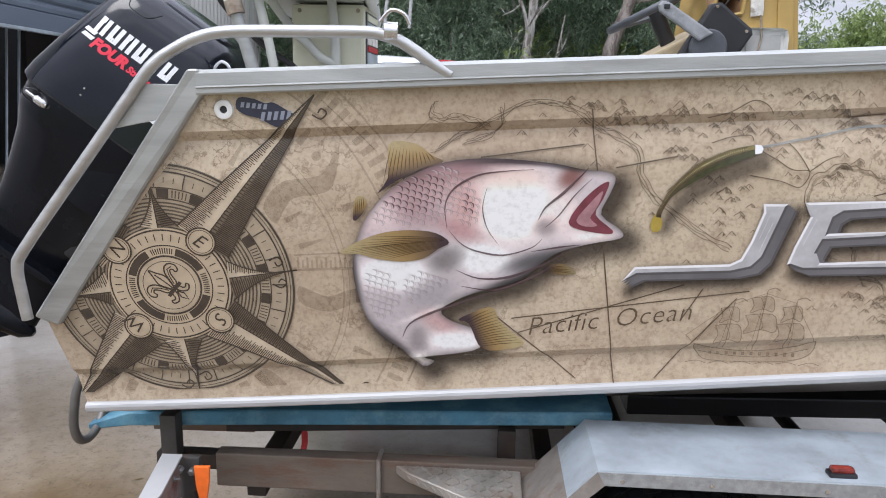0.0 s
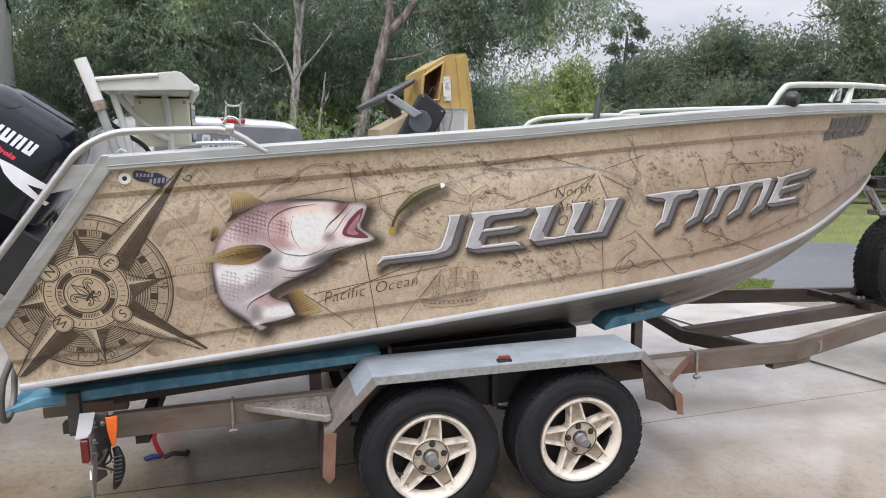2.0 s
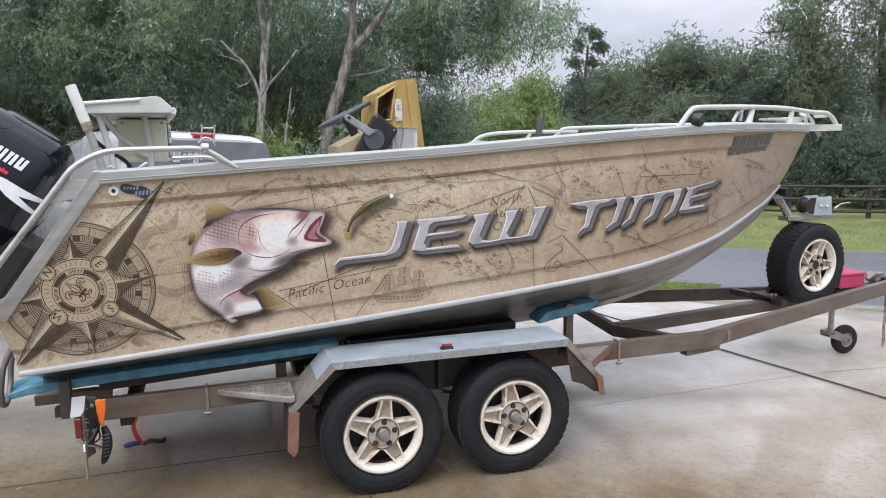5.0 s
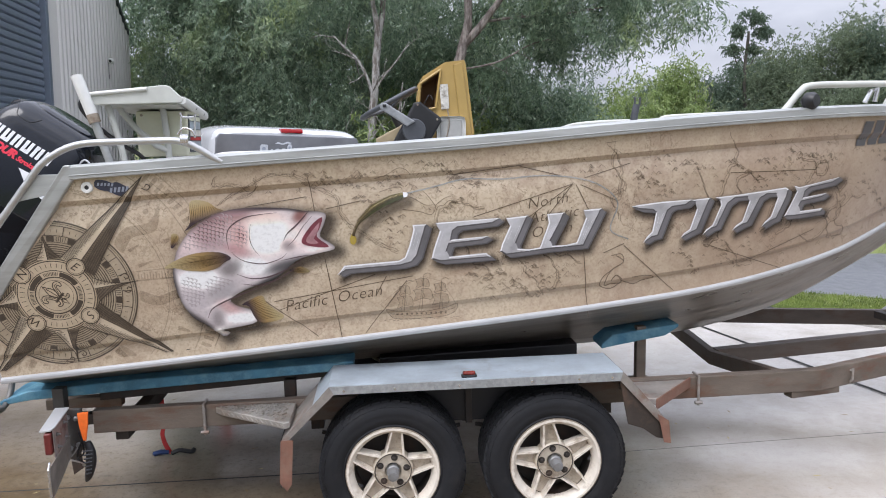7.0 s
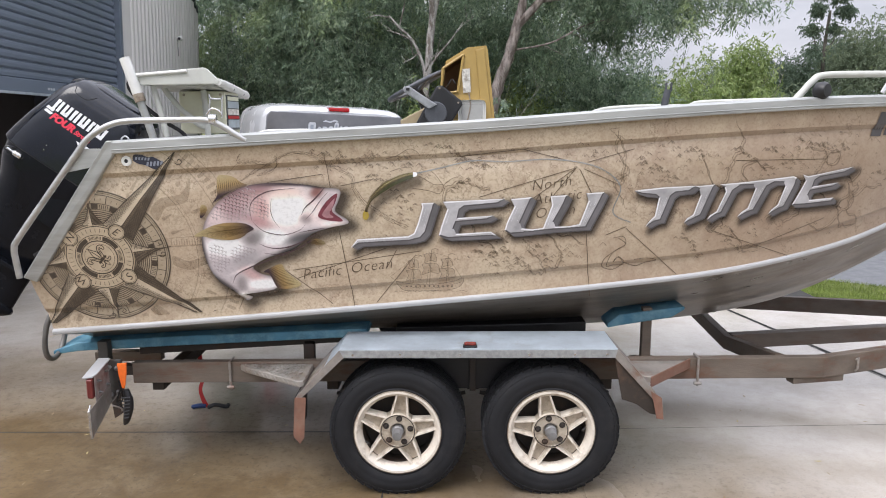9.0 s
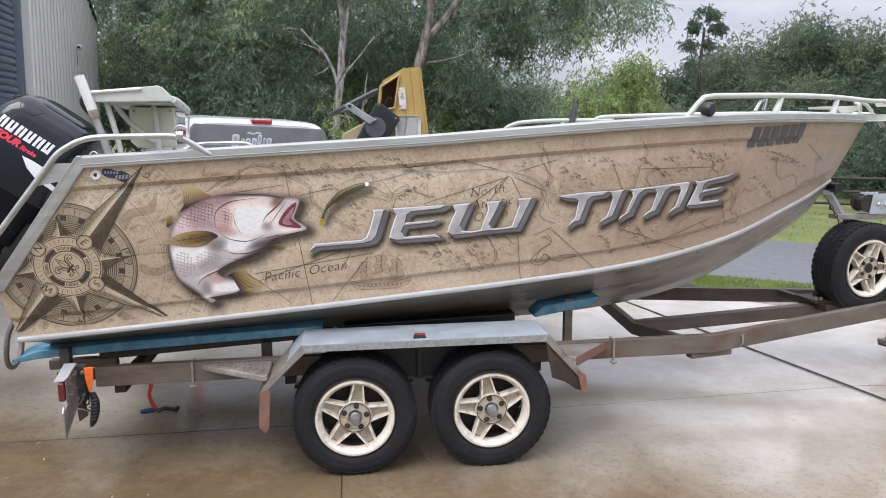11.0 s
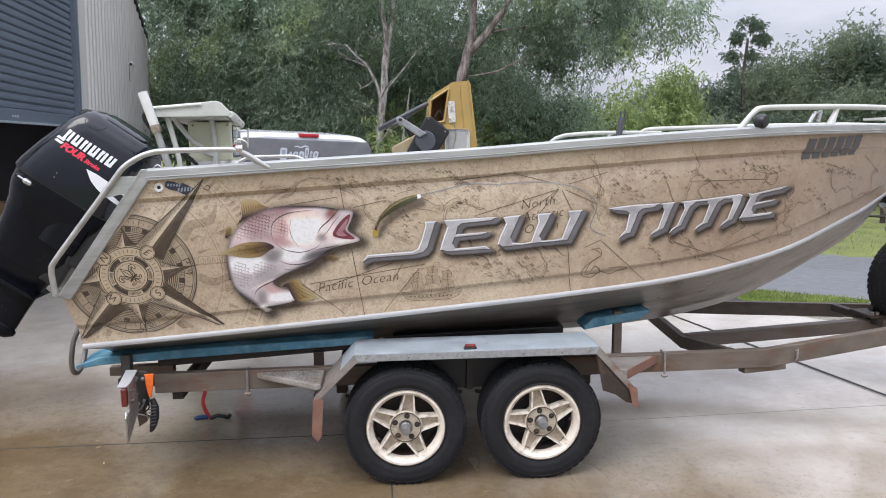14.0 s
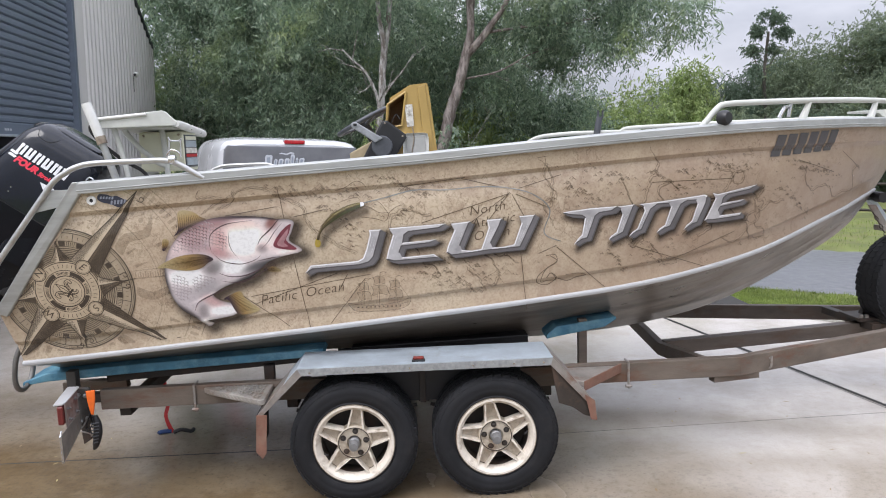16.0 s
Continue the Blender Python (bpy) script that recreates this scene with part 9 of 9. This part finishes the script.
    m = ink(name, (0.5, 0.5, 0.5), vary=0.1)
    nt = m.node_tree
    bsdf = nt.nodes["Principled BSDF"]
    at = nt.nodes.new("ShaderNodeAttribute")
    at.attribute_name = "print"
    col = at.outputs["Color"]
    v = place(nt, (1, 0.15, 1.15))
    mott = noise_node(nt, 70, 4, 0.6, v)
    dark = mix_node(nt, col, (0.08, 0.06, 0.06), 0.3)
    col = mix_node(nt, col, dark, step_node(nt, mott, 0.48, 0.75, 0, 0.7))
    nt.links.new(col, bsdf.inputs["Base Color"])
    return m


def tone_at(x, z, base, blobs):
    c = Vector(base)
    for bx, bz, rx, rz, deg, rgb, s in blobs:
        a = radians(deg)
        dx, dz = x - bx, z - bz
        u, w = (dx * math.cos(a) + dz * math.sin(a)) / rx, (-dx * math.sin(a) + dz * math.cos(a)) / rz
        c = c.lerp(Vector(rgb), min(1, s * 1.05) * math.exp(-0.7 * (u * u + w * w) ** 1.5))
    return c


def print_tones(ob, tone):
    """Fills the colour layer of a print; tone gives (r, g, b, scale weight) at x, z."""
    me = ob.data
    lay_c = me.color_attributes.new("print", "FLOAT_COLOR", "POINT")
    lay_c.data.foreach_set("color", [k for v in me.vertices for k in tone(v.co.x, v.co.z)])


def to_edge(x, z, pts):
    best, p = 9.0, Vector((x, z))
    for a, b in zip(pts, pts[1:] + pts[:1]):
        a, b = Vector(a), Vector(b)
        d = b - a
        t = min(1, max(0, (p - a).dot(d) / max(d.length_squared, 1e-12)))
        best = min(best, (a + d * t - p).length)
    return best


def within(x, z, pts):
    odd = False
    for (ax, az), (bx, bz) in zip(pts, pts[1:] + pts[:1]):
        if (az > z) != (bz > z) and x < ax + (z - az) / (bz - az) * (bx - ax):
            odd = not odd
    return odd


def figure_tone(x, z):
    c = tone_at(x, z, (0.416, 0.362, 0.388), TONE_BACK + TONE_BELLY + TONE_HEAD + TONE_JAW)
    rim = max(0.0, 1 - to_edge(x, z, FIG_S) / 0.02)
    grey = (c.x + c.y + c.z) / 3
    c = Vector(min(0.84, k * (k / 0.44) ** 0.85 * (1.62 - 1.0 * rim ** 1.3)) for k in Vector((grey, grey, grey * 0.96)).lerp(c, 0.47))
    w = 0.0
    for bx, bz, rx, rz, s in [(-0.762, 1.433, 0.14, 0.085, 0.95), (-0.616, 1.402, 0.04, 0.06, 0.7), (-0.83, 1.165, 0.1, 0.14, 0.4), (-0.713, 1.181, 0.08, 0.06, 0.6), (-0.661, 1.086, 0.05, 0.04, 0.5)]:
        w = max(w, s * math.exp(-((x - bx) / rx) ** 2 - ((z - bz) / rz) ** 2))
    return (*c, w)


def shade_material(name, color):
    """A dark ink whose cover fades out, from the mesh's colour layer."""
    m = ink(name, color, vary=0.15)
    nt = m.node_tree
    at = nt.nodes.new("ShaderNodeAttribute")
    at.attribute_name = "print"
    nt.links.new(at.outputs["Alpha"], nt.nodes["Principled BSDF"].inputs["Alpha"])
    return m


# ink of the drop shadows printed behind the letters and pictures
DROP_SHADOW_INK = shade_material("soft_drop_shadow_ink", (0.045, 0.034, 0.028))


def soft_drop_shadow(name, outline, shift, reach, cover, layer, step=0.011):
    """A printed drop shadow: dark ink that fades out round a shape moved by shift."""
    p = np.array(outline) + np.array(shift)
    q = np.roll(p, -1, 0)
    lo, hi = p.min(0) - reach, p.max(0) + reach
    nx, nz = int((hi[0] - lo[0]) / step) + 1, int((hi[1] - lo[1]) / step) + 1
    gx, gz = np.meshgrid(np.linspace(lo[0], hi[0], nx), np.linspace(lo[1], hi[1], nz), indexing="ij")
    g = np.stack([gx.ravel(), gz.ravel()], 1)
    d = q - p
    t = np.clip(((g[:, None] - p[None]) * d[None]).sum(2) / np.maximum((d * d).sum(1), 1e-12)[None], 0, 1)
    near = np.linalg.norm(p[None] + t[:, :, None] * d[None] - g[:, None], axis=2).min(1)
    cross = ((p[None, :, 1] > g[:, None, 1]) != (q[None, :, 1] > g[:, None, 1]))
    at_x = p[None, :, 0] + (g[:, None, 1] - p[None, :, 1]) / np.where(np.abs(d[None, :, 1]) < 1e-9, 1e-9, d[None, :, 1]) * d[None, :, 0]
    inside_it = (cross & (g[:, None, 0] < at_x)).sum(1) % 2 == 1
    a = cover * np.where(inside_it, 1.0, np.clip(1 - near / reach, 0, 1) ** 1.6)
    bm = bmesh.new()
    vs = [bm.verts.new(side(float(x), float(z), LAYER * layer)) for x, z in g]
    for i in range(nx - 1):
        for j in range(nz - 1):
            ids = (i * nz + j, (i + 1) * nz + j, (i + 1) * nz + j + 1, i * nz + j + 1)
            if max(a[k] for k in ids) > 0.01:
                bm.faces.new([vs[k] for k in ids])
    ob = part(name, bm, DROP_SHADOW_INK, near_side, "soft dark printed drop shadow")
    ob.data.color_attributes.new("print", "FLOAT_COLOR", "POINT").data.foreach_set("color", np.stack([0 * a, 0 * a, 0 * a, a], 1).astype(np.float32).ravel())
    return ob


soft_drop_shadow("figure_drop_shadow", FIG_S, (0.022, -0.02), 0.055, 0.72, 1.6)
print_tones(lay("figure_shape", [FIG_S], tone_material("pearl_picture_print"), 4.0, "pearl and pink mottled printed shape", fine=0.012), figure_tone)
lay("figure_gape", [curve2([(-0.358, 1.363), (-0.327, 1.417), (-0.287, 1.456), (-0.264, 1.464), (-0.277, 1.421), (-0.292, 1.382), (-0.247, 1.343), (-0.258, 1.333), (-0.328, 1.343)], 3, True)], ink("maroon_wash", (0.183, 0.039, 0.058), vary=0.4, scale=30), 5.0, "maroon printed patch")
lay("figure_gape", [curve2([(-0.339, 1.368), (-0.311, 1.408), (-0.278, 1.443), (-0.29, 1.4), (-0.305, 1.374), (-0.286, 1.354), (-0.319, 1.352)], 3, True)], ink("rose_wash", (0.362, 0.189, 0.207), vary=0.3, scale=40), 5.6, "rosy printed patch")
# rows of small overlapping arcs on the shape
arcs_dark, arcs_soft = [], []
for row in range(-14, 15):
    for col_i in range(-16, 17):
        u, w = (col_i + (row % 2) * 0.5) * 0.021, row * 0.0125
        a = radians(32)
        x, z = -0.74 + u * math.cos(a) - w * math.sin(a), 1.36 + u * math.sin(a) + w * math.cos(a)
        weight = figure_tone(x, z)[3]
        inner = within(x, z, FIG_S) and to_edge(x, z, FIG_S) > 0.012
        if inner and weight > 0.32 and x < -0.55 and z > 1.02:
            r = 0.0105
            pts = [(x + r * math.cos(a + t), z + r * 0.9 * math.sin(a + t)) for t in (-1.3, -0.65, 0.0, 0.65, 1.3)]
            (arcs_dark if weight > 0.6 else arcs_soft).append(pts)
lay("scale_arc", [q for p in arcs_dark + arcs_soft for q in stroke([(x - 0.0042, z - 0.0012) for x, z in p], 0.0036, True)], ink("pearl_arc_print", (0.66, 0.58, 0.58), alpha=0.55), 4.7, "rows of pearl printed arcs", kind="stuff")
lay("scale_arc", [q for p in arcs_dark for q in stroke(p, 0.0042, True)], ink("dusky_rose_arc_print", (0.13, 0.06, 0.07), alpha=0.85), 4.9, "rows of dusky printed arcs", kind="stuff")
lay("scale_arc", [q for p in arcs_soft for q in stroke(p, 0.0028, True)], ink("soft_grey_arc_print", (0.16, 0.14, 0.15), alpha=0.3), 4.9, "rows of soft grey printed arcs", kind="stuff")
fold = []
for pts, w in (([(-0.659, 1.341), (-0.664, 1.402), (-0.641, 1.445), (-0.585, 1.477), (-0.518, 1.488), (-0.451, 1.493)], 0.006), ([(-0.654, 1.337), (-0.622, 1.302), (-0.581, 1.283), (-0.516, 1.274), (-0.448, 1.294), (-0.421, 1.318)], 0.005), ([(-0.433, 1.368), (-0.416, 1.4), (-0.376, 1.435), (-0.34, 1.473), (-0.318, 1.498)], 0.008), ([(-0.415, 1.348), (-0.384, 1.378), (-0.347, 1.43), (-0.307, 1.473)], 0.004), ([(-0.562, 1.449), (-0.572, 1.397), (-0.56, 1.345), (-0.53, 1.301)], 0.003),
               ([(-0.635, 1.233), (-0.578, 1.211), (-0.503, 1.215), (-0.418, 1.249), (-0.348, 1.292)], 0.007), ([(-0.621, 1.189), (-0.539, 1.18), (-0.454, 1.21), (-0.367, 1.261)], 0.006), ([(-0.448, 1.284), (-0.381, 1.296), (-0.323, 1.304)], 0.005), ([(-0.772, 1.043), (-0.753, 1.082), (-0.701, 1.112), (-0.616, 1.146), (-0.505, 1.184)], 0.007)):
    fold += stroke(curve2(pts, 5), w, True)
lay("figure_fold", fold, ink("dusky_fold_print", (0.1, 0.058, 0.067), alpha=0.8), 5.4, "thin dusky printed lines", kind="stuff")


def fan(name, outline, root, tip, rays, layer, dull=1.0):
    """A pleated fan: dark at its root, straw yellow towards the tip, with fine rays."""
    ob = lay(name, [curve2(outline, 3, True)], FAN_PRINT, layer, "straw yellow printed fan", fine=0.014)
    r, t = Vector(root), Vector(tip)
    d = (t - r).length_squared

    def tone(x, z):
        k = min(1, max(0, (Vector((x, z)) - r).dot(t - r) / d))
        a, b, e = Vector((0.047, 0.027, 0.012)), Vector((0.397, 0.253, 0.055)), Vector((0.526, 0.416, 0.145))
        c = a.lerp(b, min(1, max(0, k - 0.08) * 2.5)) if k < 0.48 else b.lerp(e, (k - 0.48) / 0.52)
        return (*(Vector((c.x * 0.80, c.y * 0.82, c.z * 1.1 + 0.02)) * dull), 0.0)
    print_tones(ob, tone)
    out = []
    for a, b in rays:
        out += stroke([a, ((a[0] + b[0]) / 2, (a[1] + b[1]) / 2 + 0.002), b], 0.0026, True)
    lay("fan_ray", out, FAN_INK, layer + 0.8, "thin brown printed rays")


def rays_of(a0, a1, b0, b1, n):
    return [((a0[0] + (a1[0] - a0[0]) * k / n, a0[1] + (a1[1] - a0[1]) * k / n), (b0[0] + (b1[0] - b0[0]) * k / n, b0[1] + (b1[1] - b0[1]) * k / n)) for k in range(n + 1)]


FAN_PRINT = tone_material("straw_fan_print")
FAN_INK = ink("brown_ray_print", (0.084, 0.044, 0.012), alpha=0.6)
fan("figure_fan", [(-0.829, 1.429), (-0.803, 1.468), (-0.802, 1.546), (-0.766, 1.556), (-0.725, 1.545), (-0.698, 1.523), (-0.67, 1.508), (-0.725, 1.489), (-0.785, 1.459)], (-0.751, 1.467), (-0.774, 1.558), rays_of((-0.814, 1.455), (-0.69, 1.51), (-0.796, 1.544), (-0.706, 1.528), 12), 3.3)
fan("figure_fan", [(-0.89, 1.36), (-0.883, 1.416), (-0.864, 1.42), (-0.855, 1.403), (-0.87, 1.373)], (-0.87, 1.368), (-0.879, 1.42), rays_of((-0.883, 1.366), (-0.863, 1.39), (-0.881, 1.414), (-0.863, 1.416), 4), 3.3)
fan("figure_fan", [(-0.599, 1.085), (-0.627, 1.094), (-0.601, 1.111), (-0.542, 1.133), (-0.523, 1.098), (-0.488, 1.063), (-0.453, 1.032), (-0.484, 1.014), (-0.542, 1.007), (-0.574, 1.025)], (-0.589, 1.051), (-0.499, 1.085), rays_of((-0.611, 1.09), (-0.566, 1.02), (-0.542, 1.128), (-0.459, 1.033), 13), 4.8)
fan("figure_fan", [(-0.926, 1.276), (-0.87, 1.31), (-0.81, 1.331), (-0.744, 1.337), (-0.686, 1.33), (-0.653, 1.306), (-0.68, 1.289), (-0.715, 1.264), (-0.766, 1.254), (-0.832, 1.26), (-0.881, 1.273)], (-0.653, 1.306), (-0.897, 1.278), rays_of((-0.666, 1.315), (-0.672, 1.294), (-0.913, 1.279), (-0.807, 1.26), 8) + rays_of((-0.67, 1.318), (-0.667, 1.311), (-0.836, 1.319), (-0.905, 1.285), 4), 6.0)
fan("figure_fan", [(-0.417, 1.236), (-0.384, 1.253), (-0.351, 1.247), (-0.33, 1.227), (-0.37, 1.224)], (-0.414, 1.236), (-0.332, 1.227), rays_of((-0.406, 1.238), (-0.402, 1.231), (-0.356, 1.247), (-0.336, 1.227), 4), 3.3, 0.6)

# the lure
LURE_RIB = ink("dull_straw_print", (0.23, 0.19, 0.07), vary=0.3)
body = [(0.092, 1.550), (0.028, 1.531), (-0.031, 1.503), (-0.075, 1.471), (-0.109, 1.437), (-0.130, 1.397), (-0.134, 1.378)]
lp = curve2(body, 7)
n = len(lp)


def lure_at(i):
    """Middle, unit normal and half width of the lure's body at a step."""
    a, b = Vector(lp[max(i - 1, 0)]), Vector(lp[min(i + 1, n - 1)])
    d = (b - a).normalized()
    t = i / (n - 1)
    wide = 0.011 + 0.0055 * min(1, t / 0.15) - (0.0 if t < 0.4 else 0.0125 * min(1, (t - 0.4) / 0.35))
    return Vector(lp[i]), Vector((-d.y, d.x)), wide


def lure_pt(i, k):
    p, nn, w = lure_at(i)
    return tuple(p + nn * w * k)


lure_edge = [lure_pt(i, 1) for i in range(n)] + [lure_pt(i, -1) for i in range(n)][::-1]
soft_drop_shadow("lure_drop_shadow", lure_edge, (0.022, -0.03), 0.03, 0.5, 2.4, 0.008)
lay("lure_body", [lure_edge], PRINT_GREEN, 3.8, "olive green printed lure")
lay("lure_sheen", [[lure_pt(i, -0.95) for i in range(n)] + [lure_pt(i, -0.15) for i in range(n)][::-1]], LURE_RIB, 4.2, "dull straw back of the lure")
lay("lure_sheen", [[lure_pt(i, -0.62) for i in range(3, n - 4)] + [lure_pt(i, -0.42) for i in range(3, n - 4)][::-1]], ink("pale_straw_print", (0.44, 0.39, 0.2), vary=0.3), 4.5, "pale shine along the lure")
ribs = []
for i in range(3, n - 1):
    for k in (0.25, 0.75):
        (p, nn, w), q = lure_at(i), Vector(lp[min(i + 1, n - 1)]) - Vector(lp[i])
        reach = 0.004 if i > 8 else 0.001
        ribs += stroke([tuple(p + q * k - nn * (w + reach)), tuple(p + q * k + nn * (w * 0.2 + (reach if i > 20 else 0)))], 0.0022)
lay("lure_rib", ribs, PRINT_BROWN, 4.8, "dark ribs across the lure", kind="stuff")
lay("lure_tail", [curve2([(-0.138, 1.388), (-0.152, 1.367), (-0.148, 1.343), (-0.131, 1.342), (-0.124, 1.364)], 4, True)], ink("bright_yellow_print", (0.42, 0.31, 0.05), vary=0.2), 4.6, "yellow paddle tail")
lay("lure_tail_shine", [curve2([(-0.137, 1.372), (-0.143, 1.358), (-0.137, 1.348), (-0.132, 1.358)], 3, True)], PRINT_YELLOW, 5.2, "paler yellow spot")
lay("lure_nose", [[(0.085, 1.538), (0.101, 1.541), (0.105, 1.552), (0.099, 1.560), (0.084, 1.561)]], PRINT_SNOW, 4.6, "white lure nose")

# the name: seven bevelled silver letters
NAME = [
    [(-0.214, 1.205), (-0.182, 1.247), (0.057, 1.258), (0.084, 1.272), (0.104, 1.32), (0.125, 1.394), (0.121, 1.416), (0.184, 1.417), (0.171, 1.374), (0.14, 1.276), (0.115, 1.248), (0.063, 1.235), (-0.175, 1.225)],
    [(0.223, 1.421), (0.514, 1.433), (0.479, 1.41), (0.322, 1.397), (0.301, 1.382), (0.293, 1.343), (0.463, 1.353), (0.429, 1.334), (0.284, 1.323), (0.272, 1.291), (0.284, 1.266), (0.449, 1.276), (0.474, 1.256), (0.243, 1.246), (0.202, 1.259), (0.214, 1.306), (0.242, 1.385)],
    [(0.54, 1.431), (0.64, 1.439), (0.625, 1.405), (0.586, 1.314), (0.595, 1.29), (0.647, 1.284), (0.696, 1.291), (0.736, 1.401), (0.727, 1.443), (0.808, 1.447), (0.792, 1.406), (0.746, 1.318), (0.755, 1.296), (0.818, 1.297), (0.869, 1.307), (0.909, 1.419), (0.896, 1.455), (0.983, 1.459), (0.966, 1.421), (0.903, 1.29), (0.73, 1.281), (0.54, 1.263), (0.513, 1.281), (0.522, 1.315), (0.558, 1.396)],
    [(1.125, 1.462), (1.176, 1.469), (1.282, 1.478), (1.432, 1.482), (1.4, 1.457), (1.33, 1.45), (1.309, 1.434), (1.268, 1.318), (1.235, 1.311), (1.193, 1.287), (1.211, 1.316), (1.236, 1.339), (1.25, 1.427), (1.233, 1.44), (1.167, 1.447)],
    [(1.424, 1.479), (1.526, 1.487), (1.514, 1.458), (1.468, 1.337), (1.441, 1.325), (1.383, 1.299), (1.4, 1.324), (1.429, 1.342), (1.458, 1.437), (1.448, 1.466)],
    [(1.55, 1.486), (1.686, 1.496), (1.933, 1.519), (1.953, 1.51), (1.948, 1.474), (1.904, 1.367), (1.877, 1.359), (1.821, 1.331), (1.837, 1.355), (1.868, 1.379), (1.895, 1.47), (1.884, 1.489), (1.832, 1.49), (1.796, 1.472), (1.741, 1.355), (1.712, 1.347), (1.658, 1.321), (1.675, 1.346), (1.708, 1.366), (1.737, 1.463), (1.724, 1.48), (1.657, 1.479), (1.621, 1.455), (1.573, 1.345), (1.543, 1.337), (1.499, 1.309), (1.516, 1.336), (1.547, 1.354), (1.584, 1.449), (1.577, 1.47)],
    [(1.983, 1.525), (2.015, 1.517), (2.265, 1.559), (2.216, 1.531), (2.08, 1.511), (2.055, 1.495), (2.049, 1.465), (2.193, 1.481), (2.165, 1.462), (2.039, 1.444), (2.029, 1.421), (2.041, 1.397), (2.18, 1.405), (2.175, 1.385), (2.011, 1.374), (1.945, 1.374), (1.961, 1.402), (1.984, 1.452), (2.003, 1.496)],
]


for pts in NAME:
    soft_drop_shadow("letter_drop_shadow", pts, (0.026, -0.024), 0.04, 0.8, 2.2, 0.009)
    for k in range(4):
        lay("letter_side", [[(x + 0.0062 * (k + 1), z - 0.0042 * (k + 1)) for x, z in pts]], CH_SIDE if k < 3 else CH_DARK, 4.3 - 0.15 * k, "grey printed letter side")
    inner, sgn = inset_outline(pts, 0.0065)
    faces = [(inner, 0)]
    n = len(pts)
    for i in range(n):
        a, b = Vector(pts[i]), Vector(pts[(i + 1) % n])
        d = (b - a).normalized()
        nrm = Vector((d.y, -d.x)) * sgn
        lit = nrm.dot(Vector((-0.55, 0.83)))
        faces.append(([pts[i], pts[(i + 1) % n], inner[(i + 1) % n], inner[i]], 1 if lit > 0.25 else 2 if lit < -0.25 else 0))
    lay("silver_letter", faces, None, 4.8, "bevelled silver printed letter", mats=[CH_FACE, CH_LIGHT, CH_DARK])
    deep, _ = inset_outline(pts, 0.017)
    shine = []
    for i in range(n):
        a, b = Vector(deep[i]), Vector(deep[(i + 1) % n])
        if (b - a).length > 0.07 and abs((b - a).normalized().y) > 0.5:
            shine += stroke([tuple(a.lerp(b, 0.12)), tuple(a.lerp(b, 0.9))], 0.004, True)
    if shine:
        lay("letter_shine", shine, CH_LIGHT, 5.6, kind="stuff")

# maker's logo and registration as plain shapes
lay("logo_shape", [curve2([(-1.152, 1.628), (-1.145, 1.652), (-1.11, 1.650), (-1.085, 1.640), (-1.065, 1.642), (-1.03, 1.622), (-1.015, 1.612), (-1.018, 1.590), (-1.06, 1.585), (-1.10, 1.605), (-1.13, 1.612)], 3, True)], PRINT_NAVY, 3.0, "navy printed logo shape")
for k in range(5):
    lay("logo_bar", [bar(-1.142 + 0.013 * k, 1.630 - 0.001 * k, 0.008, 0.012)], PRINT_PALE, 3.9)
    lay("logo_bar", [bar(-1.098 + 0.015 * k, 1.600 + 0.001 * k, 0.009, 0.02)], PRINT_PALE, 3.9)
for k in range(6):
    x = 2.335 + 0.078 * k
    lay("registration_bar", [bar(x, 1.708 + 0.004 * k, 0.062, 0.118, 0.28)], PRINT_REGO, 3.0, "dark grey printed bar")
part("drain_fitting", lathe([(0.004, 0.009), (-0.006, 0.009), (-0.008, 0.014), (-0.006, 0.022), (0.004, 0.024)], sides=24, m=Matrix.Translation((-1.181, side(-1.181, 1.624)[1], 1.624))), WHITE_TUBE, boat, "white plastic drain fitting", smooth=True)
part("drain_bore", lathe([(-0.002, 0.0), (-0.0025, 0.0095)], sides=16, m=Matrix.Translation((-1.181, side(-1.181, 1.624)[1], 1.624))), BLACK, boat)
